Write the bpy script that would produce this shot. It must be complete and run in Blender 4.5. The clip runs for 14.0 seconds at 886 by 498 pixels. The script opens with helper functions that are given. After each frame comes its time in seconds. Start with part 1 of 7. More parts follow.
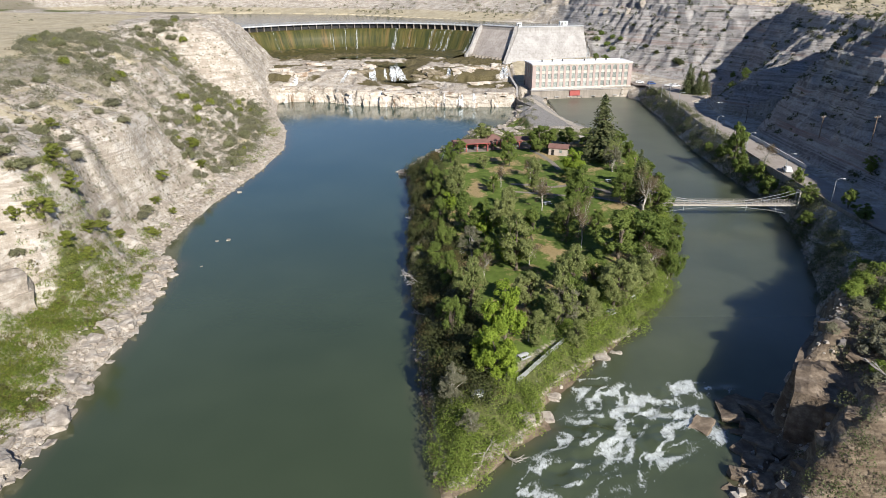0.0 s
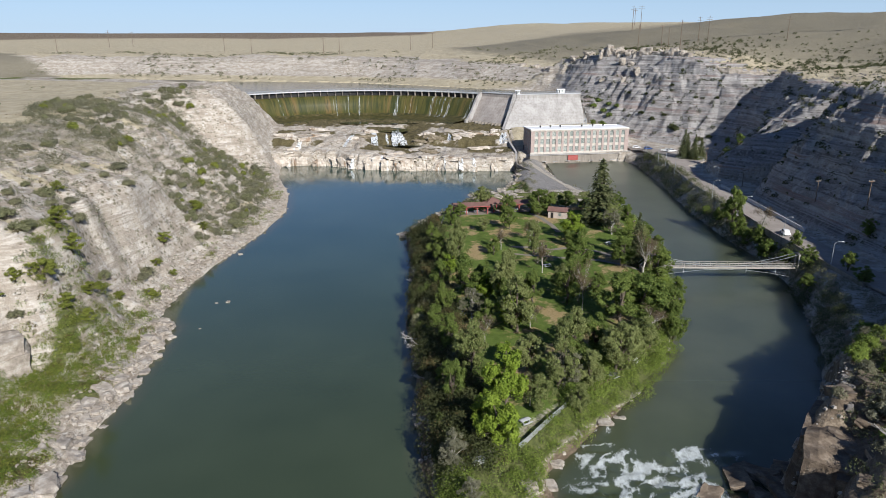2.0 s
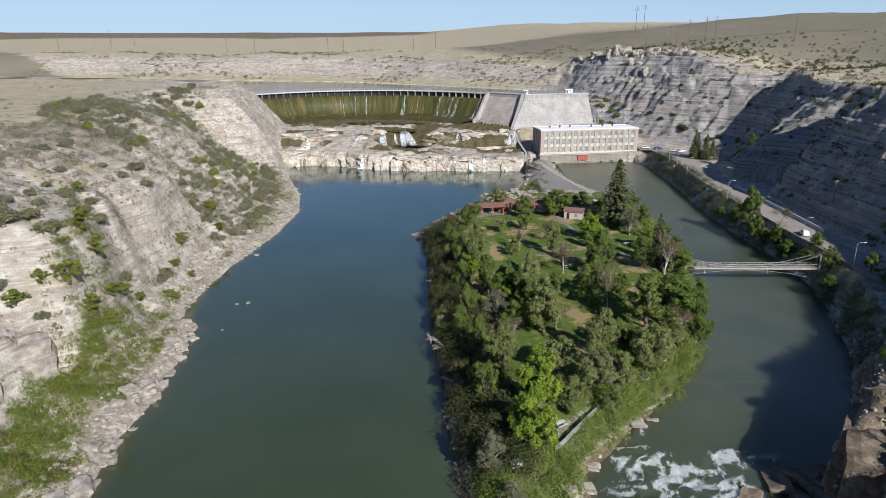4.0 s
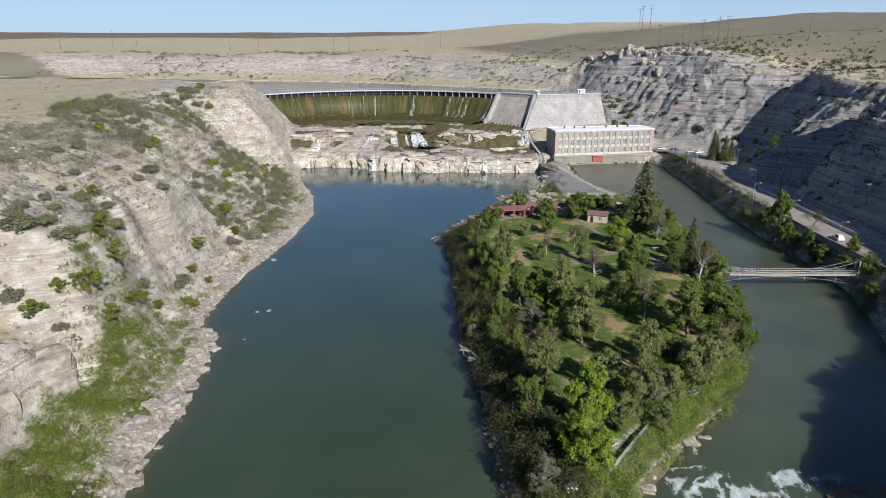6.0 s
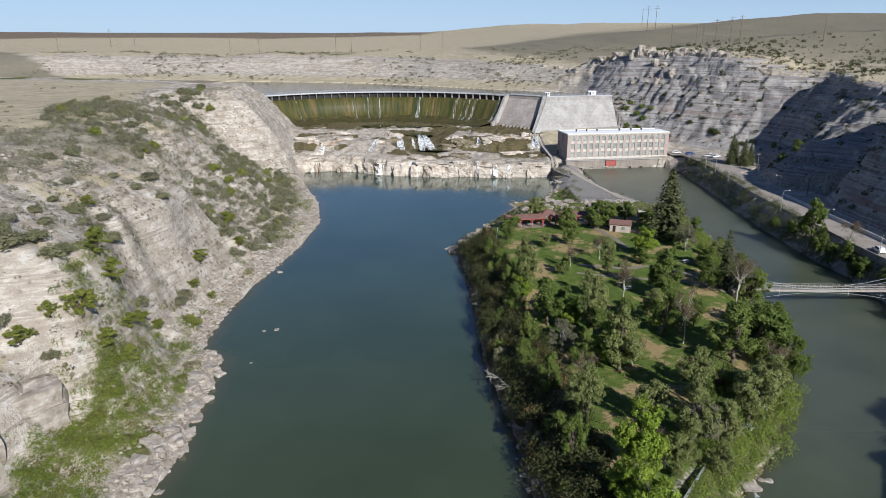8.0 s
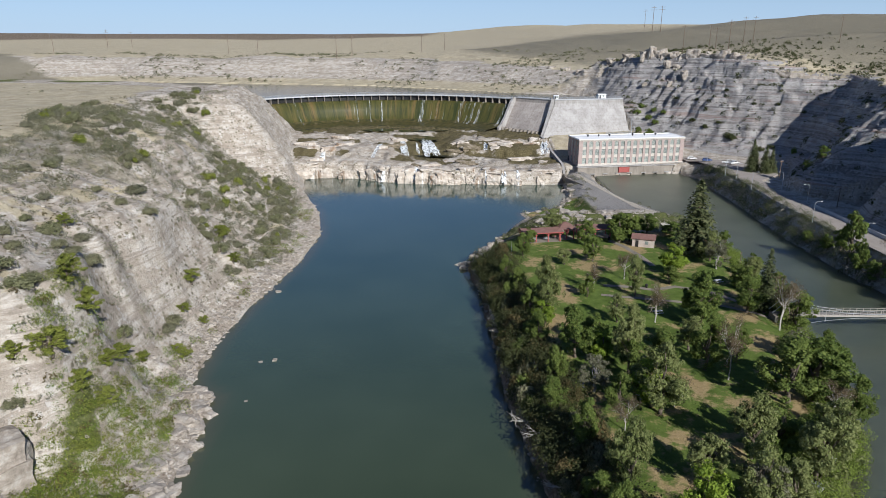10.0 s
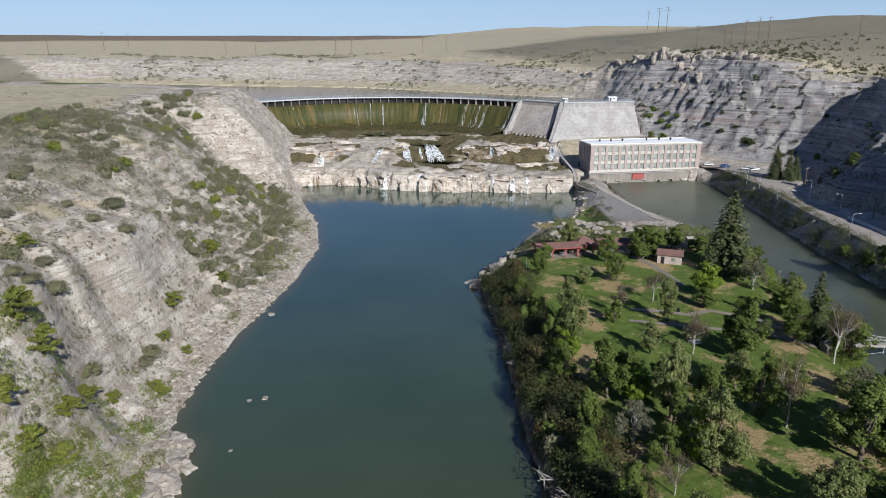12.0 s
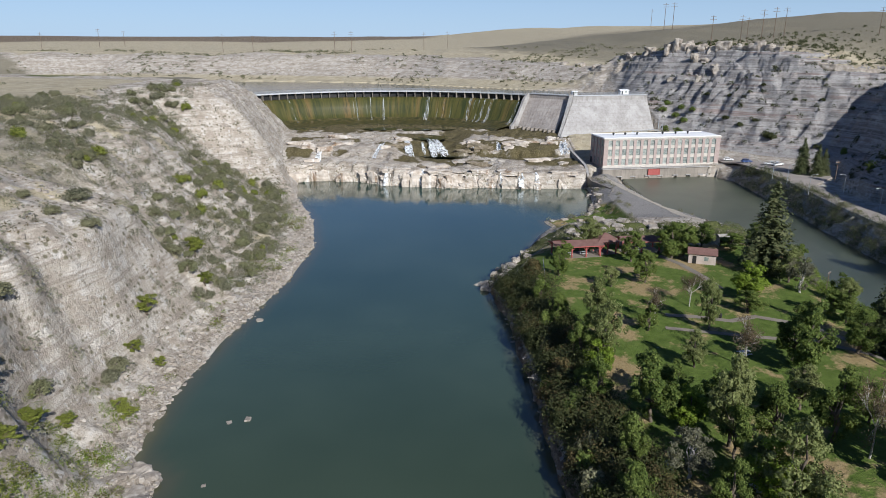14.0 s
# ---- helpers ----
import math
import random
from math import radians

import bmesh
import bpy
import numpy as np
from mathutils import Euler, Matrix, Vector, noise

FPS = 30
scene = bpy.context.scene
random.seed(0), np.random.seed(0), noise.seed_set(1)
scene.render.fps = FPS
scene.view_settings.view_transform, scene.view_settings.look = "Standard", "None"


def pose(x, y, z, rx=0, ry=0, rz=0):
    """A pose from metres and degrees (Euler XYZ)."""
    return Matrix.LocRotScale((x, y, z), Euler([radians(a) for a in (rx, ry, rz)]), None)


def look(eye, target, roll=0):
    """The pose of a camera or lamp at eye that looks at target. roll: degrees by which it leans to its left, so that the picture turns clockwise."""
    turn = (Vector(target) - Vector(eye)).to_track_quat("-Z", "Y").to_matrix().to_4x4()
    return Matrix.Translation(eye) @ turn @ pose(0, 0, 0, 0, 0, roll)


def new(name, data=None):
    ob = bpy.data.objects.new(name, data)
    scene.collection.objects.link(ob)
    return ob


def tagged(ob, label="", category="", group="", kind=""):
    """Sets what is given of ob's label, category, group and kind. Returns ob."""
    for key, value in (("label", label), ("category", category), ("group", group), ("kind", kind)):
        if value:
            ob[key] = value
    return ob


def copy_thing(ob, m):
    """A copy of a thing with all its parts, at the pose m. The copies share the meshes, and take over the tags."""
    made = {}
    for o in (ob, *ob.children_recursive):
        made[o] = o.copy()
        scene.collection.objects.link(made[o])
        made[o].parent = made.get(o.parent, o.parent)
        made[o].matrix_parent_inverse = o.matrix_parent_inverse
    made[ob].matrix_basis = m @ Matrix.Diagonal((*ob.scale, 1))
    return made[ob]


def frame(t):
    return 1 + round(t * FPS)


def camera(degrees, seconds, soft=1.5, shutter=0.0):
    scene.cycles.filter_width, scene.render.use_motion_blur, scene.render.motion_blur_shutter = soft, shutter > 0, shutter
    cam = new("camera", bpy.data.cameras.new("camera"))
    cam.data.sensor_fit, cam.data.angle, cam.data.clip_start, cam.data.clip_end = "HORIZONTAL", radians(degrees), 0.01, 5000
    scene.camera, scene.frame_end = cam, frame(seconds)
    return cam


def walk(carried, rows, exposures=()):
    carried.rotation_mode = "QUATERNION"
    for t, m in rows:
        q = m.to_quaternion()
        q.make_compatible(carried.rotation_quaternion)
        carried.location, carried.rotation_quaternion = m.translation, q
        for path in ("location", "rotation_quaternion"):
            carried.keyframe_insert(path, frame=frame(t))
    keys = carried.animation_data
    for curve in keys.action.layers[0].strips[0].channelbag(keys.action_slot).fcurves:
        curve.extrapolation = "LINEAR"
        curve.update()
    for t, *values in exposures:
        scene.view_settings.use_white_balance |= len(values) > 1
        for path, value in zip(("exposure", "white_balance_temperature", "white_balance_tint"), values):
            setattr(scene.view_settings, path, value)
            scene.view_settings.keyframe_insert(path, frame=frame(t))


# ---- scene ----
cam = camera(67.9, 14.0, soft=0.65)
# seconds, eye, then yaw, pitch and roll in degrees
PATH = [
    (0, 1.02, -0.88, 65.65, -0.125, -22.977, -0.280),
    (0.5, 1.02, -0.88, 65.65, -0.125, -21.311, -0.255),
    (1, 1.02, -0.88, 65.65, -0.125, -19.649, -0.227),
    (1.5, 1.02, -0.88, 65.65, -0.125, -17.905, -0.207),
    (2, 0.99, -0.88, 65.62, -0.130, -17.558, -0.201),
    (2.5, 0.16, -0.90, 65.67, -0.151, -17.558, -0.194),
    (3, -1.30, -0.79, 65.68, -0.195, -17.558, -0.175),
    (5.5, -10.54, 3.66, 65.40, -0.286, -17.583, -0.155),
    (6, -12.04, 5.96, 65.30, -0.296, -17.567, -0.140),
    (6.5, -13.44, 8.47, 65.26, -0.309, -17.559, -0.125),
    (7, -14.73, 11.26, 65.25, -0.334, -17.553, -0.106),
    (7.5, -15.96, 14.35, 65.21, -0.379, -17.542, -0.081),
    (8, -17.20, 17.66, 65.15, -0.444, -17.530, -0.051),
    (10.5, -20.99, 36.91, 65.17, -0.519, -17.386, -0.027),
    (11, -21.53, 41.14, 65.04, -0.522, -17.333, -0.021),
    (11.5, -22.12, 45.34, 64.80, -0.534, -17.292, -0.011),
    (12, -22.75, 49.49, 64.24, -0.558, -17.257, 0.009),
    (12.5, -23.33, 53.59, 63.18, -0.581, -17.225, 0.032),
    (13, -23.82, 57.70, 61.69, -0.590, -17.196, 0.044),
    (13.5, -24.25, 61.91, 59.97, -0.586, -17.160, 0.041),
    (14, -24.64, 66.22, 58.17, -0.577, -17.108, 0.030),
]
walk(cam, [(t, pose(x, y, z, 90, 0, yaw) @ pose(0, 0, 0, pitch, 0, 0) @ pose(0, 0, 0, 0, 0, roll)) for t, x, y, z, yaw, pitch, roll in PATH],
     [(0, 0.45, 6550, 10), (0.5, 0.41, 6500, 10), (1.0, 0.35, 6450, 10), (1.6, 0.18, 6300, 10), (3.0, 0.10, 6200, 10), (14, -0.02, 6050, 10)])

# ---- daylight: low afternoon sun from behind on the right, clear sky
SUN_AZ, SUN_EL = 151.0, 31.0
world = bpy.data.worlds.new("sky")
scene.world = world
world.use_nodes = True
wn = world.node_tree.nodes
sky = wn.new("ShaderNodeTexSky")
sky.sky_type = "NISHITA"
sky.sun_disc = False
sky.sun_elevation = radians(SUN_EL)
sky.sun_rotation = radians(SUN_AZ)
sky.altitude = 900.0
sky.air_density = 0.9
sky.dust_density = 0.0
sky.ozone_density = 2.5
wn["Background"].inputs["Strength"].default_value = 0.07
cool = wn.new("ShaderNodeMix")
cool.data_type, cool.blend_type = "RGBA", "MULTIPLY"
cool.inputs[0].default_value = 1.0
cool.inputs[7].default_value = (0.94, 0.985, 1.15, 1.0)
world.node_tree.links.new(sky.outputs["Color"], cool.inputs[6])
haze = wn.new("ShaderNodeMix")
haze.data_type = "RGBA"
haze.inputs[7].default_value = (6.5, 8.8, 11.5, 1.0)
place = wn.new("ShaderNodeTexCoord")
height = wn.new("ShaderNodeSeparateXYZ")
thin = wn.new("ShaderNodeMapRange")
thin.inputs["From Min"].default_value, thin.inputs["From Max"].default_value = 0.0, 0.22
thin.inputs["To Min"].default_value, thin.inputs["To Max"].default_value = 0.85, 0.0
world.node_tree.links.new(place.outputs["Generated"], height.inputs[0])
world.node_tree.links.new(height.outputs["Z"], thin.inputs["Value"])
world.node_tree.links.new(thin.outputs["Result"], haze.inputs[0])
world.node_tree.links.new(cool.outputs[2], haze.inputs[6])
world.node_tree.links.new(haze.outputs[2], wn["Background"].inputs["Color"])
sun_data = bpy.data.lights.new("sun", "SUN")
sun_data.energy, sun_data.angle, sun_data.color = 5.6, radians(0.53), (1.0, 0.955, 0.895)
sun = new("sun", sun_data)
TO_SUN = Vector((math.sin(radians(SUN_AZ)) * math.cos(radians(SUN_EL)), math.cos(radians(SUN_AZ)) * math.cos(radians(SUN_EL)), math.sin(radians(SUN_EL))))
sun.matrix_world = look((0, 0, 300), Vector((0, 0, 300)) - TO_SUN)

# ---- materials
class Nodes:
    """A node material under construction: small helpers that return output sockets."""

    def __init__(self, name):
        self.mat = bpy.data.materials.new(name)
        self.mat.use_nodes = True
        self.tree = self.mat.node_tree
        self.bsdf = self.tree.nodes["Principled BSDF"]
        self.pos = self.add("ShaderNodeNewGeometry").outputs["Position"]

    def add(self, kind):
        return self.tree.nodes.new(kind)

    def link(self, a, b):
        self.tree.links.new(a, b)

    def put(self, socket, value):
        if isinstance(value, bpy.types.NodeSocket):
            self.link(value, socket)
        elif isinstance(value, tuple) and len(value) == 3 and socket.type == "RGBA":
            socket.default_value = (*value, 1.0)
        else:
            socket.default_value = value

    def stretch(self, vector, x, y, z):
        node = self.add("ShaderNodeVectorMath")
        node.operation = "MULTIPLY"
        self.link(vector, node.inputs[0])
        node.inputs[1].default_value = (x, y, z)
        return node.outputs[0]

    def noise(self, scale, detail=4.0, rough=0.6, vector=None, distortion=0.0):
        node = self.add("ShaderNodeTexNoise")
        self.link(vector or self.pos, node.inputs["Vector"])
        node.inputs["Scale"].default_value = scale
        node.inputs["Detail"].default_value = detail
        node.inputs["Roughness"].default_value = rough
        node.inputs["Distortion"].default_value = distortion
        return node.outputs["Fac"]

    def cells(self, scale, vector=None, feature="DISTANCE_TO_EDGE"):
        node = self.add("ShaderNodeTexVoronoi")
        node.feature = feature
        self.link(vector or self.pos, node.inputs["Vector"])
        node.inputs["Scale"].default_value = scale
        return node.outputs["Distance"]

    def ramp(self, fac, *stops):
        node = self.add("ShaderNodeValToRGB")
        self.link(fac, node.inputs["Fac"])
        ramp = node.color_ramp
        while len(ramp.elements) < len(stops):
            ramp.elements.new(0.5)
        for el, (at, col) in zip(ramp.elements, stops):
            el.position = at
            el.color = (*col, 1.0) if isinstance(col, tuple) else (col, col, col, 1.0)
        return node.outputs["Color"]

    def mix(self, fac, a, b, blend="MIX"):
        node = self.add("ShaderNodeMix")
        node.data_type, node.blend_type = "RGBA", blend
        self.put(node.inputs[0], fac)
        self.put(node.inputs[6], a)
        self.put(node.inputs[7], b)
        return node.outputs[2]

    def math(self, op, a, b=0.0):
        node = self.add("ShaderNodeMath")
        node.operation = op
        self.put(node.inputs[0], a)
        self.put(node.inputs[1], b)
        return node.outputs[0]

    def attr(self, name, out="Fac"):
        node = self.add("ShaderNodeAttribute")
        node.attribute_name = name
        return node.outputs[out]

    def island(self):
        return self.add("ShaderNodeNewGeometry").outputs["Random Per Island"]

    def each(self):
        return self.add("ShaderNodeObjectInfo").outputs["Random"]

    def bump(self, height, strength=0.5, distance=0.1):
        node = self.add("ShaderNodeBump")
        self.link(height, node.inputs["Height"])
        node.inputs["Strength"].default_value = strength
        node.inputs["Distance"].default_value = distance
        self.link(node.outputs[0], self.bsdf.inputs["Normal"])

    def done(self, color, rough=0.9, metal=0.0, spec=0.3):
        self.put(self.bsdf.inputs["Base Color"], color)
        self.put(self.bsdf.inputs["Roughness"], rough)
        self.bsdf.inputs["Metallic"].default_value = metal
        self.bsdf.inputs["Specular IOR Level"].default_value = spec
        return self.mat


def plain(name, a, b, scale=0.6, rough=0.85, metal=0.0, fine=6.0, bump=0.3, spread=0.03):
    """Two tones mixed by noise at two scales, with a fine bump."""
    n = Nodes(name)
    big, small = n.noise(scale), n.noise(fine, 3)
    f = n.math("ADD", n.math("MULTIPLY", big, 0.65), n.math("MULTIPLY", small, 0.35))
    col = n.ramp(f, (0.36, a), (0.64, b))
    if bump:
        n.bump(small, bump, spread)
    return n.done(col, rough, metal)


def foliage(name, dark, mid, light, rough=0.7):
    """Leaves: tone by clump, with light shining through the thin blades."""
    n = Nodes(name)
    isl = n.island()
    col = n.ramp(isl, (0.0, dark), (0.55, mid), (1.0, light))
    big = n.noise(0.35, 2)
    col = n.mix(n.math("MULTIPLY", big, 0.55), col, dark)
    col = n.mix(n.math("MULTIPLY", n.each(), 0.30), col, light)
    n.done(col, rough, 0.0, 0.2)
    trans = n.add("ShaderNodeBsdfTranslucent")
    n.link(col, trans.inputs["Color"])
    both = n.add("ShaderNodeMixShader")
    both.inputs[0].default_value = 0.28
    n.link(n.bsdf.outputs[0], both.inputs[1])
    n.link(trans.outputs[0], both.inputs[2])
    n.link(both.outputs[0], n.tree.nodes["Material Output"].inputs["Surface"])
    return n.mat


def terrain_material():
    n = Nodes("ground_soil_rock")
    z = n.add("ShaderNodeSeparateXYZ")
    n.link(n.pos, z.inputs[0])
    warp = n.noise(0.05, 4)
    fine = n.noise(1.6, 5, 0.65)
    mid = n.noise(0.22, 5, 0.62)
    grit = n.noise(7.0, 3)
    flat = n.stretch(n.pos, 0.16, 0.16, 1.1)
    strata = n.noise(1.0, 6, 0.7, flat)
    # pale sandstone and clay of the river bluff
    pale = n.ramp(mid, (0.36, (0.38, 0.325, 0.26)), (0.49, (0.50, 0.445, 0.37)), (0.62, (0.62, 0.57, 0.495)))
    pale = n.mix(n.ramp(strata, (0.50, 0.0), (0.57, 0.6)), pale, (0.36, 0.31, 0.25))
    thin = n.noise(1.0, 4, 0.6, n.stretch(n.pos, 0.03, 0.03, 0.9))
    pale = n.mix(n.ramp(thin, (0.54, 0.0), (0.58, 0.65), (0.62, 0.65), (0.66, 0.0)), pale, (0.30, 0.255, 0.205))
    pale = n.mix(n.ramp(fine, (0.52, 0.0), (0.62, 0.35)), pale, (0.30, 0.255, 0.20))
    pale = n.mix(n.ramp(n.noise(0.45, 4, 0.7), (0.58, 0.0), (0.64, 0.7)), pale, (0.64, 0.61, 0.56))
    dots = n.ramp(n.cells(0.62, None, "F1"), (0.20, 0.85), (0.34, 0.0))
    dots = n.math("MULTIPLY", dots, n.ramp(n.noise(0.09, 4, 0.6), (0.44, 0.0), (0.54, 1.0)))
    pale = n.mix(dots, pale, (0.155, 0.14, 0.085))
    # grey shale in beds
    beds = n.noise(1.0, 7, 0.72, n.stretch(n.pos, 0.03, 0.03, 0.75))
    shale = n.ramp(n.math("ADD", n.math("MULTIPLY", beds, 0.65), n.math("MULTIPLY", strata, 0.35)), (0.36, (0.235, 0.222, 0.212)), (0.46, (0.345, 0.330, 0.315)), (0.53, (0.43, 0.412, 0.39)), (0.64, (0.54, 0.52, 0.49)))
    shale = n.mix(n.ramp(mid, (0.52, 0.0), (0.68, 0.4)), shale, (0.27, 0.215, 0.185))
    shale = n.mix(n.ramp(fine, (0.52, 0.0), (0.62, 0.5)), shale, (0.17, 0.157, 0.145))
    shale = n.mix(n.ramp(n.noise(0.12, 5, 0.7), (0.55, 0.0), (0.62, 0.6)), shale, (0.54, 0.52, 0.49))
    band = n.noise(1.0, 3, 0.5, n.stretch(n.pos, 0.006, 0.006, 0.42))
    tooth = n.noise(0.9, 3, 0.6, n.stretch(n.pos, 1.0, 1.0, 0.25))
    shale = n.mix(n.math("MULTIPLY", n.ramp(band, (0.55, 0.0), (0.57, 1.0), (0.60, 1.0), (0.62, 0.0)), n.ramp(tooth, (0.42, 0.15), (0.55, 0.8))), shale, (0.16, 0.142, 0.13))
    shale = n.mix(n.math("MULTIPLY", n.ramp(band, (0.36, 0.0), (0.40, 1.0), (0.45, 0.0)), n.ramp(warp, (0.45, 0.1), (0.55, 0.75))), shale, (0.30, 0.195, 0.165))
    # dry prairie grass
    grass = n.ramp(mid, (0.32, (0.39, 0.33, 0.215)), (0.52, (0.52, 0.45, 0.31)), (0.70, (0.60, 0.53, 0.385)))
    grass = n.mix(n.ramp(warp, (0.45, 0.0), (0.70, 0.6)), grass, (0.38, 0.335, 0.245))
    grass = n.mix(n.ramp(fine, (0.5, 0.0), (0.66, 0.5)), grass, (0.29, 0.25, 0.175))
    # mown lawn with burnt patches
    lawn = n.ramp(n.noise(0.5, 4), (0.35, (0.082, 0.130, 0.020)), (0.65, (0.135, 0.190, 0.038)))
    burnt = n.ramp(n.noise(0.10, 5, 0.66), (0.515, 0.0), (0.585, 0.85))
    lawn = n.mix(burnt, lawn, n.ramp(fine, (0.3, (0.36, 0.25, 0.12)), (0.7, (0.47, 0.345, 0.19))))
    gravel = n.ramp(grit, (0.3, (0.17, 0.16, 0.15)), (0.5, (0.30, 0.285, 0.265)), (0.7, (0.42, 0.40, 0.37)))
    weedy = n.ramp(fine, (0.35, (0.06, 0.078, 0.022)), (0.6, (0.145, 0.16, 0.052)), (0.75, (0.25, 0.23, 0.12)))
    edge = n.math("MULTIPLY", n.math("SUBTRACT", fine, 0.5), 0.9)

    def mask(name):
        return n.ramp(n.math("ADD", n.attr(name), edge), (0.35, 0.0), (0.65, 1.0))

    col = n.mix(mask("shale"), pale, shale)
    col = n.mix(mask("grass"), col, grass)
    # dull ground: sage colour, and cloud shade painted over the right upland
    dull = n.ramp(fine, (0.35, (0.145, 0.13, 0.092)), (0.52, (0.215, 0.195, 0.14)), (0.7, (0.30, 0.265, 0.19)))
    col = n.mix(n.math("MULTIPLY", mask("sage"), 0.9), col, dull)
    col = n.mix(mask("weedy"), col, weedy)
    col = n.mix(mask("gravel"), col, gravel)
    brown = n.ramp(strata, (0.36, (0.115, 0.085, 0.058)), (0.5, (0.205, 0.160, 0.112)), (0.62, (0.32, 0.26, 0.19)))
    brown = n.mix(n.ramp(fine, (0.5, 0.0), (0.62, 0.6)), brown, (0.11, 0.085, 0.06))
    col = n.mix(mask("brown"), col, brown)
    wetrock = n.ramp(fine, (0.34, (0.055, 0.050, 0.022)), (0.50, (0.115, 0.095, 0.042)), (0.68, (0.21, 0.175, 0.11)))
    col = n.mix(mask("moss"), col, wetrock)
    col = n.mix(mask("lawn"), col, lawn)
    col = n.mix(n.math("MULTIPLY", n.ramp(grit, (0.35, 1.0), (0.55, 0.0)), 0.30), col, (0.09, 0.075, 0.055), "MIX")
    h = n.math("ADD", n.math("MULTIPLY", fine, 1.0), n.math("MULTIPLY", grit, 0.3))
    h = n.math("ADD", h, n.math("MULTIPLY", n.math("ADD", strata, n.math("MULTIPLY", fine, 1.5)), n.attr("shale")))
    n.bump(h, 0.9, 0.45)
    return n.done(col, 0.95, 0.0, 0.15)


def water_material():
    n = Nodes("river_water")
    big = n.noise(0.02, 3)
    deep = n.ramp(big, (0.35, (0.034, 0.064, 0.047)), (0.65, (0.049, 0.083, 0.062)))
    silt = n.ramp(n.noise(0.06, 3), (0.35, (0.068, 0.079, 0.050)), (0.65, (0.092, 0.104, 0.067)))
    near = n.ramp(big, (0.35, (0.042, 0.058, 0.026)), (0.65, (0.056, 0.074, 0.036)))
    # farther water drifts to teal, painting in its stronger sky reflection
    deep = n.mix(n.attr("clear"), near, deep)
    col = n.mix(n.attr("silt"), deep, silt)
    col = n.mix(n.ramp(n.attr("shallow"), (0.0, 0.0), (1.0, 0.85)), col, (0.09, 0.085, 0.05))
    streak = n.math("ADD", n.math("MULTIPLY", n.noise(1.5, 6, 0.75, n.stretch(n.pos, 1.0, 0.5, 1.0), 1.6), 0.6), n.math("MULTIPLY", n.noise(5.0, 4, 0.7, n.stretch(n.pos, 1.0, 0.6, 1.0), 0.8), 0.4))
    foam = n.ramp(n.math("ADD", n.attr("foam"), n.math("MULTIPLY", n.math("SUBTRACT", streak, 0.5), 2.6)), (0.42, 0.0), (1.05, 0.82))
    col = n.mix(foam, col, (0.70, 0.74, 0.73))
    rough = n.math("MAXIMUM", n.ramp(foam, (0.0, 0.09), (1.0, 0.75)), n.math("MULTIPLY", n.attr("silt"), 0.30))
    ripple = n.math("ADD", n.noise(0.9, 3), n.math("MULTIPLY", n.noise(3.5, 2), 0.35))
    n.bump(ripple, 0.10, 0.12)
    n.bsdf.subsurface_method = "BURLEY"
    n.put(n.bsdf.inputs["Subsurface Weight"], n.math("MULTIPLY", n.attr("silt"), 0.85))
    n.bsdf.inputs["Subsurface Radius"].default_value = (1.0, 1.0, 0.8)
    n.bsdf.inputs["Subsurface Scale"].default_value = 7.0
    n.bsdf.inputs["IOR"].default_value = 1.45
    return n.done(col, rough, 0.0, 0.9)


MAT_GROUND = terrain_material()
MAT_WATER = water_material()
MAT_LAKE = plain("lake_water", (0.035, 0.050, 0.050), (0.05, 0.065, 0.06), 0.02, 0.12, fine=0.8, bump=0.08)

# ---- the lie of the land, as height functions over the plan
def lattice(ix, iy, seed):
    h = (ix.astype(np.int64) * 374761393 + iy.astype(np.int64) * 668265263 + seed * 974634777) & 0xFFFFFFFF
    h = ((h ^ (h >> 13)) * 1274126177) & 0xFFFFFFFF
    return ((h ^ (h >> 16)) & 0xFFFF) / 65535.0


def value_noise(x, y, seed):
    ix, iy = np.floor(x), np.floor(y)
    fx, fy = x - ix, y - iy
    fx, fy = fx * fx * (3 - 2 * fx), fy * fy * (3 - 2 * fy)
    a, b = lattice(ix, iy, seed), lattice(ix + 1, iy, seed)
    c, d = lattice(ix, iy + 1, seed), lattice(ix + 1, iy + 1, seed)
    return (a + (b - a) * fx) * (1 - fy) + (c + (d - c) * fx) * fy


def fbm(x, y, size, octaves=4, seed=0, gain=0.5):
    """Fractal noise about zero, from -1 to 1, with the given largest size in metres."""
    total, amp, norm = 0.0, 1.0, 0.0
    for k in range(octaves):
        total = total + amp * (value_noise(x / size * 2 ** k, y / size * 2 ** k, seed + 17 * k) * 2 - 1)
        norm += amp
        amp *= gain
    return total / norm


def ridged(x, y, size, octaves=4, seed=0):
    total, amp, norm = 0.0, 1.0, 0.0
    for k in range(octaves):
        total = total + amp * (1 - np.abs(value_noise(x / size * 2 ** k, y / size * 2 ** k, seed + 31 * k) * 2 - 1))
        norm += amp
        amp *= 0.5
    return total / norm


def ease(a, b, v):
    t = np.clip((v - a) / (b - a), 0, 1)
    return t * t * (3 - 2 * t)


def seg_dist(line, x, y):
    best = np.full(np.shape(x), 1e9)
    for (ax, ay), (bx, by) in zip(line[:-1], line[1:]):
        dx, dy = bx - ax, by - ay
        t = np.clip(((x - ax) * dx + (y - ay) * dy) / (dx * dx + dy * dy), 0, 1)
        best = np.minimum(best, np.hypot(x - ax - t * dx, y - ay - t * dy))
    return best


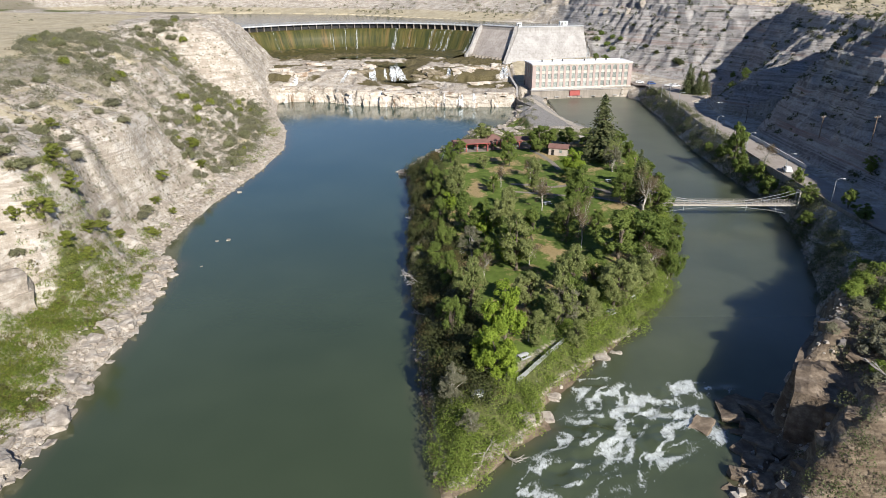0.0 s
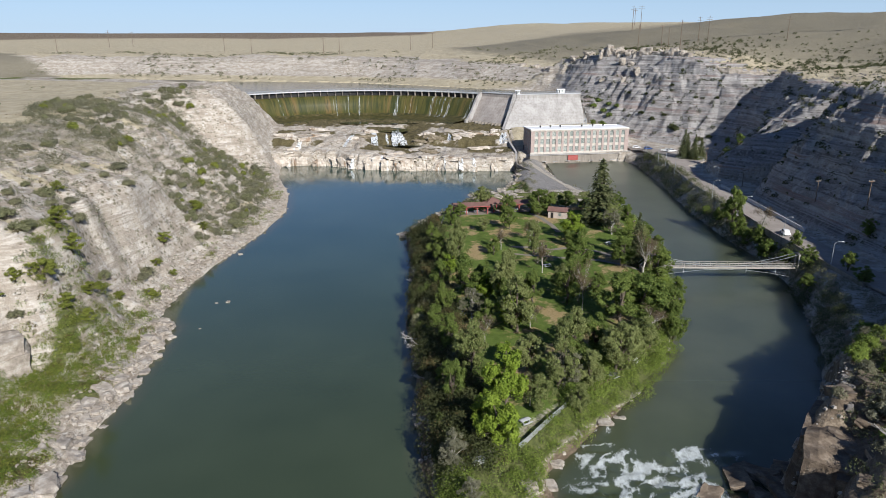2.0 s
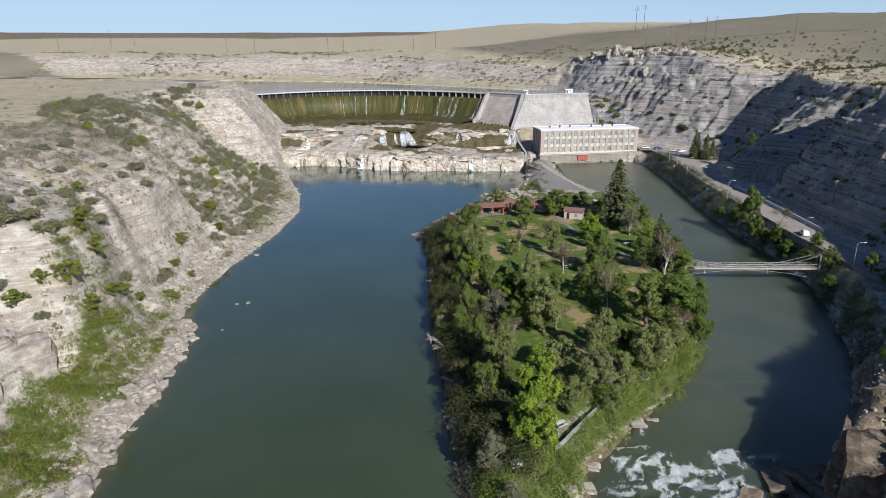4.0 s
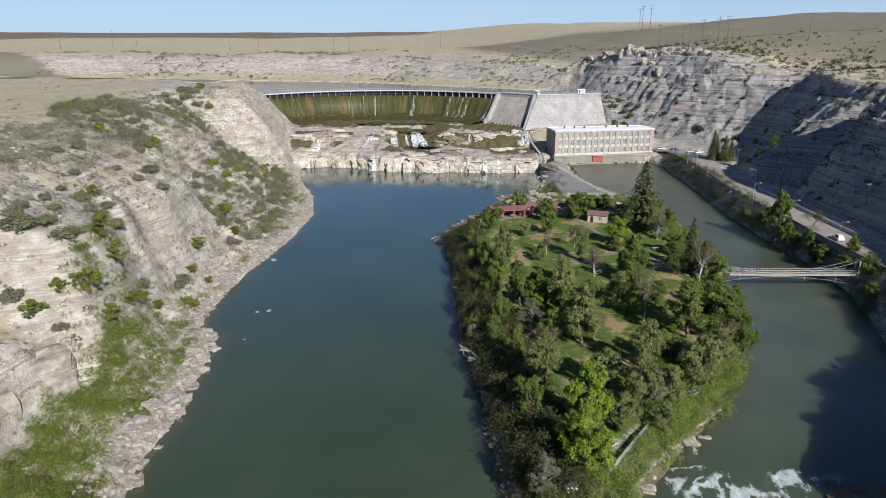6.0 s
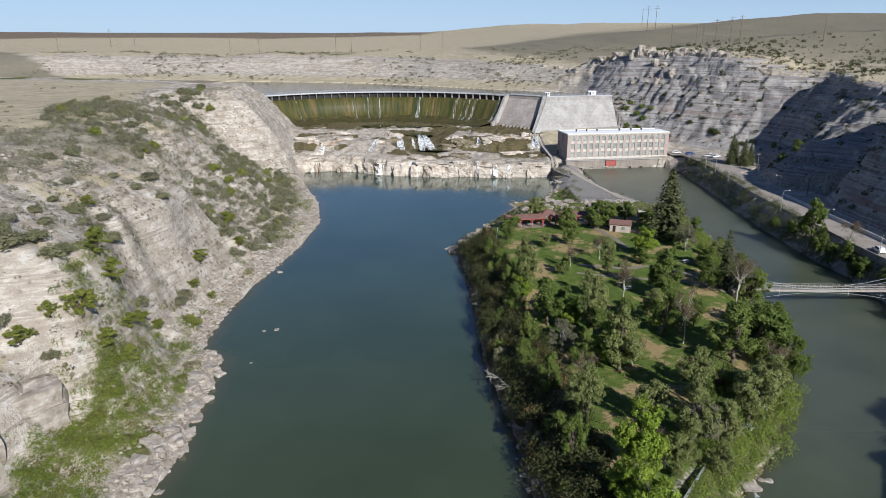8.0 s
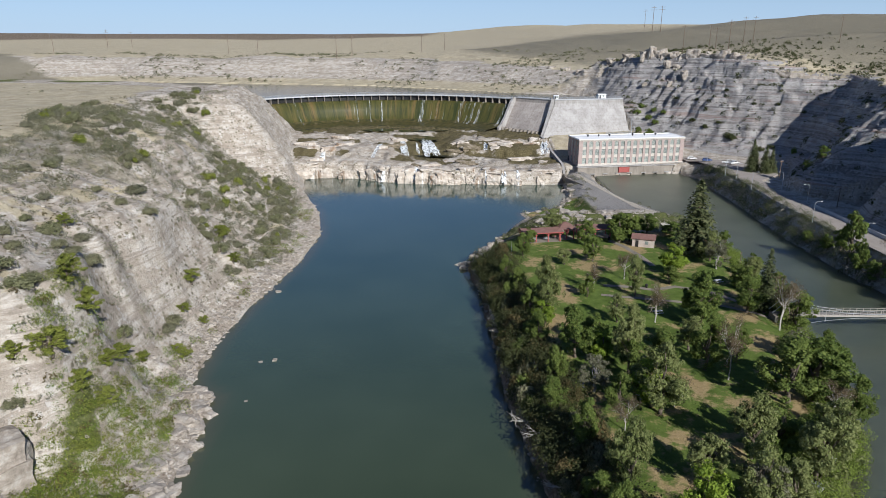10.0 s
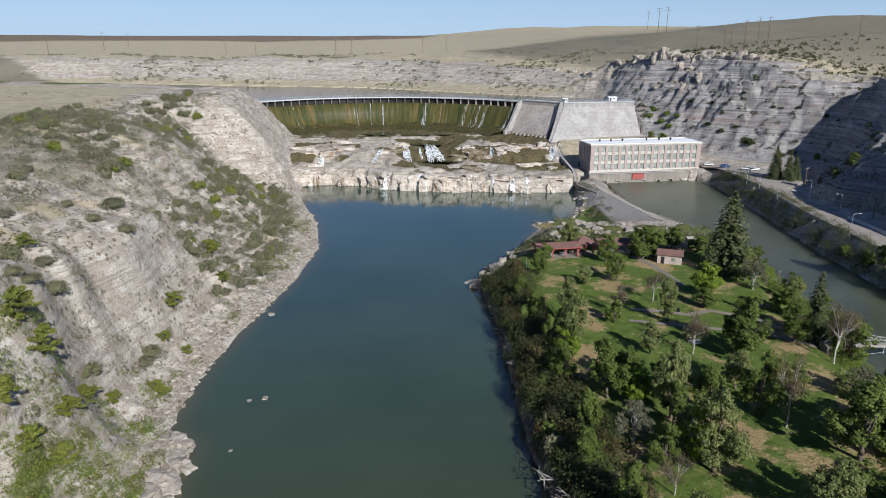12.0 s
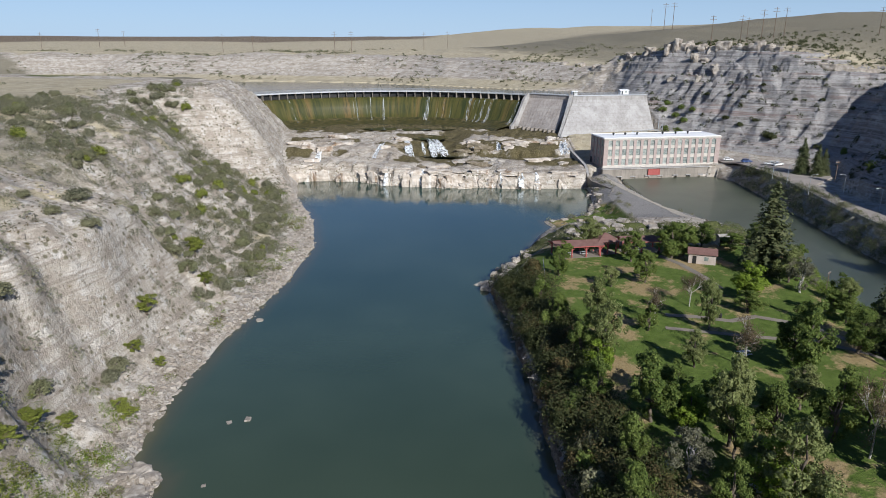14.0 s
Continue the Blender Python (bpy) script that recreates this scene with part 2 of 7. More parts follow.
def near_line(line, x, y):
    """The height of a line of x, y, z points, blended over its nearest stretches."""
    total, weight = np.zeros(np.shape(x)), np.zeros(np.shape(x))
    for (ax, ay, az), (bx, by, bz) in zip(line[:-1], line[1:]):
        dx, dy = bx - ax, by - ay
        t = np.clip(((x - ax) * dx + (y - ay) * dy) / (dx * dx + dy * dy), 0, 1)
        w = 1 / (np.hypot(x - ax - t * dx, y - ay - t * dy) + 2.0) ** 4
        total, weight = total + w * (az + t * (bz - az)), weight + w
    return total / weight


def inside(poly, x, y):
    odd = np.zeros(np.shape(x), bool)
    for (ax, ay), (bx, by) in zip(poly, poly[1:] + poly[:1]):
        if ay == by:
            continue
        cut = ((ay > y) != (by > y)) & (x < (bx - ax) * (y - ay) / (by - ay) + ax)
        odd ^= cut
    return odd


def depth_in(poly, x, y):
    """Distance to the outline, positive inside."""
    d = seg_dist(poly + poly[:1], x, y)
    return np.where(inside(poly, x, y), d, -d)


LEFT_SHORE = [(-40, -400), (-56, 0), (-60, 40), (-60, 76), (-59, 86), (-61, 98), (-60, 110), (-62, 123), (-63, 136), (-63, 145), (-69, 151), (-70, 169),
              (-69, 190), (-66, 207), (-63, 231), (-62, 258), (-68, 290), (-78, 318), (-88, 345), (-92, 365), (-97, 390)]
LEFT_LAND = LEFT_SHORE + [(-100, 436), (-126, 452), (-150, 475), (-230, 500), (-340, 540), (-800, 620), (-5000, 700), (-5000, -400)]
ISLAND = [(1, 67), (-1, 77), (-2, 88), (-3, 102), (-4, 119), (-7, 141), (-8, 171), (-9, 200), (-12, 222), (-5, 238), (3, 254), (8, 268), (14, 279),
          (12, 287), (30, 297), (37, 318), (40, 345), (44, 362), (60, 362), (57, 350), (57, 335), (59, 312), (62, 296), (69, 278), (73, 262), (75, 234),
          (71, 205), (70, 190), (64, 166), (57, 142), (50, 124), (40, 110), (31, 102), (22, 93), (17, 87), (18, 82), (11, 77), (5, 69)]
RIGHT_SHORE = [(0, -400), (20, 0), (36, 60), (41, 70), (49, 80), (60, 92), (71, 107), (80, 123), (88, 145), (95, 167), (97, 194), (96, 215), (97, 250),
               (102, 296), (105, 348), (103, 362), (96, 364)]
RIGHT_LAND = RIGHT_SHORE + [(60, 358), (44, 362), (42, 403), (50, 430), (92, 442), (82, 480), (60, 505), (5000, 900), (5000, -400)]
FOOT = [(40, -400, 8), (58, 0, 8), (70, 36, 8), (81, 66, 10), (93, 92, 12), (104, 109, 12), (114, 128, 9.5), (119, 160, 8.6), (118, 205, 8.6), (118, 240, 8.6), (124, 252, 10), (142, 262, 17), (144, 267, 18), (128, 274, 13), (121, 281, 13), (122, 291, 14), (124, 301, 11), (131, 313, 8.6),
        (146, 338, 9.5), (151, 350, 10), (145, 362, 9), (130, 377, 8), (108, 402, 10), (97, 425, 17), (92, 440, 26), (89, 456, 30), (84, 480, 31), (50, 512, 31), (-10, 560, 31), (-70, 620, 31), (-140, 900, 40), (-140, 5000, 50)]
RIM = [(90, -400, 50), (108, 0, 50), (118, 36, 50), (125, 62, 50), (133, 92, 50), (142, 126, 48), (152, 160, 46.5), (153, 200, 48.5), (148, 230, 50), (152, 245, 49.5), (166, 258, 48), (186, 275, 47), (182, 300, 46), (180, 322, 46), (182, 342, 47.8), (186, 360, 49.6),
       (206, 384, 48), (190, 393, 46.5), (170, 396, 48), (158, 416, 55), (148, 433, 56.5), (137, 447, 57), (126, 458, 57), (114, 468, 57), (104, 488, 54), (92, 522, 50), (60, 575, 46), (0, 645, 45), (-70, 720, 46),
       (-100, 900, 50), (-100, 5000, 50)]
HILL = [p[:2] for p in FOOT] + [(5000, 5000), (5000, -400)]
UPLAND = [p[:2] for p in RIM] + [(5000, 5000), (5000, -400)]
FALL_EDGE = [(-104, 356), (-96, 354), (-79, 361), (-58, 358), (-45, 349), (-20, 344), (-6, 345), (16, 342), (38, 342)]
FALL_LAND = FALL_EDGE + [(41, 350), (42, 403), (50, 432), (27, 452), (-50, 484), (-125, 448), (-125, 380)]
ARCH_X, ARCH_Y, ARCH_R = -49.0, 377.0, 104.5
LAKE_LEVEL = 31.0
LAKE = [(-125, 449), (-100, 467), (-75, 479), (-49, 483), (-20, 478), (8, 465), (27, 451), (50, 430), (88, 438), (86, 447), (80, 470), (60, 488), (35, 508),
        (-23, 552), (-76, 588), (-130, 603), (-200, 618), (-330, 655), (-420, 640), (-400, 590), (-300, 530), (-200, 497), (-145, 472)]


def ledges(z, shift, rise, sharp=0.22):
    """Breaks a slope into steps of the given rise, as beds of rock do."""
    f = (z + shift) / rise
    k = np.floor(f)
    return rise * (k + ease(0.5 - sharp, 0.5 + sharp, f - k)) - shift


def bluff(x, y):
    """The pale clay bluff and the prairie above it, on the river's left-hand side."""
    d = depth_in(LEFT_LAND, x, y)
    gully = fbm(x * 0.55 + y * 0.45, y * 0.9 - x * 0.3, 34, 4, 5)
    spur = ridged(x * 0.4, y, 26, 4, 9) - 0.55
    amp = ease(6, 22, d) * (1 - ease(70, 110, d))
    bay = 4.5 * (1 - ease(170, 206, y)) - 3.5 * ease(206, 214, y) * (1 - ease(290, 330, y))
    e = d + amp * (gully * 7 + spur * 8 + bay)
    # a soft brush-grown hollow upstream, a steep clay face with a scarp downstream, a pale rib between
    hollow = np.interp(e, [-8, 0, 2, 10, 17, 25, 38, 46, 60, 75, 140, 400], [-4, 0, 0.7, 2.2, 5.0, 11.5, 24, 32, 38.5, 41.8, 42.3, 43])
    scarp = np.interp(e + 1.5 * gully, [-8, 0, 2, 7, 11, 15, 19.5, 22.5, 27, 34, 46, 60, 75, 140, 400], [-4, 0, 0.7, 2.2, 5.5, 11.0, 17.5, 26.0, 29.0, 31.5, 36.0, 39.5, 41.8, 42.3, 43])
    w = ease(203, 210, y + 0.35 * (d - 18))
    z = scarp * (1 - w) + hollow * w
    line = (y - 208.5 + 0.30 * (d - 14)) / 2.4
    z = z + 3.4 * np.exp(-line * line) * ease(6, 12, d) * (1 - ease(34, 48, d))
    # shrub terrace under a rock outcrop at the near end
    near = np.interp(d, [-8, 0, 2, 8, 17, 20, 23, 40, 80, 140], [-4, 0, 0.8, 2.2, 4.2, 6.5, 14.5, 21.0, 40, 42])
    w = 1 - ease(112, 128, y + 3 * gully)
    z = z * (1 - w) + near * w
    # bare abutment shoulder above the falls
    sh = np.interp(d + 2 * gully, [-8, 0, 3, 8, 14, 22, 31, 60], [-4, 4, 11, 18, 26, 36, 41.5, 42.3])
    w = ease(325, 352, y)
    z = z * (1 - w) + sh * w
    on = ease(3, 9, d) * (1 - ease(60, 74, d))
    z = z + on * (fbm(x, y, 9, 4, 21) * 1.2 + fbm(x, y, 2.2, 3, 22) * 0.28)
    z = z - on * np.maximum(0, ridged(x * 0.55 + 0.2 * y, y, 11, 3, 25) - 0.62) * 3.2
    bedded = ledges(z, 0.8 * fbm(x, y, 22, 3, 33), 2.1, 0.14)
    rocky = on * ease(-0.25, 0.25, fbm(x, y, 30, 3, 35) + 0.35 * ease(335, 355, y) + 0.5 * w)
    z = z * (1 - 0.6 * rocky) + bedded * 0.6 * rocky
    z = z + (1 - on) * ease(0, 2, d) * fbm(x, y, 3, 3, 8) * 0.16
    z = z + ease(0.0, 0.6, d) * (1 - ease(7, 12, d)) * np.maximum(0, fbm(x, y, 1.6, 2, 77) - 0.05) * 1.5
    return np.where(d > -9, z, -4)


def island_height(x, y):
    d = depth_in(ISLAND, x, y) + 0.9 * fbm(x, y, 5, 3, 41)
    z = np.interp(d, [-5, 0, 1.2, 4, 8, 13], [-4, 0, 1.0, 2.8, 4.2, 4.8])
    z = z + ease(4, 12, d) * ease(150, 215, y) * 1.6
    spit = ease(262, 280, y) * (1 - ease(34, 44, x + 0 * y)) * (1 - ease(298, 312, y))
    z = z * (1 - spit) + np.interp(d, [-5, 0, 3, 20], [-4, 0, 0.5, 0.9]) * spit
    cause = ease(262, 285, y)
    z = np.minimum(z, z * (1 - cause) + cause * np.interp(d, [-5, 0, 2, 6, 9], [-4, 0, 1.6, 3.8, 4.0]))
    rocky = ease(232, 246, y) * (1 - ease(258, 272, y)) * ease(0, 3, d)
    z = z + rocky * np.maximum(0, fbm(x, y, 6, 3, 47)) * 2.6
    shore = ease(-0.5, 0.6, d) * (1 - ease(3, 7, d))
    return np.where(d > -6, z + shore * np.maximum(0, fbm(x, y, 1.7, 2, 43)) * 0.8, -4)


def right_height(x, y):
    d = depth_in(RIGHT_LAND, x, y)
    far = np.interp(d + 0.8 * fbm(x, y, 6, 3, 51), [-6, 0, 1.5, 4.5, 7, 9], [-4, 0, 1.6, 5.0, 7.8, 8.4])
    cliff = np.interp(d + 1.8 * fbm(x, y, 8, 4, 52), [-6, 0, 0.6, 1.6, 2.6, 4.5, 8, 14, 40], [-4, 0, 4.0, 9.0, 11.5, 12.4, 12.8, 14.0, 18.0])
    beach = np.interp(d + 1.2 * fbm(x, y, 6, 3, 53), [-6, 0, 3, 7, 8.5, 10.5, 12, 16, 40], [-4, 0, 1.2, 2.6, 7.5, 10.5, 11.5, 12.5, 18.0])
    s = ease(78, 88, y)
    cliff = cliff * s + beach * (1 - s)
    shelf = ease(58, 70, y)
    cliff = cliff * shelf + np.minimum(cliff, 2.4) * (1 - shelf)
    w = 1 - ease(104, 124, y)
    z = far * (1 - w) + cliff * w
    # yard round the power house, and the fill rising to the dam
    yard = ease(352, 366, y) * (1 - ease(112, 124, x))
    rise = np.interp(y, [358, 374, 384, 404, 418, 432], [6.4, 6.4, 7.6, 12.2, 14.5, 15.5])
    z = np.where(d > 0, z * (1 - yard) + rise * yard, z)
    # canyon side: talus, cliff bands and a rim, cut by a gully with a spur beside it
    e, q = depth_in(HILL, x, y), depth_in(UPLAND, x, y)
    low, high = near_line(FOOT, x, y), near_line(RIM, x, y)
    g = fbm(x * 0.8 - y * 0.3, y * 0.9, 55, 4, 61)
    rid = ridged(x * 0.5 + y * 0.1, y, 38, 4, 62) - 0.55
    flute = ridged(x + 0.4 * y, y - 0.4 * x, 7.0, 3, 67) - 0.55
    run = np.maximum(e + np.maximum(-q, 0), 1.0)
    u = np.clip(e / run, 0, 1)
    u = np.clip(u + ease(0.02, 0.2, u) * (1 - ease(0.8, 1.0, u)) * (rid * 0.26 + g * 0.10 + flute * 0.085), 0, 1)
    up = np.interp(u, [0, 0.2, 0.42, 0.50, 0.62, 0.70, 0.86, 0.93, 1.0], [0, 0.13, 0.36, 0.50, 0.59, 0.74, 0.84, 0.97, 1.0])
    side = low + (high - low) * up
    top = high + np.interp(q, [0, 12, 60, 150, 300, 620, 4000], [0, 1.2, 6, 19, 29, 46, 52]) + 2.0 * g * ease(10, 60, q)
    hill = np.where(q > 0, top, side)
    z = np.where(e > 0, np.maximum(z * (e < 3), hill), z)
    on = ease(1, 8, e) * (1 - ease(2, 40, q))
    z = z + on * (fbm(x, y, 8, 4, 64) * 1.1 + fbm(x, y, 2.4, 3, 65) * 0.6 + flute * 1.3)
    w2 = on * ease(0.36, 0.56, u) * (0.40 + 0.45 * ease(-0.3, 0.3, fbm(x, y, 26, 3, 63)))
    z = z * (1 - w2) + w2 * ledges(z, 0.5 * fbm(x, y, 30, 3, 66) + 0.4 * flute, 3.3, 0.13)
    z = z + (1 - on) * ease(0, 4, d) * (1 - ease(7, 9, d) * (1 - w)) * fbm(x, y, 3, 3, 68) * 0.7
    z = z + w * ease(0.5, 3, d) * (1 - ease(30, 50, d)) * (fbm(x, y, 5, 3, 69) * 1.4 + (np.abs((z / 3.0) % 1 - 0.5) - 0.25) * 2.0)
    return np.where(d > -7, z, -4)


def falls_height(x, y):
    d = depth_in(FALL_LAND, x, y)
    front = seg_dist(FALL_EDGE, x, y)
    n = fbm(x, y, 9, 4, 71)
    blocks = (lattice(np.floor(x / 3.1 + 0.3 * n), np.floor(y / 4.2 + 0.4 * n), 73) - 0.5)
    s = front + 1.6 * n + 2.2 * blocks
    west = 1 - ease(-52, -30, x)
    two = np.interp(s, [-1, 0.2, 1.0, 2.0, 16, 36, 40, 46, 60, 90], [0, 0.5, 5.4, 6.3, 7.0, 7.6, 10.5, 11.8, 13.2, 14.0])
    one = np.interp(s, [-1, 0.2, 1.0, 2.2, 14, 20, 40, 60, 90], [0, 0.5, 6.2, 7.6, 9.0, 11.6, 12.8, 13.6, 14.0])
    z = two * (1 - west) + one * west
    z = z + ease(1.5, 5, s) * (blocks * 0.9 + n * 1.0 + fbm(x, y, 2.2, 3, 75) * 0.35)
    # a cleft where the river breaks through
    cleft = np.exp(-((x + 22 - 0.12 * (y - 390)) / 8) ** 2) * ease(28, 40, s) * (1 - ease(70, 85, s))
    z = z - 2.4 * cleft
    return np.where(d > 0, z, -4)


def upland(x, y):
    """Prairie and far hills upstream, round the lake."""
    z = np.interp(y, [0, 500, 640, 760, 1600, 2600, 3400, 3900, 4700], [42, 42, 50, 52, 52, 62, 74, 100, 117]) + 12 * ease(1400, 2600, y) * ease(-900, 300, x)
    z = z + ease(700, 1800, y) * fbm(x, y, 900, 4, 81) * 13 + ease(620, 820, y) * (fbm(x, y, 260, 4, 82) * 5.0 + (ridged(x, y * 0.6, 170, 4, 86) - 0.6) * 9 * (1 - ease(1500, 2400, y)))
    z = z + ease(560, 640, y) * (ridged(x, y, 60, 4, 84) - 0.5) * 6 * (1 - ease(800, 1100, y))
    e = depth_in(HILL, x, y)
    z = z + ease(20, 700, e) * 46 + 7 * ease(3700, 4300, y) * (1 - ease(-1700, -900, x))
    d = depth_in(LAKE, x, y)
    bank = LAKE_LEVEL + 0.25 + np.maximum(-d, 0) * 0.06 + np.interp(-d + 14 * (ridged(x, y, 55, 3, 83) - 0.6), [9, 18, 34, 62, 80, 160, 400], [0, 0.6, 3.0, 14.0, 16.5, 20, 60])
    z = np.minimum(z, bank)
    return np.where(d > 0, LAKE_LEVEL - 0.3 - np.minimum(6, d * 0.5), z)


def ground_height(x, y):
    x, y = np.asarray(x, float), np.asarray(y, float)
    z = np.maximum(bluff(x, y), island_height(x, y))
    z = np.maximum(z, falls_height(x, y))
    r = right_height(x, y)
    lake = depth_in(LAKE, x, y)
    r = np.where((lake > -30) & (y > 440), np.minimum(r, LAKE_LEVEL + np.maximum(-lake, 0) * 1.0 + 0.5), r)
    z = np.maximum(z, r)
    u = upland(x, y)
    w = ease(452, 500, y + 0.12 * np.minimum(x, 0))
    in_lake = depth_in(LAKE, x, y)
    z = np.where(in_lake > 0, np.where(in_lake > 3, u, np.minimum(z, LAKE_LEVEL - 0.5)), np.where(y > 446, np.maximum(u * w, np.where(x > 0, r, z * (1 - w))), z))
    return z


def ramp_axis(lo, a, b, hi, step, growth):
    inner = list(np.arange(a, b, step))
    right, s = [], step
    v = inner[-1]
    while v < hi:
        s *= growth if v < 660 else 1.075
        v += s
        right.append(v)
    left, s, v = [], step, inner[0]
    while v > lo:
        s *= growth
        v -= s
        left.append(v)
    return np.array(left[::-1] + inner + right)


def grid_mesh(name, gx, gy, gz, material, masks):
    nx, ny = len(gx), len(gy)
    xx, yy = np.meshgrid(gx, gy)
    co = np.stack([xx.ravel(), yy.ravel(), gz.ravel()], 1).astype(np.float32)
    i = np.arange(nx * ny).reshape(ny, nx)
    quads = np.stack([i[:-1, :-1], i[:-1, 1:], i[1:, 1:], i[1:, :-1]], -1).reshape(-1, 4)
    return quad_mesh(name, co, quads, material, masks)


def quad_mesh(name, co, quads, material, masks=(), smooth=True):
    me = bpy.data.meshes.new(name)
    me.vertices.add(len(co))
    me.vertices.foreach_set("co", np.ascontiguousarray(co, np.float32).ravel())
    me.loops.add(quads.size)
    me.loops.foreach_set("vertex_index", np.ascontiguousarray(quads, np.int32).ravel())
    me.polygons.add(len(quads))
    me.polygons.foreach_set("loop_start", np.arange(0, quads.size, quads.shape[1], dtype=np.int32))
    me.update(calc_edges=True)
    me.polygons.foreach_set("use_smooth", np.full(len(quads), smooth))
    for key, values in dict(masks).items():
        layer = me.attributes.new(key, "FLOAT", "POINT")
        layer.data.foreach_set("value", np.ascontiguousarray(values, np.float32).ravel())
    me.materials.append(material)
    return new(name, me)


def steepness(gx, gy, gz):
    return np.hypot(np.gradient(gz, gx, axis=1), np.gradient(gz, gy, axis=0))


GX = ramp_axis(-4600, -150, 206, 4600, 1.0, 1.07)
GY = ramp_axis(-350, 62, 470, 4700, 1.0, 1.035)
XX, YY = np.meshgrid(GX, GY)
ZZ = ground_height(XX, YY)
SLOPE = steepness(GX, GY, ZZ)
d_isl = depth_in(ISLAND, XX, YY)
d_hill = depth_in(HILL, XX, YY)
d_left = depth_in(LEFT_LAND, XX, YY)
patch = fbm(XX, YY, 14, 4, 91)
lawn = ease(5, 9, d_isl) * (1 - ease(232, 244, YY)) * ease(84, 92, YY)
spit_m = ease(0.5, 3, d_isl) * ease(262, 276, YY) * (1 - ease(300, 312, YY)) * (1 - ease(36, 44, XX))
causeway = ease(1, 3, d_isl) * ease(264, 280, YY) * (1 - spit_m)
d_rim = depth_in(UPLAND, XX, YY)
prairie = np.maximum(ease(66, 75, d_left + 9 * patch), ease(-3, 8, d_rim + 14 * patch) * (1 - ease(0.6, 0.9, SLOPE)))
d_lake = -depth_in(LAKE, XX, YY)
prairie = np.maximum(prairie, ease(480, 520, YY) * np.maximum(ease(70, 96, d_lake + 26 * patch), 0.75 * (1 - ease(22, 36, d_lake))) * (XX < 40 + 0.25 * YY))
lawn = np.maximum(lawn, spit_m * 0.75)
yard_m = ((XX > 44) & (XX < 100) & (YY > 376) & (YY < 425) & (d_hill < 0)) * 0.9
mottle = ease(-0.05, 0.35, fbm(XX, YY, 9, 4, 93)) * ease(8, 14, d_left) * (1 - ease(325, 345, YY)) * (1 - ease(0.8, 1.3, SLOPE)) * 0.9
mottle = mottle * ease(-0.3, 0.25, fbm(XX, YY, 4, 3, 94))
grassy = np.maximum(np.maximum(prairie, yard_m), mottle)
shale = np.maximum(ease(-2, 3, d_hill) * (1 - 0.7 * (1 - ease(105, 125, YY))), ease(3000, 3400, YY) * 0.75) * (1 - prairie * (YY < 3000)) * (1 - 0.62 * ease(455, 500, YY + 25 * patch) * (YY < 2900))
far_weedy = ease(0.02, 0.3, fbm(XX, YY, 60, 4, 95)) * ease(430, 470, YY) * (XX < -130) * (YY < 640) * 0.9
weedy = np.maximum(np.maximum(spit_m, far_weedy), ease(0.1, 0.35, fbm(XX, YY, 11, 3, 97)) * ease(2.5, 5, d_left) * (1 - ease(13, 17, d_left)) * (1 - ease(120, 160, YY)))
isl_bank = ease(0.5, 2, d_isl) * (1 - lawn) * (YY < 262) * 0.75
near_cliff = (1 - ease(108, 124, YY)) * (XX > 30) * (d_isl < -3) * ease(4, 8, depth_in(RIGHT_LAND, XX, YY)) * ease(0.0, 0.3, patch) * 0.8
brown = (1 - ease(108, 122, YY)) * (XX > 30) * ease(-0.5, 1, depth_in(RIGHT_LAND, XX, YY)) * (1 - ease(44, 60, depth_in(RIGHT_LAND, XX, YY))) * (d_isl < -3)
brown = np.maximum(brown, ease(-1.5, -0.5, d_isl) * (1 - ease(0.6, 1.8, d_isl)) * (YY < 262) * 0.9)
brown = np.maximum(brown, ease(-1, 0.5, d_left) * (1 - ease(5, 9, d_left)) * (YY < 340) * 0.42)
brown = np.maximum(brown, inside(FALL_LAND, XX, YY) * 0.30)
brown = np.maximum(brown, ease(3450, 3700, YY) * (1 - ease(-300, 200, XX)))
weedy = np.maximum(np.maximum(weedy, isl_bank), near_cliff)
gravel = causeway
back = YY - 458 - 0.81 * (-214 - XX)
# sage on back field and bench; the upland term paints in cloud shade
sage = np.maximum.reduce([ease(0, 12, back) * (1 - ease(70, 90, back)) * (XX < -150) * (d_lake > 6) * 0.9, ease(4, 50, d_rim + 30 * patch) * (1 - ease(900, 1500, YY)) * (0.62 + 0.38 * ease(60, 160, d_rim)) * ease(-40, 60, XX), ease(34, 44, d_left + 8 * patch) * (1 - ease(66, 74, d_left)) * (YY < 240) * 0.55])
moss = inside(FALL_LAND, XX, YY) * (ZZ < 16.5) * (d_left < 1) * np.clip(0.75 * ease(-0.25, 0.25, fbm(XX, YY, 7, 3, 99)) * ease(374, 379, YY) * (1 - ease(396, 402, YY)) * ease(-52, -42, XX + 6 * patch) * (1 - ease(30, 40, XX)) + ease(-0.1, 0.3, fbm(XX, YY, 13, 4, 98) + 0.38 * ease(-50, -20, XX) - 0.12) * ease(352, 368, YY) + ease(428, 440, YY) * 0.8, 0, 1)
ground = grid_mesh("ground", GX, GY, ZZ, MAT_GROUND, {"lawn": lawn, "grass": grassy, "shale": shale, "weedy": weedy, "gravel": gravel, "moss": moss, "brown": brown, "sage": sage})
tagged(ground, "pale clay bluffs, grey shale slopes, dry prairie and a mown island lawn", "ground", kind="structure")


def height_at(x, y):
    return float(ground_height(np.array([x]), np.array([y]))[0])


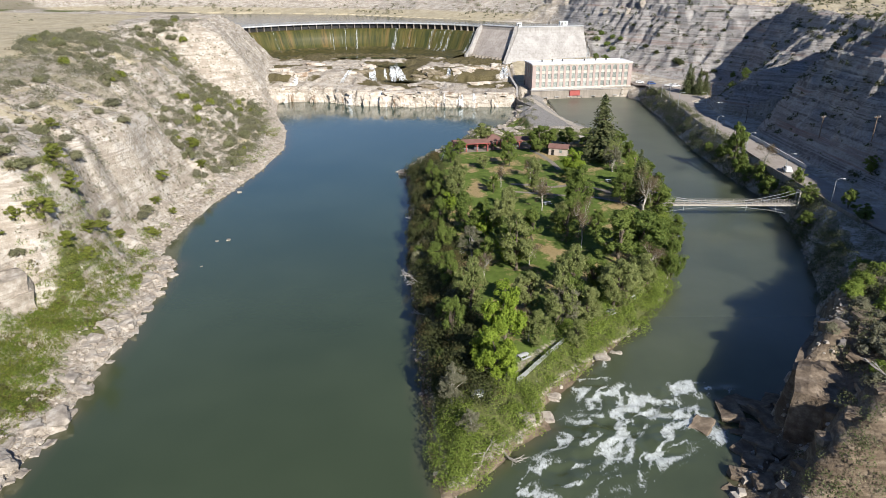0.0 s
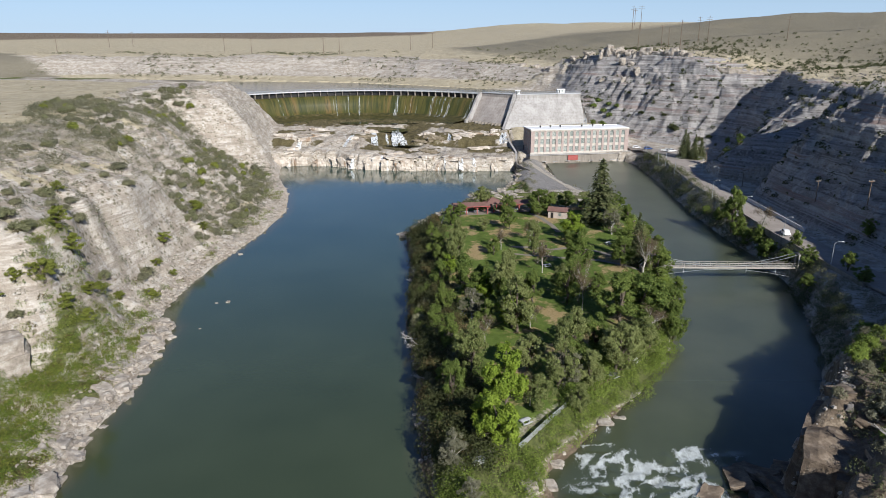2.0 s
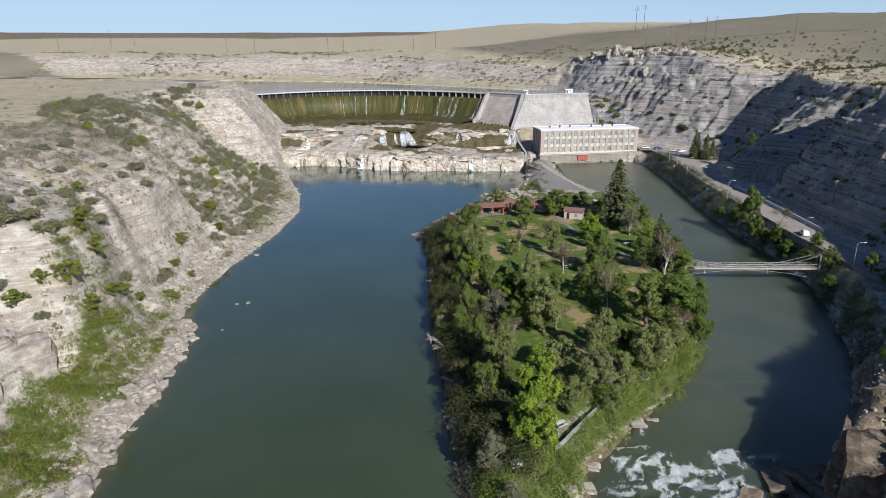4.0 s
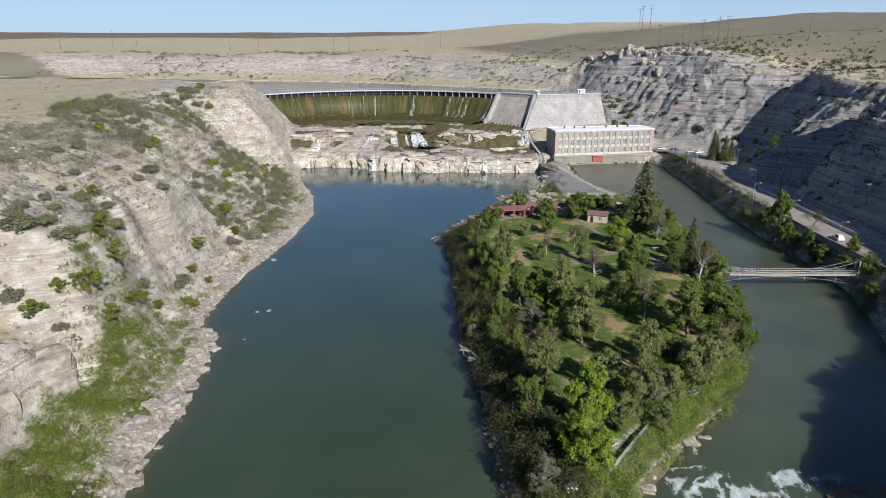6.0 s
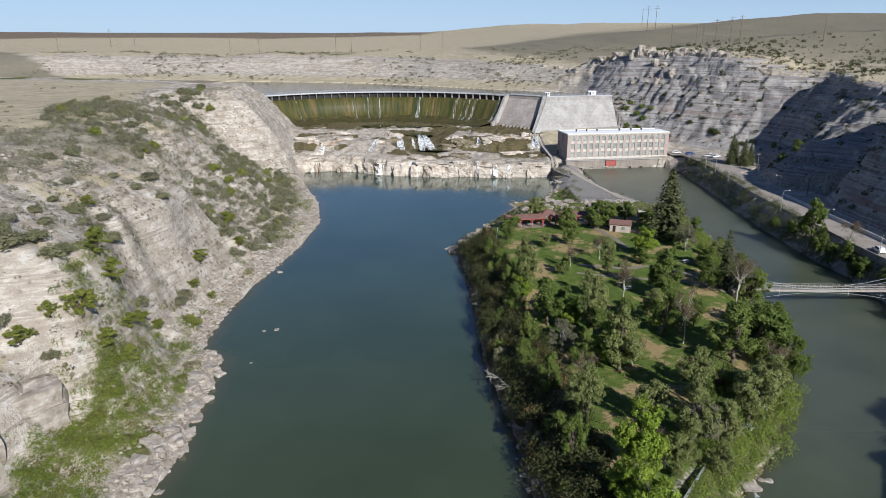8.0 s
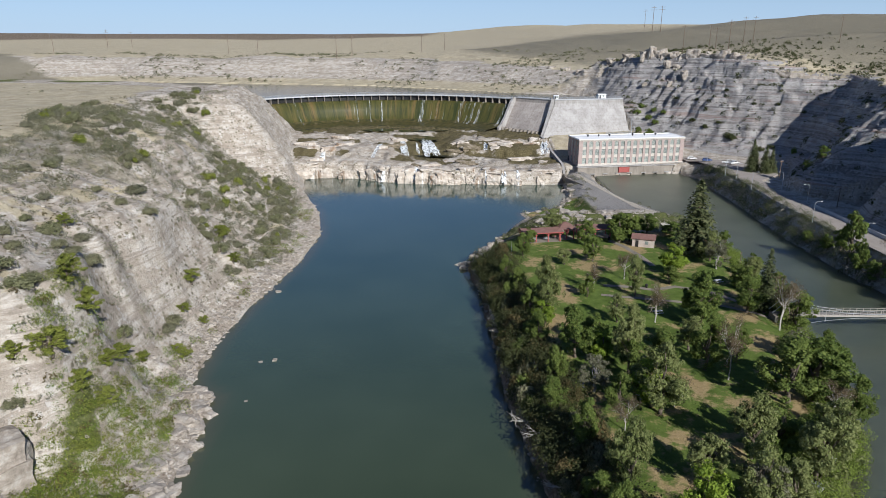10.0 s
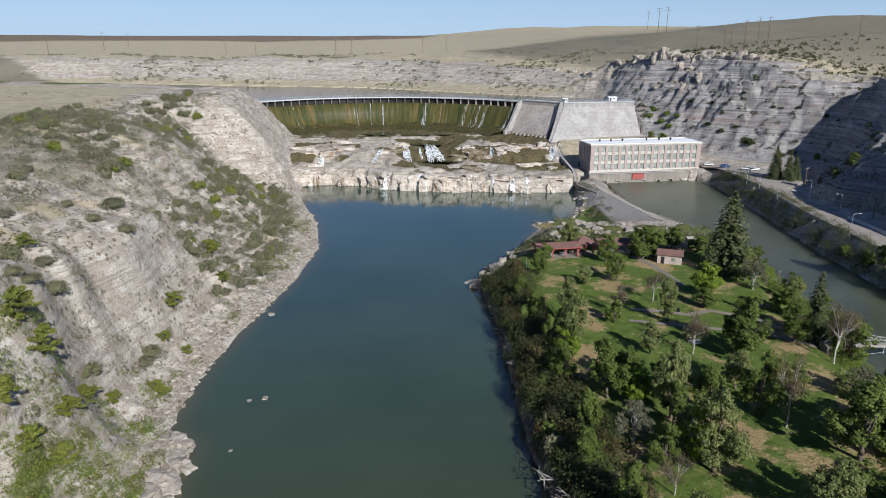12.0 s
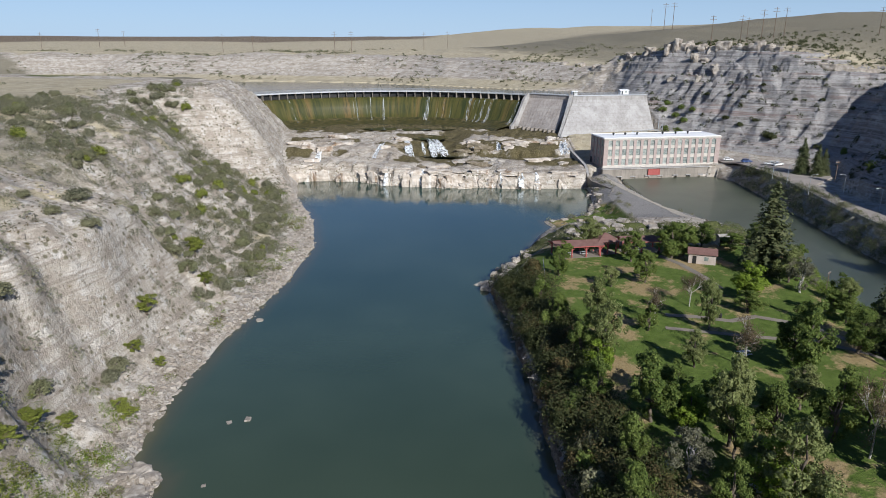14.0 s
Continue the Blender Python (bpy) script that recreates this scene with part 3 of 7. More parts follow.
# ---- the river: deep pool on one side, silty tailrace on the other, broken water where they meet
def water_level(x, y):
    east = x > np.interp(y, [60, 78, 95, 110, 140, 200, 260, 360], [8, 14, 24, 36, 40, 45, 55, 59])
    drop = ease(84, 116, y + 0.25 * (x - 40))
    return np.where(east, 1.3 * drop, 0.0), east, drop


WX = np.concatenate([np.arange(-110, 4, 2.0), np.arange(4, 62, 0.45), np.arange(62, 122, 2.0)])
WY = np.concatenate([np.arange(-300, 56, 6.0), np.arange(56, 108, 0.45), np.arange(108, 372, 2.5)])
WXX, WYY = np.meshgrid(WX, WY)
wz, east, drop = water_level(WXX, WYY)
# tongues of white water: x, y, half length, half width, heading in degrees, strength
TONGUES = ((26.5, 93, 8, 3.2, 100, 0.8), (29, 86, 7, 4.0, 60, 0.9), (35, 85.5, 7, 4.2, -5, 1.0), (33, 80, 7, 4.5, 40, 0.85), (24, 80, 8, 4.5, 60, 0.75), (19, 73, 9, 4.5, 55, 0.65), (27, 72, 8, 4, 40, 0.35),
           (40, 92, 5, 1.6, 20, 0.7), (46, 91, 5, 1.6, 10, 0.55), (28.5, 99, 2.5, 1.2, 60, 0.8), (42, 83, 5, 2.0, 100, 0.6), (12, 66, 8, 4, 50, 0.6))
zone = np.zeros(WXX.shape)
for tx, ty, ta, tb, heading, power in TONGUES:
    c, s_ = math.cos(radians(heading)), math.sin(radians(heading))
    dx, dy = WXX - tx, WYY - ty
    zone = np.maximum(zone, power * np.exp(-((dx * c + dy * s_) / (1.2 * ta)) ** 2 - ((dy * c - dx * s_) / (1.3 * tb)) ** 2))
zone = zone * east
curl = fbm(WXX, WYY, 8, 3, 118)
curl2 = fbm(WXX, WYY, 3.2, 3, 120)
chop = fbm(WXX + 2 * curl, WYY * 1.3, 3.4, 4, 111)
wz = wz + ease(0.1, 0.8, zone) * (chop * 0.55 + (ridged(WXX + 2 * curl, WYY, 2.6, 3, 113) - 0.5) * 0.8)
# threads of foam drawn out along the current
along, across = WXX * 0.55 + WYY * 0.84 + 3.0 * curl, WXX * 0.84 - WYY * 0.55 + 4.0 * curl + 1.3 * curl2
thread = ridged(along * 0.34, across, 1.5, 3, 121)
swirl = ridged(along * 0.5 + 2 * curl2, across * 0.8, 3.4, 4, 117)
foam = np.clip(ease(0.05, 0.6, zone) * ((thread - 0.60) * 3.6 + (swirl - 0.60) * 2.2 + 0.22) + ease(0.75, 1.0, zone) * 0.10, 0, 0.9)
bed = ground_height(WXX, WYY)
shallow = 1 - ease(0.0, 2.2, wz - bed)
silt = np.where(east, 0.55 + 0.45 * ease(90, 125, WYY), 0.0)
silt = np.where((WYY < 84) & (WXX > 0), 0.35 * ease(0, 20, WXX), silt)
# the last mask grows upstream and carries the painted sky reflection
river = grid_mesh("river_water", WX, WY, wz, MAT_WATER, {"foam": foam, "silt": silt, "shallow": shallow, "clear": ease(90, 230, WYY)})
tagged(river, "deep green river with white rapids below the island", "water", kind="structure")


def sheet(name, poly, z, material):
    bm = bmesh.new()
    bm.faces.new([bm.verts.new((x, y, z)) for x, y in poly])
    me = bpy.data.meshes.new(name)
    bm.to_mesh(me)
    bm.free()
    me.materials.append(material)
    return new(name, me)


lake = sheet("lake_water", [(x * 1.06 + 3, y + (14 if y > 500 else 2)) for x, y in LAKE][::-1], LAKE_LEVEL, MAT_LAKE)
tagged(lake, "still grey-blue reservoir above the dam", "water", kind="structure")

# ---- small mesh tools
def mesh_of(bm, name, material, smooth=False):
    me = bpy.data.meshes.new(name)
    bmesh.ops.recalc_face_normals(bm, faces=bm.faces)
    bm.to_mesh(me)
    bm.free()
    if smooth:
        me.polygons.foreach_set("use_smooth", np.full(len(me.polygons), True))
    me.materials.append(material)
    return me


def part(name, bm, material, parent=None, label="", smooth=False):
    me = bm if isinstance(bm, bpy.types.Mesh) else mesh_of(bm, name, material, smooth)
    ob = new(name, me)
    ob.parent = parent
    return tagged(ob, label) if label else ob


def base_of(name, m, label, category, group="", kind=""):
    ob = new(name)
    ob.matrix_world = m
    return tagged(ob, label, category, group, kind)


def box(bm, x0, y0, z0, x1, y1, z1, bevel=0.0):
    made = bmesh.ops.create_cube(bm, size=1.0)["verts"]
    bmesh.ops.scale(bm, vec=(x1 - x0, y1 - y0, z1 - z0), verts=made)
    bmesh.ops.translate(bm, vec=((x0 + x1) / 2, (y0 + y1) / 2, (z0 + z1) / 2), verts=made)
    if bevel:
        edges = list({e for v in made for e in v.link_edges})
        bmesh.ops.bevel(bm, geom=edges, offset=bevel, segments=1, affect="EDGES")
    return bm


def boxes(*rows, bevel=0.0):
    bm = bmesh.new()
    for r in rows:
        box(bm, *r, bevel=bevel)
    return bm


def tube(bm, a, b, r0, r1=None, sides=8):
    a, b = Vector(a), Vector(b)
    r1 = r0 if r1 is None else r1
    axis = b - a
    m = Matrix.Translation((a + b) / 2) @ axis.to_track_quat("Z", "Y").to_matrix().to_4x4()
    bmesh.ops.create_cone(bm, cap_ends=True, segments=sides, radius1=r0, radius2=r1, depth=axis.length, matrix=m)
    return bm


def prism(points, y0, y1):
    """An outline in x and z, drawn out along y."""
    bm = bmesh.new()
    a = [bm.verts.new((x, y0, z)) for x, z in points]
    b = [bm.verts.new((x, y1, z)) for x, z in points]
    bm.faces.new(a)
    bm.faces.new(b[::-1])
    for i in range(len(points)):
        j = (i + 1) % len(points)
        bm.faces.new((a[i], b[i], b[j], a[j]))
    return bm


def loft(rings, closed=True):
    """Skins rings of points, each of the same length; closed: each ring is a loop, with caps at both ends."""
    bm = bmesh.new()
    rows = [[bm.verts.new(p) for p in ring] for ring in rings]
    n = len(rows[0])
    for a, b in zip(rows[:-1], rows[1:]):
        for i in range(n if closed else n - 1):
            j = (i + 1) % n
            bm.faces.new((a[i], a[j], b[j], b[i]))
    if closed:
        bm.faces.new(rows[0][::-1])
        bm.faces.new(rows[-1])
    return bm


def concrete(name, a, b, streak=0.5, stain=(0.13, 0.105, 0.085)):
    n = Nodes(name)
    big, fine = n.noise(0.18, 4), n.noise(3.0, 4)
    col = n.ramp(big, (0.35, a), (0.65, b))
    run = n.noise(1.0, 5, 0.7, n.stretch(n.pos, 0.9, 0.9, 0.06))
    col = n.mix(n.ramp(run, (0.48, 0.0), (0.70, streak)), col, stain)
    col = n.mix(n.ramp(fine, (0.5, 0.0), (0.75, 0.35)), col, stain)
    lift = n.add("ShaderNodeSeparateXYZ")
    n.link(n.pos, lift.inputs[0])
    joint = n.math("LESS_THAN", n.math("MODULO", n.math("ADD", lift.outputs[2], 100.0), 1.9), 0.09)
    col = n.mix(n.math("MULTIPLY", joint, 0.35), col, stain)
    n.bump(fine, 0.3, 0.05)
    return n.done(col, 0.9)


def spillway_material():
    n = Nodes("wet_mossy_spillway")
    arc = n.add("ShaderNodeCombineXYZ")
    n.link(n.attr("arc"), arc.inputs[0])
    n.link(n.math("MULTIPLY", n.attr("fall"), 0.07), arc.inputs[1])
    thin, wide = n.noise(0.9, 4, 0.65, arc.outputs[0]), n.noise(0.16, 3, 0.6, arc.outputs[0])
    col = n.ramp(wide, (0.36, (0.045, 0.052, 0.014)), (0.52, (0.085, 0.078, 0.020)), (0.66, (0.145, 0.100, 0.035)))
    col = n.mix(n.ramp(thin, (0.48, 0.0), (0.62, 0.75)), col, (0.026, 0.034, 0.012))
    col = n.mix(n.ramp(thin, (0.30, 0.7), (0.42, 0.0)), col, (0.12, 0.10, 0.045))
    veil = n.noise(0.55, 5, 0.55, arc.outputs[0])
    col = n.mix(n.ramp(veil, (0.64, 0.0), (0.72, 0.45)), col, (0.38, 0.40, 0.34))
    moss = n.ramp(n.noise(0.5, 5), (0.38, (0.03, 0.032, 0.012)), (0.55, (0.075, 0.065, 0.02)), (0.7, (0.14, 0.11, 0.06)))
    wet = n.math("GREATER_THAN", n.attr("fall"), 15.5)
    col = n.mix(wet, col, moss)
    n.bump(thin, 0.3, 0.1)
    return n.done(col, 0.38, 0.0, 0.5)


def rock_material(name, a, b, c, stain=None, scale=0.35):
    n = Nodes(name)
    mid, fine = n.noise(scale, 5, 0.65), n.noise(2.4, 5, 0.65)
    col = n.ramp(mid, (0.34, a), (0.5, b), (0.66, c))
    beds = n.noise(1.0, 5, 0.7, n.stretch(n.pos, 0.12, 0.12, 1.5))
    col = n.mix(n.ramp(beds, (0.50, 0.0), (0.66, 0.55)), col, a)
    col = n.mix(n.math("MULTIPLY", n.island(), 0.35), col, c)
    if stain:
        run = n.noise(1.0, 4, 0.6, n.stretch(n.pos, 0.22, 0.22, 0.03))
        col = n.mix(n.ramp(run, (0.56, 0.0), (0.66, 0.7)), col, stain)
        lime = n.noise(1.0, 4, 0.65, n.stretch(n.pos, 0.5, 0.5, 0.04))
        col = n.mix(n.ramp(lime, (0.57, 0.0), (0.66, 0.65)), col, (0.74, 0.72, 0.68))
        seep = n.noise(1.0, 3, 0.6, n.stretch(n.pos, 0.35, 0.35, 0.05))
        col = n.mix(n.ramp(seep, (0.62, 0.0), (0.70, 0.8)), col, (0.075, 0.062, 0.035))
    n.bump(n.math("ADD", fine, beds), 0.7, 0.25)
    return n.done(col, 0.92, 0.0, 0.2)


MAT_CONCRETE = concrete("weathered_concrete", (0.33, 0.315, 0.295), (0.44, 0.425, 0.40), 0.4)
MAT_CONCRETE_WARM = concrete("pinkish_concrete", (0.36, 0.32, 0.285), (0.46, 0.415, 0.37), 0.45)
MAT_CONCRETE_DARK = concrete("stained_concrete", (0.24, 0.215, 0.18), (0.33, 0.295, 0.25), 0.6)
MAT_SPILL = spillway_material()
MAT_ROCK_FALL = rock_material("falls_sandstone", (0.29, 0.225, 0.165), (0.49, 0.42, 0.34), (0.66, 0.61, 0.535), (0.19, 0.105, 0.045))
MAT_BOULDER = rock_material("shore_boulder", (0.22, 0.185, 0.15), (0.34, 0.30, 0.25), (0.48, 0.44, 0.385), None, 0.8)
MAT_DARKSTEEL = plain("dark_steel", (0.03, 0.03, 0.03), (0.06, 0.058, 0.055), 1.5, 0.55, 0.6)
MAT_GALV = plain("galvanised_steel", (0.38, 0.40, 0.41), (0.52, 0.54, 0.55), 1.5, 0.5, 0.5, bump=0.0)
MAT_DECK = plain("pale_deck_concrete", (0.42, 0.43, 0.43), (0.55, 0.56, 0.56), 0.7, 0.85)
MAT_BRICK = plain("pink_brick", (0.35, 0.275, 0.247), (0.44, 0.358, 0.322), 0.7, 0.9, fine=5.0)
MAT_STONE_BAND = plain("cream_stone_band", (0.50, 0.46, 0.40), (0.60, 0.56, 0.49), 0.8, 0.88)
MAT_ROOF_WHITE = plain("white_roof_membrane", (0.74, 0.75, 0.75), (0.83, 0.83, 0.82), 0.25, 0.8)
MAT_FRAME = plain("cream_painted_frame", (0.40, 0.42, 0.38), (0.52, 0.54, 0.49), 2.0, 0.6)
MAT_RED = plain("faded_red_paint", (0.30, 0.07, 0.06), (0.40, 0.115, 0.10), 1.2, 0.75)
MAT_RED_ROOF = plain("dull_red_shingle", (0.15, 0.082, 0.068), (0.22, 0.125, 0.105), 0.8, 0.9, fine=4.0)
MAT_WHITE = plain("white_paint", (0.70, 0.70, 0.67), (0.80, 0.80, 0.77), 1.0, 0.7)
MAT_WOOD = plain("weathered_pole_wood", (0.12, 0.085, 0.06), (0.22, 0.165, 0.12), 1.0, 0.9)
MAT_GREYWOOD = plain("bleached_timber", (0.30, 0.275, 0.24), (0.44, 0.41, 0.36), 1.0, 0.9)
MAT_ASPHALT = plain("sunbleached_asphalt", (0.27, 0.235, 0.205), (0.36, 0.32, 0.28), 0.3, 0.95, fine=4.0)
MAT_PATH = plain("worn_path", (0.19, 0.165, 0.135), (0.27, 0.235, 0.19), 0.5, 0.95)
def falling_water(name, a, b):
    n = Nodes(name)
    lace = n.noise(1.0, 5, 0.7, n.stretch(n.pos, 0.9, 0.9, 0.35))
    col = n.ramp(lace, (0.35, a), (0.65, b))
    n.done(col, 0.45)
    n.put(n.bsdf.inputs["Alpha"], n.ramp(lace, (0.38, 0.0), (0.52, 1.0)))
    return n.mat


MAT_FALLWATER = falling_water("white_falling_water", (0.66, 0.69, 0.69), (0.84, 0.86, 0.86))
def trickle_material():
    n = Nodes("thin_running_water")
    lace = n.noise(1.0, 4, 0.65, n.stretch(n.pos, 1.6, 0.2, 0.03))
    n.done(n.ramp(lace, (0.4, (0.42, 0.44, 0.42)), (0.65, (0.72, 0.74, 0.72))), 0.4)
    n.put(n.bsdf.inputs["Alpha"], n.ramp(lace, (0.46, 0.0), (0.72, 0.8)))
    return n.mat


MAT_TRICKLE = trickle_material()
MAT_POOL = plain("shallow_pool_water", (0.020, 0.028, 0.018), (0.045, 0.050, 0.030), 0.15, 0.08, fine=1.5, bump=0.1)


def glass_material():
    n = Nodes("old_window_glass")
    tone = n.ramp(n.each(), (0.0, (0.20, 0.235, 0.215)), (0.6, (0.32, 0.36, 0.32)), (1.0, (0.40, 0.43, 0.39)))
    grime = n.ramp(n.noise(0.9, 3), (0.42, 0.0), (0.62, 0.65))
    col = n.mix(grime, tone, (0.12, 0.135, 0.125))
    return n.done(col, 0.16, 0.0, 0.6)


MAT_GLASS = glass_material()

# ---- the dam: curved spillway with a gallery on its crest, two gravity walls, training walls
A0, A1 = radians(138.5), radians(43.5)
SPILL = [(105.5, 10.0), (105.5, 28.0), (104.3, 28.7), (102.6, 28.2), (100.4, 26.3), (98.3, 23.0), (96.4, 19.6), (94.2, 17.2), (91.0, 15.9), (86.0, 15.2), (80.5, 14.6), (77.5, 13.6), (76.5, 11.0)]


def arch(r, a, z):
    return (ARCH_X + r * math.cos(a), ARCH_Y + r * math.sin(a), z)


def build_dam():
    dam = base_of("spillway_dam", pose(0, 0, 0), "curved concrete spillway dam, olive and brown with algae, thin white trickles", "dam")
    steps = 150
    co, arcs, falls = [], [], []
    run = [0.0]
    for (r0, z0), (r1, z1) in zip(SPILL[:-1], SPILL[1:]):
        run.append(run[-1] + math.hypot(r1 - r0, z1 - z0))
    for i in range(steps + 1):
        a = A0 + (A1 - A0) * i / steps
        for k, (r, z) in enumerate(SPILL):
            wob = 0.25 * math.sin(i * 1.7 + k) * (1 if k > 8 else 0)
            co.append(arch(r + wob * 3, a, z + wob))
            arcs.append((a - A1) * ARCH_R)
            falls.append(run[k] - run[2])
    n = len(SPILL)
    quads = np.array([(i * n + k, i * n + k + 1, (i + 1) * n + k + 1, (i + 1) * n + k) for i in range(steps) for k in range(n - 1)])
    ob = quad_mesh("spillway", np.array(co), quads, MAT_SPILL, {"arc": np.array(arcs), "fall": np.array(falls)})
    ob.parent = dam
    # crest gallery
    count = 33
    deck = [[arch(r, A0 + (A1 - A0) * i / 64, z) for r, z in ((106.8, 31.6), (106.8, 32.3), (103.6, 32.3), (103.6, 31.6))] for i in range(65)]
    part("gallery_deck", loft(deck), MAT_DECK, dam, "pale concrete gallery deck")
    back = [[arch(r, A0 + (A1 - A0) * i / 64, z) for r, z in ((105.9, 28.0), (105.9, 31.6), (105.6, 31.6), (105.6, 28.0))] for i in range(65)]
    part("flashboard", loft(back), MAT_DARKSTEEL, dam, "dark wet timber flashboards")
    rail = bmesh.new()
    for z in (32.85, 33.4):
        for i in range(64):
            a, b = A0 + (A1 - A0) * i / 64, A0 + (A1 - A0) * (i + 1) / 64
            tube(rail, arch(103.8, a, z), arch(103.8, b, z), 0.05, sides=4)
            tube(rail, arch(106.6, a, z), arch(106.6, b, z), 0.05, sides=4)
    part("handrail", rail, MAT_GALV, dam)
    post_me = mesh_of(boxes((-0.16, -1.2, 28.3, 0.16, 0.5, 31.6), (-0.12, -1.4, 28.0, 0.12, -1.2, 31.7)), "post", MAT_CONCRETE_DARK)
    up_me = mesh_of(boxes((-0.05, -0.05, 32.3, 0.05, 0.05, 33.45)), "rail_post", MAT_GALV)
    for i in range(count + 1):
        a = A0 + (A1 - A0) * i / count
        m = Matrix.Translation(arch(104.7, a, 0)) @ Matrix.Rotation(a - math.pi / 2, 4, "Z")
        ob = part("gallery_post", post_me, None, dam)
        ob.matrix_world = m
        ob = part("rail_post", up_me, None, dam)
        ob.matrix_world = Matrix.Translation(arch(103.8, a, 0))
    # trickles over the crest
    rng = random.Random(5)
    for deg, w in ((127, .5), (104, .7), (99, .6), (94.5, 1.1), (79, 2.4), (73, .6), (64, 2.2), (60.5, .9), (58.4, 1.6), (55.8, 1.9), (45.4, 1.8)):
        rings = []
        a, lean = radians(deg), rng.uniform(-0.012, 0.004)
        for k in range(2, 9):
            r, z = SPILL[k]
            half = w / 2 * (0.55 + 0.09 * k) / ARCH_R
            s = a + lean * (k - 2) / 6
            rings.append([arch(r - 0.10, s - half, z + 0.07), arch(r - 0.28, s, z + 0.15), arch(r - 0.10, s + half, z + 0.07)])
        part("water_trickle", loft(rings, False), MAT_TRICKLE, dam, "thin white sheet of spilling water", True)
    return dam


def wall_between(name, a, b, top, foot, batters, thick, material, parent, flare=0.0):
    """A gravity wall from a to b in plan, vertical behind, its front battered by one value at a and another at b; flare: how far its foot runs out past a."""
    a, b = Vector((*a, 0)), Vector((*b, 0))
    along = (b - a).normalized()
    front = Vector((along.y, -along.x, 0))
    rings = []
    for i in range(13):
        p = a + (b - a) * i / 12
        batter = batters[0] + (batters[1] - batters[0]) * i / 12
        prof = [(-thick, foot), (-thick, top), (0.0, top), (0.0, top - 2.2), (batter * (top - foot - 2.2), foot)]
        splay = along * -flare * (1 - i / 12)
        rings.append([tuple(p + front * d + splay * (k == 4) + Vector((0, 0, z))) for k, (d, z) in enumerate(prof)])
    return part(name, loft(rings), material, parent)


def build_gravity_walls():
    g = base_of("gravity_dam", pose(0, 0, 0), "weathered grey concrete gravity dam walls beside the spillway", "dam")
    wall_between("sluice_wall", (27.8, 448.6), (47.6, 430.2), 32.6, 11.0, (0.62, 0.80), 4.0, MAT_CONCRETE_WARM, g)
    wall_between("intake_wall", (49.2, 428.3), (91.5, 436.2), 32.6, 10.0, (0.86, 0.72), 4.0, MAT_CONCRETE, g, 14.0)
    # kerb-like coping along both walls
    for a, b in (((27.8, 448.6), (47.6, 430.2)), ((49.2, 428.3), (91.5, 436.2))):
        av, bv = Vector((*a, 0)), Vector((*b, 0))
        along = (bv - av).normalized()
        f = Vector((along.y, -along.x, 0))
        rings = [[tuple(p + f * d + Vector((0, 0, z))) for d, z in ((-4.1, 32.6), (-4.1, 33.0), (0.35, 33.0), (0.35, 32.6))] for p in (av, bv)]
        part("coping", loft(rings), MAT_DECK, g)
        rail = bmesh.new()
        for d in (-3.9, 0.15):
            for z in (33.55, 34.05):
                tube(rail, av + f * d + Vector((0, 0, z)), bv + f * d + Vector((0, 0, z)), 0.045, sides=4)
            for i in range(15):
                p = av + (bv - av) * i / 14 + f * d
                tube(rail, p + Vector((0, 0, 33.0)), p + Vector((0, 0, 34.1)), 0.05, sides=4)
        part("handrail", rail, MAT_GALV, g)
    # training wall between spillway and sluices, following the curve of the face
    prof = [(3.0, 33.0), (-0.5, 33.0), (-3.5, 30.2), (-6.0, 26.0), (-8.6, 21.5), (-12.0, 17.2), (-14.5, 15.6), (-14.5, 10.0), (3.0, 10.0)]
    a = A1 - 0.004
    rings = [[tuple(Vector(arch(104.5 + d, a, z)) + s * Vector((math.sin(a), -math.cos(a), 0))) for d, z in prof] for s in (-0.4, 1.1)]
    part("training_wall", loft(rings), MAT_CONCRETE, g, "pale sloping concrete training wall")
    # stepped divider at the corner of the two walls
    u = Vector((39.0, 411.5, 0)) - Vector((48.2, 429, 0))
    length = u.length
    u.normalize()
    side = Vector((u.y, -u.x, 0))
    prof = [(-4, 33.4), (0.8, 33.4), (2.6, 31.0), (length * 0.5, 22.0), (length * 0.92, 13.2), (length, 12.6), (length, 8.0), (-4, 8.0)]
    rings = [[tuple(Vector((48.2, 429, 0)) + u * d + side * s + Vector((0, 0, z))) for d, z in prof] for s in (-0.8, 0.8)]
    part("divider_wall", loft(rings), MAT_CONCRETE, g, "sloping concrete divider wall")
    # row of sluice mouths at the foot of the sluice wall
    mouth = mesh_of(boxes((-0.9, -0.5, -0.7, 0.9, 0.6, 0.7), bevel=0.25), "sluice_mouth", MAT_DARKSTEEL)
    p0, p1 = Vector((20.8, 441.2, 14.6)), Vector((38.8, 421.0, 14.6))
    ang = math.atan2(p1.y - p0.y, p1.x - p0.x)
    for i in range(9):
        ob = part("sluice_mouth", mouth, None, g)
        ob.matrix_world = Matrix.Translation(p0 + (p1 - p0) * (i + 0.6) / 9) @ Matrix.Rotation(ang, 4, "Z")
    ribs = mesh_of(boxes((-0.35, -2.6, 9.5, 0.35, 1.2, 15.4), bevel=0.08), "buttress", MAT_CONCRETE_DARK)
    for i in range(10):
        ob = part("buttress", ribs, None, g)
        q = p0 + (p1 - p0) * (i + 0.1) / 9
        ob.matrix_world = Matrix.Translation((q.x, q.y, 0)) @ Matrix.Rotation(ang, 4, "Z")
    return g


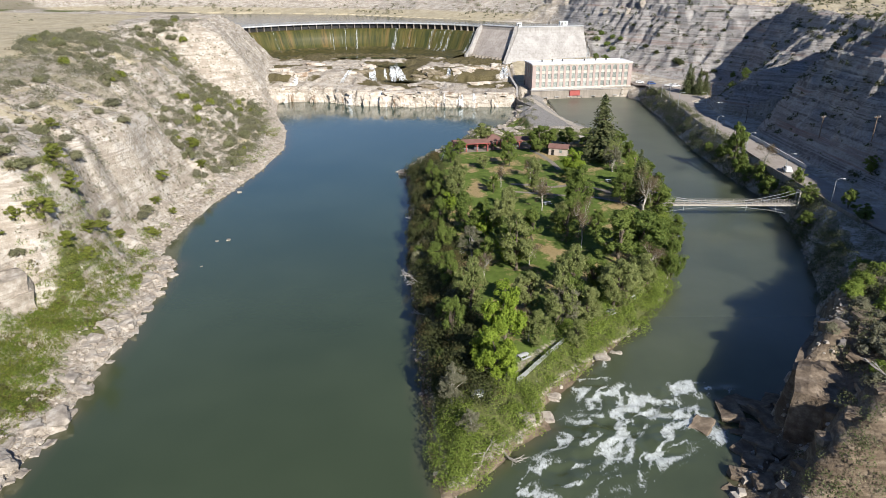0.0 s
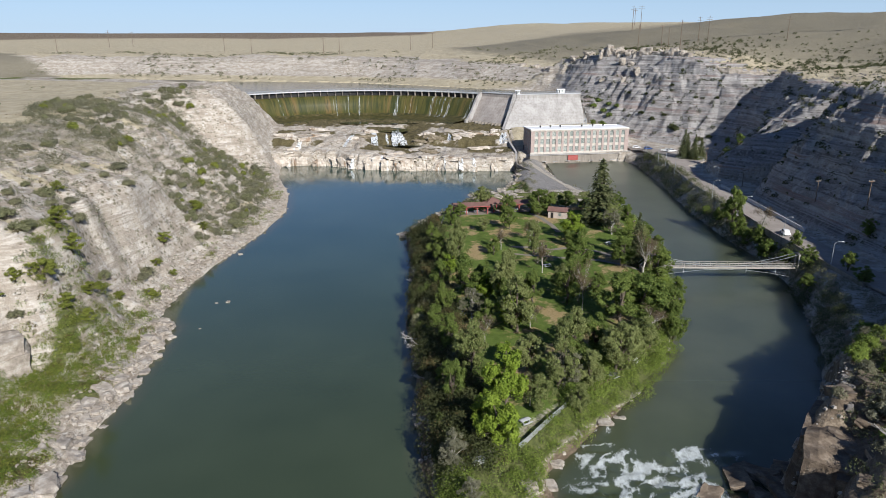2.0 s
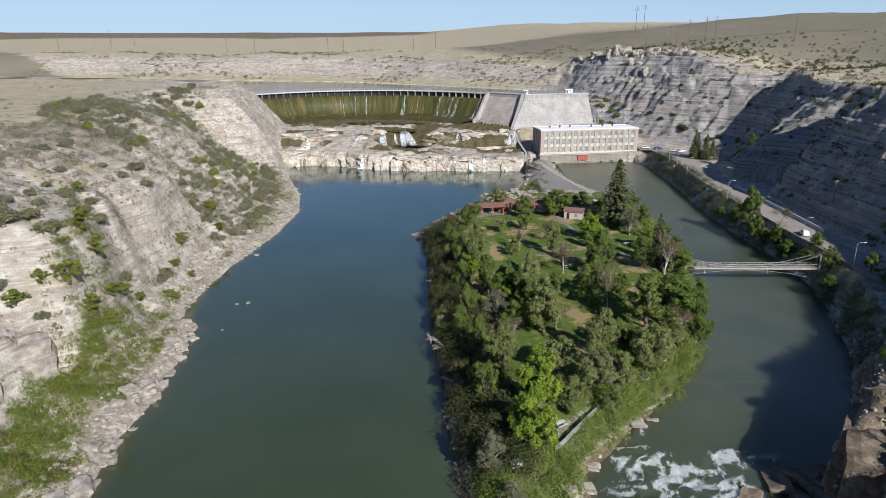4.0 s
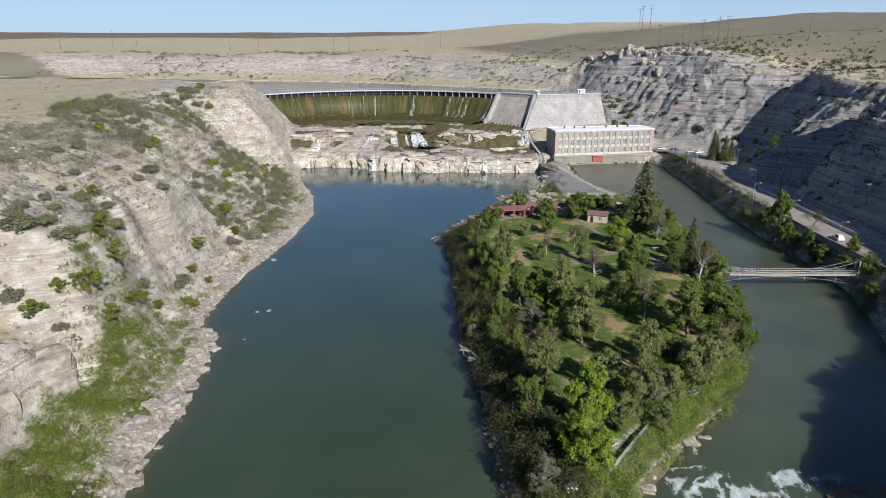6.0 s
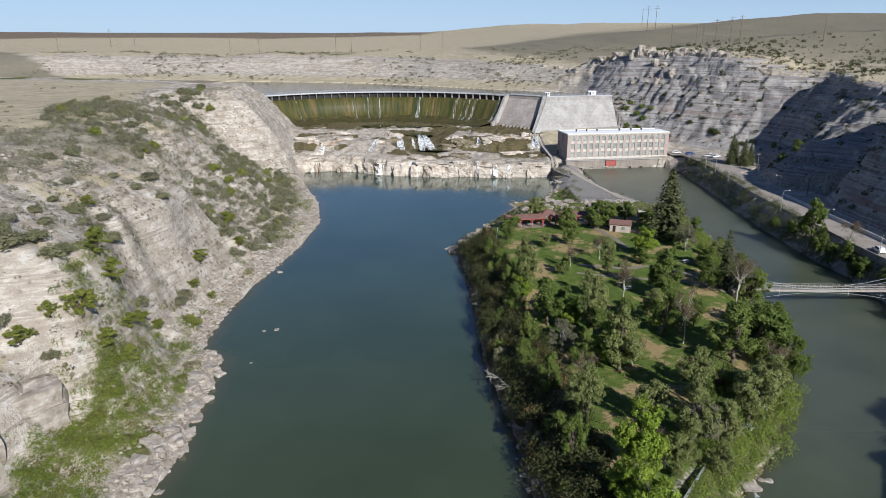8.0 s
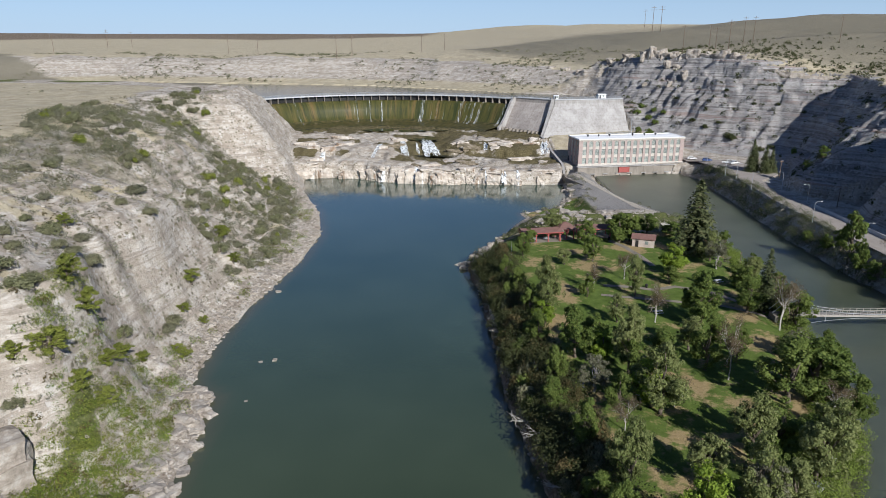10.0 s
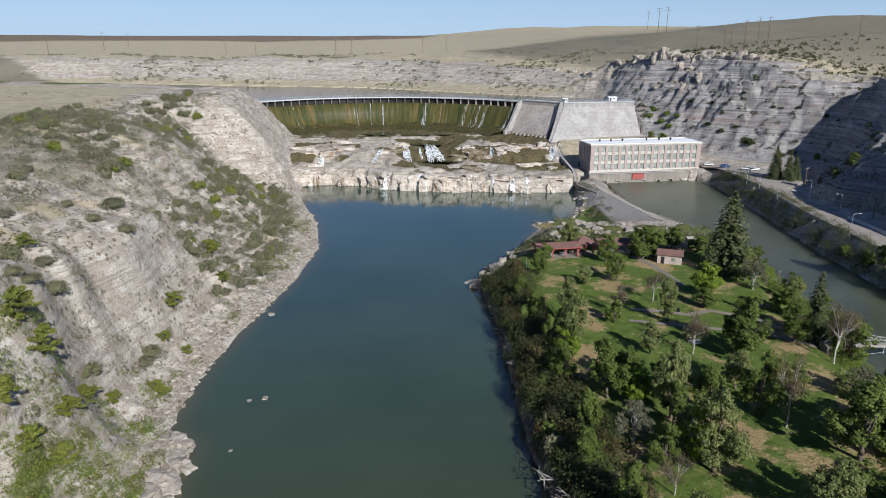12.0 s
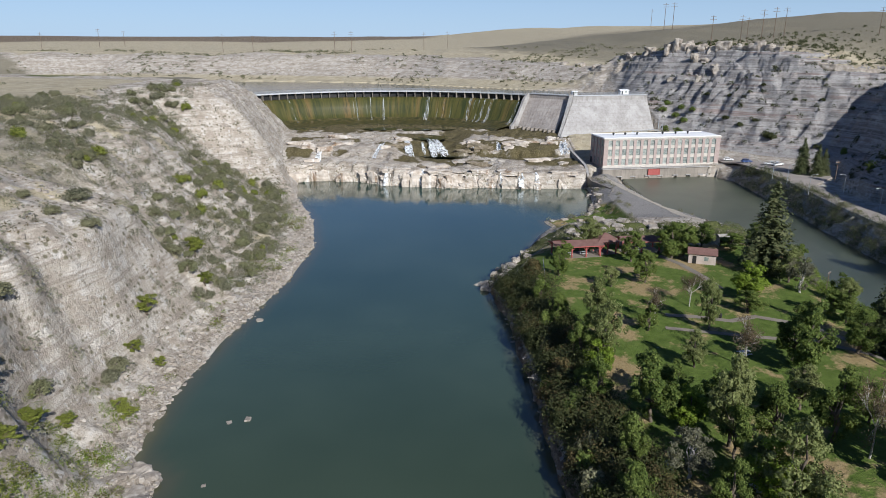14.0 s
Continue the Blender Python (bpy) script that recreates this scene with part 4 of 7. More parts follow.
def small_house(name, x, y, z, w, d, h, label, rot=0.0, roof=0.9, wall=None, top=None, group=""):
    """A plain little building with a low gable roof, a door and a window."""
    ob = base_of(name, pose(x, y, z, 0, 0, rot), label, "hut", group)
    part("wall", boxes((-w / 2, -d / 2, -0.4, w / 2, d / 2, h)), wall or MAT_WHITE, ob)
    o = 0.35
    pts = [(-d / 2 - o, h - 0.05), (0, h + roof), (d / 2 + o, h - 0.05), (d / 2 + o, h + 0.12), (0, h + roof + 0.18), (-d / 2 - o, h + 0.12)]
    bm = prism(pts, -w / 2 - o, w / 2 + o)
    bmesh.ops.rotate(bm, cent=(0, 0, 0), matrix=Matrix.Rotation(math.pi / 2, 3, "Z"), verts=bm.verts)
    part("roof", bm, top or MAT_ROOF_WHITE, ob)
    gable = prism([(-d / 2, h - 0.1), (d / 2, h - 0.1), (0, h + roof - 0.02)], -w / 2, w / 2)
    bmesh.ops.rotate(gable, cent=(0, 0, 0), matrix=Matrix.Rotation(math.pi / 2, 3, "Z"), verts=gable.verts)
    part("gable", gable, wall or MAT_WHITE, ob)
    part("door", boxes((-w * 0.28 - 0.45, -d / 2 - 0.05, -0.3, -w * 0.28 + 0.45, -d / 2 + 0.02, 2.0)), MAT_DARKSTEEL, ob)
    part("window", boxes((w * 0.15 - 0.5, -d / 2 - 0.04, 0.9, w * 0.15 + 0.5, -d / 2 + 0.02, 1.9)), MAT_GLASS, ob)
    return ob


build_dam()
build_gravity_walls()
small_house("gate_house", 79, 439, 33.0, 4.6, 3.0, 1.9, "small white gate house standing on the dam crest", 8, 0.5)
small_house("hoist_hut", 50.0, 430.5, 33.0, 2.6, 2.2, 1.9, "white hoist hut on the corner of the dam crest", 8, 0.25)


def retaining_wall():
    """Low wall that falls from the dam to the river between the falls and the power house."""
    line = [(39.0, 412, 13.8), (40.0, 403, 13.0), (40.6, 392, 11.8), (40.2, 380, 10.2), (41.2, 368, 8.6), (42.0, 358, 7.2), (41.0, 347.5, 5.2)]
    rings = []
    for i, (x, y, z) in enumerate(line):
        rings.append([(x - 0.45, y, -1.5), (x - 0.45, y, z), (x - 0.6, y, z), (x - 0.6, y, z + 0.3), (x + 0.6, y, z + 0.3), (x + 0.6, y, z), (x + 0.45, y, z), (x + 0.45, y, -1.5)])
    ob = part("retaining_wall", loft(rings), MAT_CONCRETE, None)
    tagged(ob, "long stained concrete retaining wall stepping down to the river", "wall", kind="structure")
    low = []
    for x, y, z in ((41.0, 347.0, 4.4), (40.6, 338, 4.3), (45.5, 322, 4.2), (44, 318, 4.2)):
        low.append([(x - 0.3, y, 0.5), (x - 0.3, y, z), (x + 0.3, y, z), (x + 0.3, y, 0.5)])
    ob = part("low_wall", loft(low), MAT_CONCRETE_DARK, None)
    tagged(ob, "low dark concrete wall beside the gravel causeway", "wall", kind="structure")


retaining_wall()

# ---- the power house
def build_power_house():
    L, D, H = 56.0, 16.5, 13.0
    ph = base_of("power_house", pose(50.0, 358.6, 6.4, 0, 0, 8.84), "long pink brick power house with flat white roof and tall windows", "power house")
    bays, first, pitch, half = 16, 3.0, 3.32, 1.02
    rows = ((0.75, 3.55), (4.95, 7.85), (9.15, 11.75))
    part("core_wall", boxes((0.3, 0.45, -0.4, L - 0.3, D - 0.1, H - 0.3)), MAT_BRICK, ph)
    # front: pilasters, bands and arched heads, proud of the core
    pil = mesh_of(boxes((-(pitch / 2 - half), 0.0, 0.0, pitch / 2 - half, 0.47, 12.1), (-(pitch / 2 - half) - 0.06, -0.08, 0.0, pitch / 2 - half + 0.06, 0.1, 0.55)), "pilaster", MAT_BRICK)
    for i in range(bays - 1):
        ob = part("pilaster", pil, None, ph)
        ob.location = (first + pitch * (i + 0.5), 0, 0)
    for x0, x1 in ((0.0, first - half), (first + pitch * (bays - 1) + half, L)):
        part("corner_pier", boxes((x0, 0.0, 0.0, x1, 0.5, 12.1)), MAT_BRICK, ph)
    part("plinth", boxes((-0.15, -0.18, -0.5, L + 0.15, 0.4, 0.62)), MAT_STONE_BAND, ph, "cream stone plinth")
    span = mesh_of(boxes((-half, 0.14, 3.55, half, 0.46, 4.95), (-half, 0.06, 4.75, half, 0.2, 4.95)), "spandrel", MAT_STONE_BAND)
    span2 = mesh_of(boxes((-half, 0.14, 7.85, half, 0.46, 9.15), (-half, 0.06, 8.95, half, 0.2, 9.15)), "spandrel", MAT_STONE_BAND)
    outer = [(-half, 13 - 1.9)] + [(half * math.cos(t), 11.05 + 0.75 * math.sin(t)) for t in [math.pi - math.pi * k / 10 for k in range(11)]] + [(half, 13 - 1.9), (half, 12.1), (-half, 12.1)]
    head = mesh_of(prism(outer, 0.05, 0.46), "arch_head", MAT_STONE_BAND)

    def window(w, z0, z1, arched):
        pane = boxes((-w, 0.36, z0, w, 0.40, z1))
        frame_rows = [(-w, 0.28, z0, -w + 0.09, 0.4, z1), (w - 0.09, 0.28, z0, w, 0.4, z1), (-w, 0.28, z0, w, 0.4, z0 + 0.1), (-w, 0.28, z1 - 0.1, w, 0.4, z1)]
        for k in (-1, 0, 1):
            frame_rows.append((k * w / 2 - 0.03, 0.31, z0, k * w / 2 + 0.03, 0.39, z1))
        for k in (1, 2, 3):
            z = z0 + (z1 - z0) * k / 4
            frame_rows.append((-w, 0.31, z - 0.03, w, 0.39, z + 0.03))
        return mesh_of(pane, "window", MAT_GLASS), mesh_of(boxes(*frame_rows), "window_frame", MAT_FRAME)

    kinds = [window(half, a, b, k == 2) for k, (a, b) in enumerate(rows)]
    sill = mesh_of(boxes((-half - 0.05, -0.05, -0.16, half + 0.05, 0.4, 0.0)), "window_sill", MAT_STONE_BAND)
    for i in range(bays):
        x = first + pitch * i
        for me in (span, span2, head):
            ob = part("spandrel" if me is not head else "arch_head", me, None, ph)
            ob.location = (x, 0, 0)
        for k, (pane, frm) in enumerate(kinds):
            win = part("window", pane, None, ph)
            win.location = (x, 0, 0)
            part("window_frame", frm, None, win)
            s = part("window_sill", sill, None, win)
            s.location = (0, 0, rows[k][0])
    part("cornice", boxes((-0.25, -0.25, 12.1, L + 0.25, 0.5, 12.45), (-0.4, -0.4, 12.45, L + 0.4, 0.6, 12.75)), MAT_STONE_BAND, ph, "cream cornice")
    # end wall with its own tall windows
    for i in range(4):
        y = 2.4 + 3.9 * i
        part("end_pilaster", boxes((0.0, y - 1.7, 0.0, 0.32, y - 0.95, 12.1)), MAT_BRICK, ph)
        for k, (a, b) in enumerate(rows):
            win = part("end_window", boxes((0.22, y - 0.75, a, 0.33, y + 0.75, b)), MAT_GLASS, ph)
            part("window_frame", boxes((0.16, y - 0.8, a, 0.3, y - 0.7, b), (0.16, y + 0.7, a, 0.3, y + 0.8, b), (0.18, y - 0.03, a, 0.3, y + 0.03, b), (0.18, y - 0.75, (a + b) / 2 - 0.04, 0.3, y + 0.75, (a + b) / 2 + 0.04)), MAT_FRAME, win)
    part("end_door", boxes((0.15, 13.6, 0.0, 0.3, 15.6, 2.6)), MAT_DARKSTEEL, ph)
    # parapet and roof
    part("parapet", boxes((-0.1, 0.1, 12.7, L + 0.1, 0.45, 13.05), (-0.1, D - 0.4, 12.7, L + 0.1, D, 13.05), (-0.1, 0.45, 12.7, 0.3, D - 0.4, 13.05), (L - 0.3, 0.45, 12.7, L + 0.1, D - 0.4, 13.05)), MAT_ROOF_WHITE, ph)
    roof = prism([(0.4, 12.7), (D / 2, 13.15), (D - 0.35, 12.7), (D - 0.35, 12.4), (0.4, 12.4)], 0.25, L - 0.25)
    bmesh.ops.rotate(roof, cent=(0, 0, 0), matrix=Matrix.Rotation(math.pi / 2, 3, "Z"), verts=roof.verts)
    bmesh.ops.scale(roof, vec=(-1, 1, 1), verts=roof.verts)
    part("roof", roof, MAT_ROOF_WHITE, ph, "bright white flat roof")
    vent = bmesh.new()
    tube(vent, (0, 0, 13.0), (0, 0, 13.8), 0.35, 0.35, 10)
    tube(vent, (0, 0, 13.8), (0, 0, 14.2), 0.75, 0.2, 10)
    vent_me = mesh_of(vent, "roof_vent", MAT_DARKSTEEL)
    for x in (7.5, 13.2, 19.0, 31.5, 38.0, 44.0):
        ob = part("roof_vent", vent_me, None, ph)
        ob.location = (x, D / 2, 0)
    return ph


def build_tailrace():
    t = base_of("tailrace_wall", pose(50.0, 358.6, 6.4, 0, 0, 8.84), "grey concrete tailrace wall with dark draft tube openings at the water", "wall", kind="")
    xs = [6.9, 13.4, 20.3, 26.4, 33.8, 40.2, 46.4]
    cuts = sorted(xs)
    rows, last = [], -1.0
    for x in cuts:
        rows.append((last, -2.6, -9.0, x - 1.0, -0.2, -0.7))
        rows.append((x - 1.0, -2.6, -3.9, x + 1.0, -0.2, -0.7))
        last = x + 1.0
    rows.append((last, -2.6, -9.0, 57.0, -0.2, -0.7))
    part("wall", boxes(*rows), MAT_CONCRETE_DARK, t)
    part("walkway", boxes((-1.2, -3.0, -0.7, 57.2, -0.19, -0.42)), MAT_CONCRETE, t)
    # near-black sheet added behind the openings to paint their inner shade
    part("rear_wall", boxes((-1.0, -0.9, -9.0, 57.0, -0.3, -3.9)), MAT_DARKSTEEL, t)
    for x in xs:
        part("draft_tube_hood", boxes((x - 1.25, -3.0, -4.2, x + 1.25, -2.61, -3.75)), MAT_CONCRETE, t)
    rail = bmesh.new()
    for z in (0.1, 0.55):
        tube(rail, (-1, -2.8, z), (57, -2.8, z), 0.04, sides=4)
    for i in range(24):
        tube(rail, (-1 + i * 2.52, -2.8, -0.45), (-1 + i * 2.52, -2.8, 0.6), 0.045, sides=4)
    part("handrail", rail, MAT_GALV, t)
    part("gate", boxes((20.6, -3.1, -3.6, 25.9, -2.62, -1.0), (20.4, -3.2, -1.2, 26.1, -2.62, -0.95), (20.4, -3.2, -3.7, 20.7, -2.62, -1.0), (25.8, -3.2, -3.7, 26.1, -2.62, -1.0)), MAT_RED, t, "faded red steel gate")
    return t


def lattice_frame(x, y, z, w, h, rot, group):
    """A galvanised switchyard portal: two lattice legs and a lattice beam."""
    ob = base_of("switchyard_frame", pose(x, y, z, 0, 0, rot), "galvanised steel lattice frame behind the power house", "steel frame", group)
    for s in (-1, 1):
        leg = bmesh.new()
        for dx in (-0.35, 0.35):
            tube(leg, (s * w / 2 + dx, 0, 0), (s * w / 2 + dx * 0.5, 0, h), 0.09, sides=4)
        n = 7
        for i in range(n):
            a, b = (0.35, -0.35) if i % 2 else (-0.35, 0.35)
            tube(leg, (s * w / 2 + a, 0, h * i / n), (s * w / 2 + b, 0, h * (i + 1) / n), 0.055, sides=4)
        part("leg", leg, MAT_GALV, ob)
    beam = bmesh.new()
    for dz in (-0.35, 0.35):
        tube(beam, (-w / 2, 0, h + dz), (w / 2, 0, h + dz), 0.09, sides=4)
    n = max(4, int(w / 1.2))
    for i in range(n):
        a, b = (0.35, -0.35) if i % 2 else (-0.35, 0.35)
        tube(beam, (-w / 2 + w * i / n, 0, h + a), (-w / 2 + w * (i + 1) / n, 0, h + b), 0.055, sides=4)
    part("beam", beam, MAT_GALV, ob)
    ins = bmesh.new()
    for i in range(3):
        tube(ins, (-w / 3 + w / 3 * i, 0, h - 0.35), (-w / 3 + w / 3 * i, 0, h - 1.5), 0.12, 0.08, 6)
    part("insulator", ins, MAT_DARKSTEEL, ob)
    return ob


build_power_house()
build_tailrace()
for x, y, w, h, r in ((64, 383, 7, 11.0, 10), (73, 385, 7, 11.5, 10), (80, 386.5, 6, 11.5, 10), (86, 392, 5, 12.0, 60), (88.5, 404, 5, 12, 70)):
    lattice_frame(x, y, height_at(x, y) - 0.2, w, h, r, "switchyard frames")

# ---- trees and shrubs
MAT_BARK = plain("grey_brown_bark", (0.09, 0.07, 0.05), (0.17, 0.14, 0.105), 1.5, 0.95)
MAT_BIRCH = plain("pale_bark", (0.34, 0.31, 0.27), (0.52, 0.49, 0.44), 1.5, 0.9)
LEAF_BRIGHT = foliage("bright_green_leaves", (0.105, 0.163, 0.018), (0.208, 0.294, 0.031), (0.339, 0.429, 0.061))
LEAF_OLIVE = foliage("grey_green_leaves", (0.106, 0.136, 0.041), (0.207, 0.240, 0.077), (0.342, 0.357, 0.144))
LEAF_DARK = foliage("deep_green_leaves", (0.066, 0.103, 0.022), (0.138, 0.191, 0.041), (0.241, 0.288, 0.070))
LEAF_BROWN = foliage("sparse_brownish_leaves", (0.10, 0.075, 0.04), (0.17, 0.13, 0.075), (0.24, 0.19, 0.12))
LEAF_SPRUCE = foliage("spruce_needles", (0.051, 0.071, 0.029), (0.099, 0.118, 0.046), (0.199, 0.203, 0.094))
LEAF_SAGE = foliage("grey_sage_leaves", (0.103, 0.105, 0.062), (0.190, 0.188, 0.114), (0.305, 0.293, 0.202))
LEAF_JUNIPER = foliage("juniper_leaves", (0.100, 0.103, 0.058), (0.194, 0.196, 0.106), (0.328, 0.310, 0.185))
LEAF_SHRUB = foliage("green_shrub_leaves", (0.074, 0.094, 0.017), (0.195, 0.228, 0.040), (0.365, 0.385, 0.085))
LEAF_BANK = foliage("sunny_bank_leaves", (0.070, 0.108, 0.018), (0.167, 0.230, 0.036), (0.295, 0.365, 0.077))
LEAF_ROADSIDE = foliage("roadside_leaves", (0.040, 0.052, 0.020), (0.092, 0.110, 0.044), (0.185, 0.200, 0.090))
LEAF_BELT = foliage("dusty_olive_leaves", (0.106, 0.112, 0.057), (0.204, 0.211, 0.106), (0.336, 0.334, 0.182))
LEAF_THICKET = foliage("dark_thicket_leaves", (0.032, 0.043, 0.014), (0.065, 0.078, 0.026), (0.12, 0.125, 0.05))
LEAF_TAN = foliage("rusty_shrub_leaves", (0.070, 0.055, 0.022), (0.125, 0.098, 0.040), (0.21, 0.165, 0.07))


def blades(rng, centre, outward, size, slim=0.62):
    """Diamond leaves at the given centres, facing roughly outward."""
    n = len(centre)
    nrm = outward + rng.normal(0, 0.55, (n, 3))
    nrm[:, 2] += 0.25
    nrm /= np.linalg.norm(nrm, axis=1, keepdims=True) + 1e-9
    t = np.cross(nrm, rng.normal(0, 1, (n, 3)))
    t /= np.linalg.norm(t, axis=1, keepdims=True) + 1e-9
    b = np.cross(nrm, t)
    s = np.asarray(size).reshape(-1, 1) * rng.uniform(0.7, 1.35, (n, 1))
    w = s * slim * 1.3
    co = np.stack([centre - t * s, centre + t * s * 0.6 - b * w, centre + t * s * 0.6 + b * w], 1).reshape(-1, 3)
    return co, np.arange(3 * n).reshape(-1, 3)


def ball(rng, n, inner=0.0):
    v = rng.normal(0, 1, (n, 3))
    v /= np.linalg.norm(v, axis=1, keepdims=True) + 1e-9
    return v * (inner + (1 - inner) * rng.uniform(0, 1, (n, 1)) ** 0.45)


def leafy_mesh(name, co, quads, material):
    ob = quad_mesh(name, co, quads, material, smooth=False)
    me = ob.data
    bpy.data.objects.remove(ob)
    return me


def limb(bm, a, b, r0, r1, rng, sides=6, bends=3):
    a, b = Vector(a), Vector(b)
    last, lr = a, r0
    for k in range(1, bends + 1):
        f = k / bends
        p = a.lerp(b, f)
        if k < bends:
            p += Vector(rng.normal(0, 0.05, 3)) * (b - a).length
        r = r0 + (r1 - r0) * f
        tube(bm, last, p, lr, r, sides)
        last, lr = p, r


def broadleaf(name, label, seed, leaf, bark, clumps=92, per=80, size=0.185, gap=0.35, group="park trees"):
    """A tree of unit crown: height 10, crown radius 4. Scale it when placing."""
    rng = np.random.default_rng(seed)
    tree = base_of(name, pose(0, 0, -200), label, "tree", group)
    lobes = 17
    lc = ball(rng, lobes, gap) * np.array([2.8, 2.8, 3.7]) + np.array([0, 0, 5.2])
    lc[:, :2] *= np.interp(lc[:, 2], [1.5, 4.5, 9], [0.9, 1.1, 0.7])[:, None]
    lc[0] = (rng.normal(0, 0.4), rng.normal(0, 0.4), 8.6)
    lr = rng.uniform(0.75, 1.55, lobes)
    which = rng.integers(0, lobes, clumps)
    cen = lc[which] + ball(rng, clumps, 0.5) * lr[which][:, None] * np.array([1, 1, 1.05])
    cen[:, 2] = np.maximum(cen[:, 2], 0.9)
    rad = rng.uniform(0.35, 0.85, clumps)
    pts, outs = [], []
    for k, (p, r) in enumerate(zip(cen, rad)):
        o = ball(rng, per, 0.25)
        pts.append(p + o * r * np.array([1, 1, 0.8]))
        outs.append(o * 0.8 + 0.7 * (p - lc[which[k]]) / 1.5)
    co, quads = blades(rng, np.concatenate(pts), np.concatenate(outs), size)
    ob = part("crown", leafy_mesh("crown", co, quads, leaf), None, tree)
    bm = bmesh.new()
    limb(bm, (0, 0, -0.3), (rng.normal(0, .2), rng.normal(0, .2), 3.2), 0.30, 0.22, rng, 8)
    limb(bm, (0, 0, 3.0), tuple(lc[0]), 0.22, 0.06, rng, 7)
    for p in cen[:: max(1, clumps // 11)]:
        limb(bm, (0, 0, rng.uniform(2.2, 4.5)), tuple(p), 0.13, 0.03, rng, 5)
    part("trunk", bm, bark, tree, smooth=True)
    return tree


def spruce(name, label, seed, group="park trees"):
    """Height 10, radius 2.2 at the skirt."""
    rng = np.random.default_rng(seed)
    tree = base_of(name, pose(0, 0, -200), label, "tree", group)
    pts, outs, sz = [], [], []
    for k in range(34):
        f = k / 33
        z = 0.9 + 9.0 * f
        reach = 2.4 * (1 - f) ** 0.68 + 0.08
        for j in range(max(5, int(17 * (1 - f) + 5))):
            a = rng.uniform(0, 2 * math.pi)
            ln = reach * rng.uniform(0.7, 1.12)
            m = max(3, int(ln * 5))
            u = np.linspace(0.25, 1.0, m)
            p = np.stack([np.cos(a) * ln * u, np.sin(a) * ln * u, z - 0.32 * ln * u ** 1.6 + rng.normal(0, .05, m)], 1)
            pts.append(p + rng.normal(0, 0.07, p.shape))
            outs.append(np.tile([np.cos(a) * 0.6, np.sin(a) * 0.6, 0.7], (m, 1)))
            sz.append(0.36 * (1 - 0.45 * u))
    co, quads = blades(rng, np.concatenate(pts), np.concatenate(outs), np.concatenate(sz), 0.4)
    part("crown", leafy_mesh("crown", co, quads, LEAF_SPRUCE), None, tree)
    bm = tube(bmesh.new(), (0, 0, -0.3), (0, 0, 9.7), 0.24, 0.03, 7)
    part("trunk", bm, MAT_BARK, tree, smooth=True)
    return tree


def bare_tree(name, label, seed, leaves=2600, group="park trees", bark=None):
    """A thin, half-dead tree: height 10, radius 4."""
    rng = np.random.default_rng(seed)
    tree = base_of(name, pose(0, 0, -200), label, "tree", group)
    bm = bmesh.new()
    tips = []

    def grow(a, way, length, r, level):
        b = a + way * length
        limb(bm, a, b, r, r * 0.6, rng, 6 if level == 0 else 4, 2)
        if level == 3:
            tips.append(b)
            return
        for _ in range(5 if level == 0 else 4):
            w = (way + Vector(rng.normal(0, 0.55, 3)) + Vector((0, 0, 0.25))).normalized()
            grow(a.lerp(b, rng.uniform(0.45, 1.0)), w, length * rng.uniform(0.5, 0.75), r * 0.5, level + 1)

    grow(Vector((0, 0, -0.3)), Vector((0.03, 0.02, 1)).normalized(), 4.6, 0.2, 0)
    part("trunk", bm, bark or MAT_BIRCH, tree)
    tip = np.array([tuple(t) for t in tips])
    pick = tip[rng.integers(0, len(tip), leaves)] + rng.normal(0, 0.5, (leaves, 3))
    co, quads = blades(rng, pick, rng.normal(0, 1, (leaves, 3)), 0.12)
    part("crown", leafy_mesh("crown", co, quads, LEAF_BROWN), None, tree)
    return tree


PLANTED = set()


def plant(protos, rows, seed, unit=(10.0, 4.0), grow=(1.0, 1.0)):
    """Sets trees from rows of x, y, height, crown radius."""
    rng = random.Random(seed)
    for i, (x, y, h, r) in enumerate(rows):
        ob = protos[i % len(protos)]
        s = r * grow[1] / unit[1]
        m = pose(x, y, height_at(x, y) - 0.05, 0, 0, rng.uniform(0, 360)) @ Matrix.Diagonal((s, s * rng.uniform(0.9, 1.1), h * grow[0] / unit[0], 1))
        if ob.name not in PLANTED:
            PLANTED.add(ob.name)
            ob.matrix_world = m
        else:
            copy_thing(ob, m @ Matrix.Diagonal((1 / ob.scale.x, 1 / ob.scale.y, 1 / ob.scale.z, 1)))


bright = [broadleaf("cottonwood", "bright green leafy cottonwood standing on the lawn", s, LEAF_BRIGHT, MAT_BARK, 165, 74, 0.158) for s in (11, 12)]
olive = [broadleaf("willow", "grey-green park tree with a loose airy crown", s, LEAF_OLIVE, MAT_BARK, 155, 66, 0.145, 0.25) for s in (21, 22, 23)]
dark = [broadleaf("maple", "deep green broad-crowned shade tree on the lawn", s, LEAF_DARK, MAT_BARK, 165, 70, 0.158) for s in (31, 32, 33)]
silver = [broadleaf("silver_tree", "silvery grey-leaved tree above the river bank", s, LEAF_SAGE, MAT_BIRCH, 110, 70, 0.125, 0.3) for s in (61, 62)]
spruces = [spruce("spruce", "tall dark spruce with drooping branches", s) for s in (41, 42)]
plant(silver, [(55.6, 201.6, 8.4, 3.1), (7.8, 138.5, 7.4, 3.0), (23.3, 107.3, 8.1, 3.0), (2.4, 84.7, 7.1, 2.5), (52, 152, 7, 2.6), (5, 77, 4.2, 1.8)], 9, grow=(1.04, 1.14))
bare = [bare_tree("birch", "thin half-bare tree with pale trunk and brownish leaves", s) for s in (51, 52)]

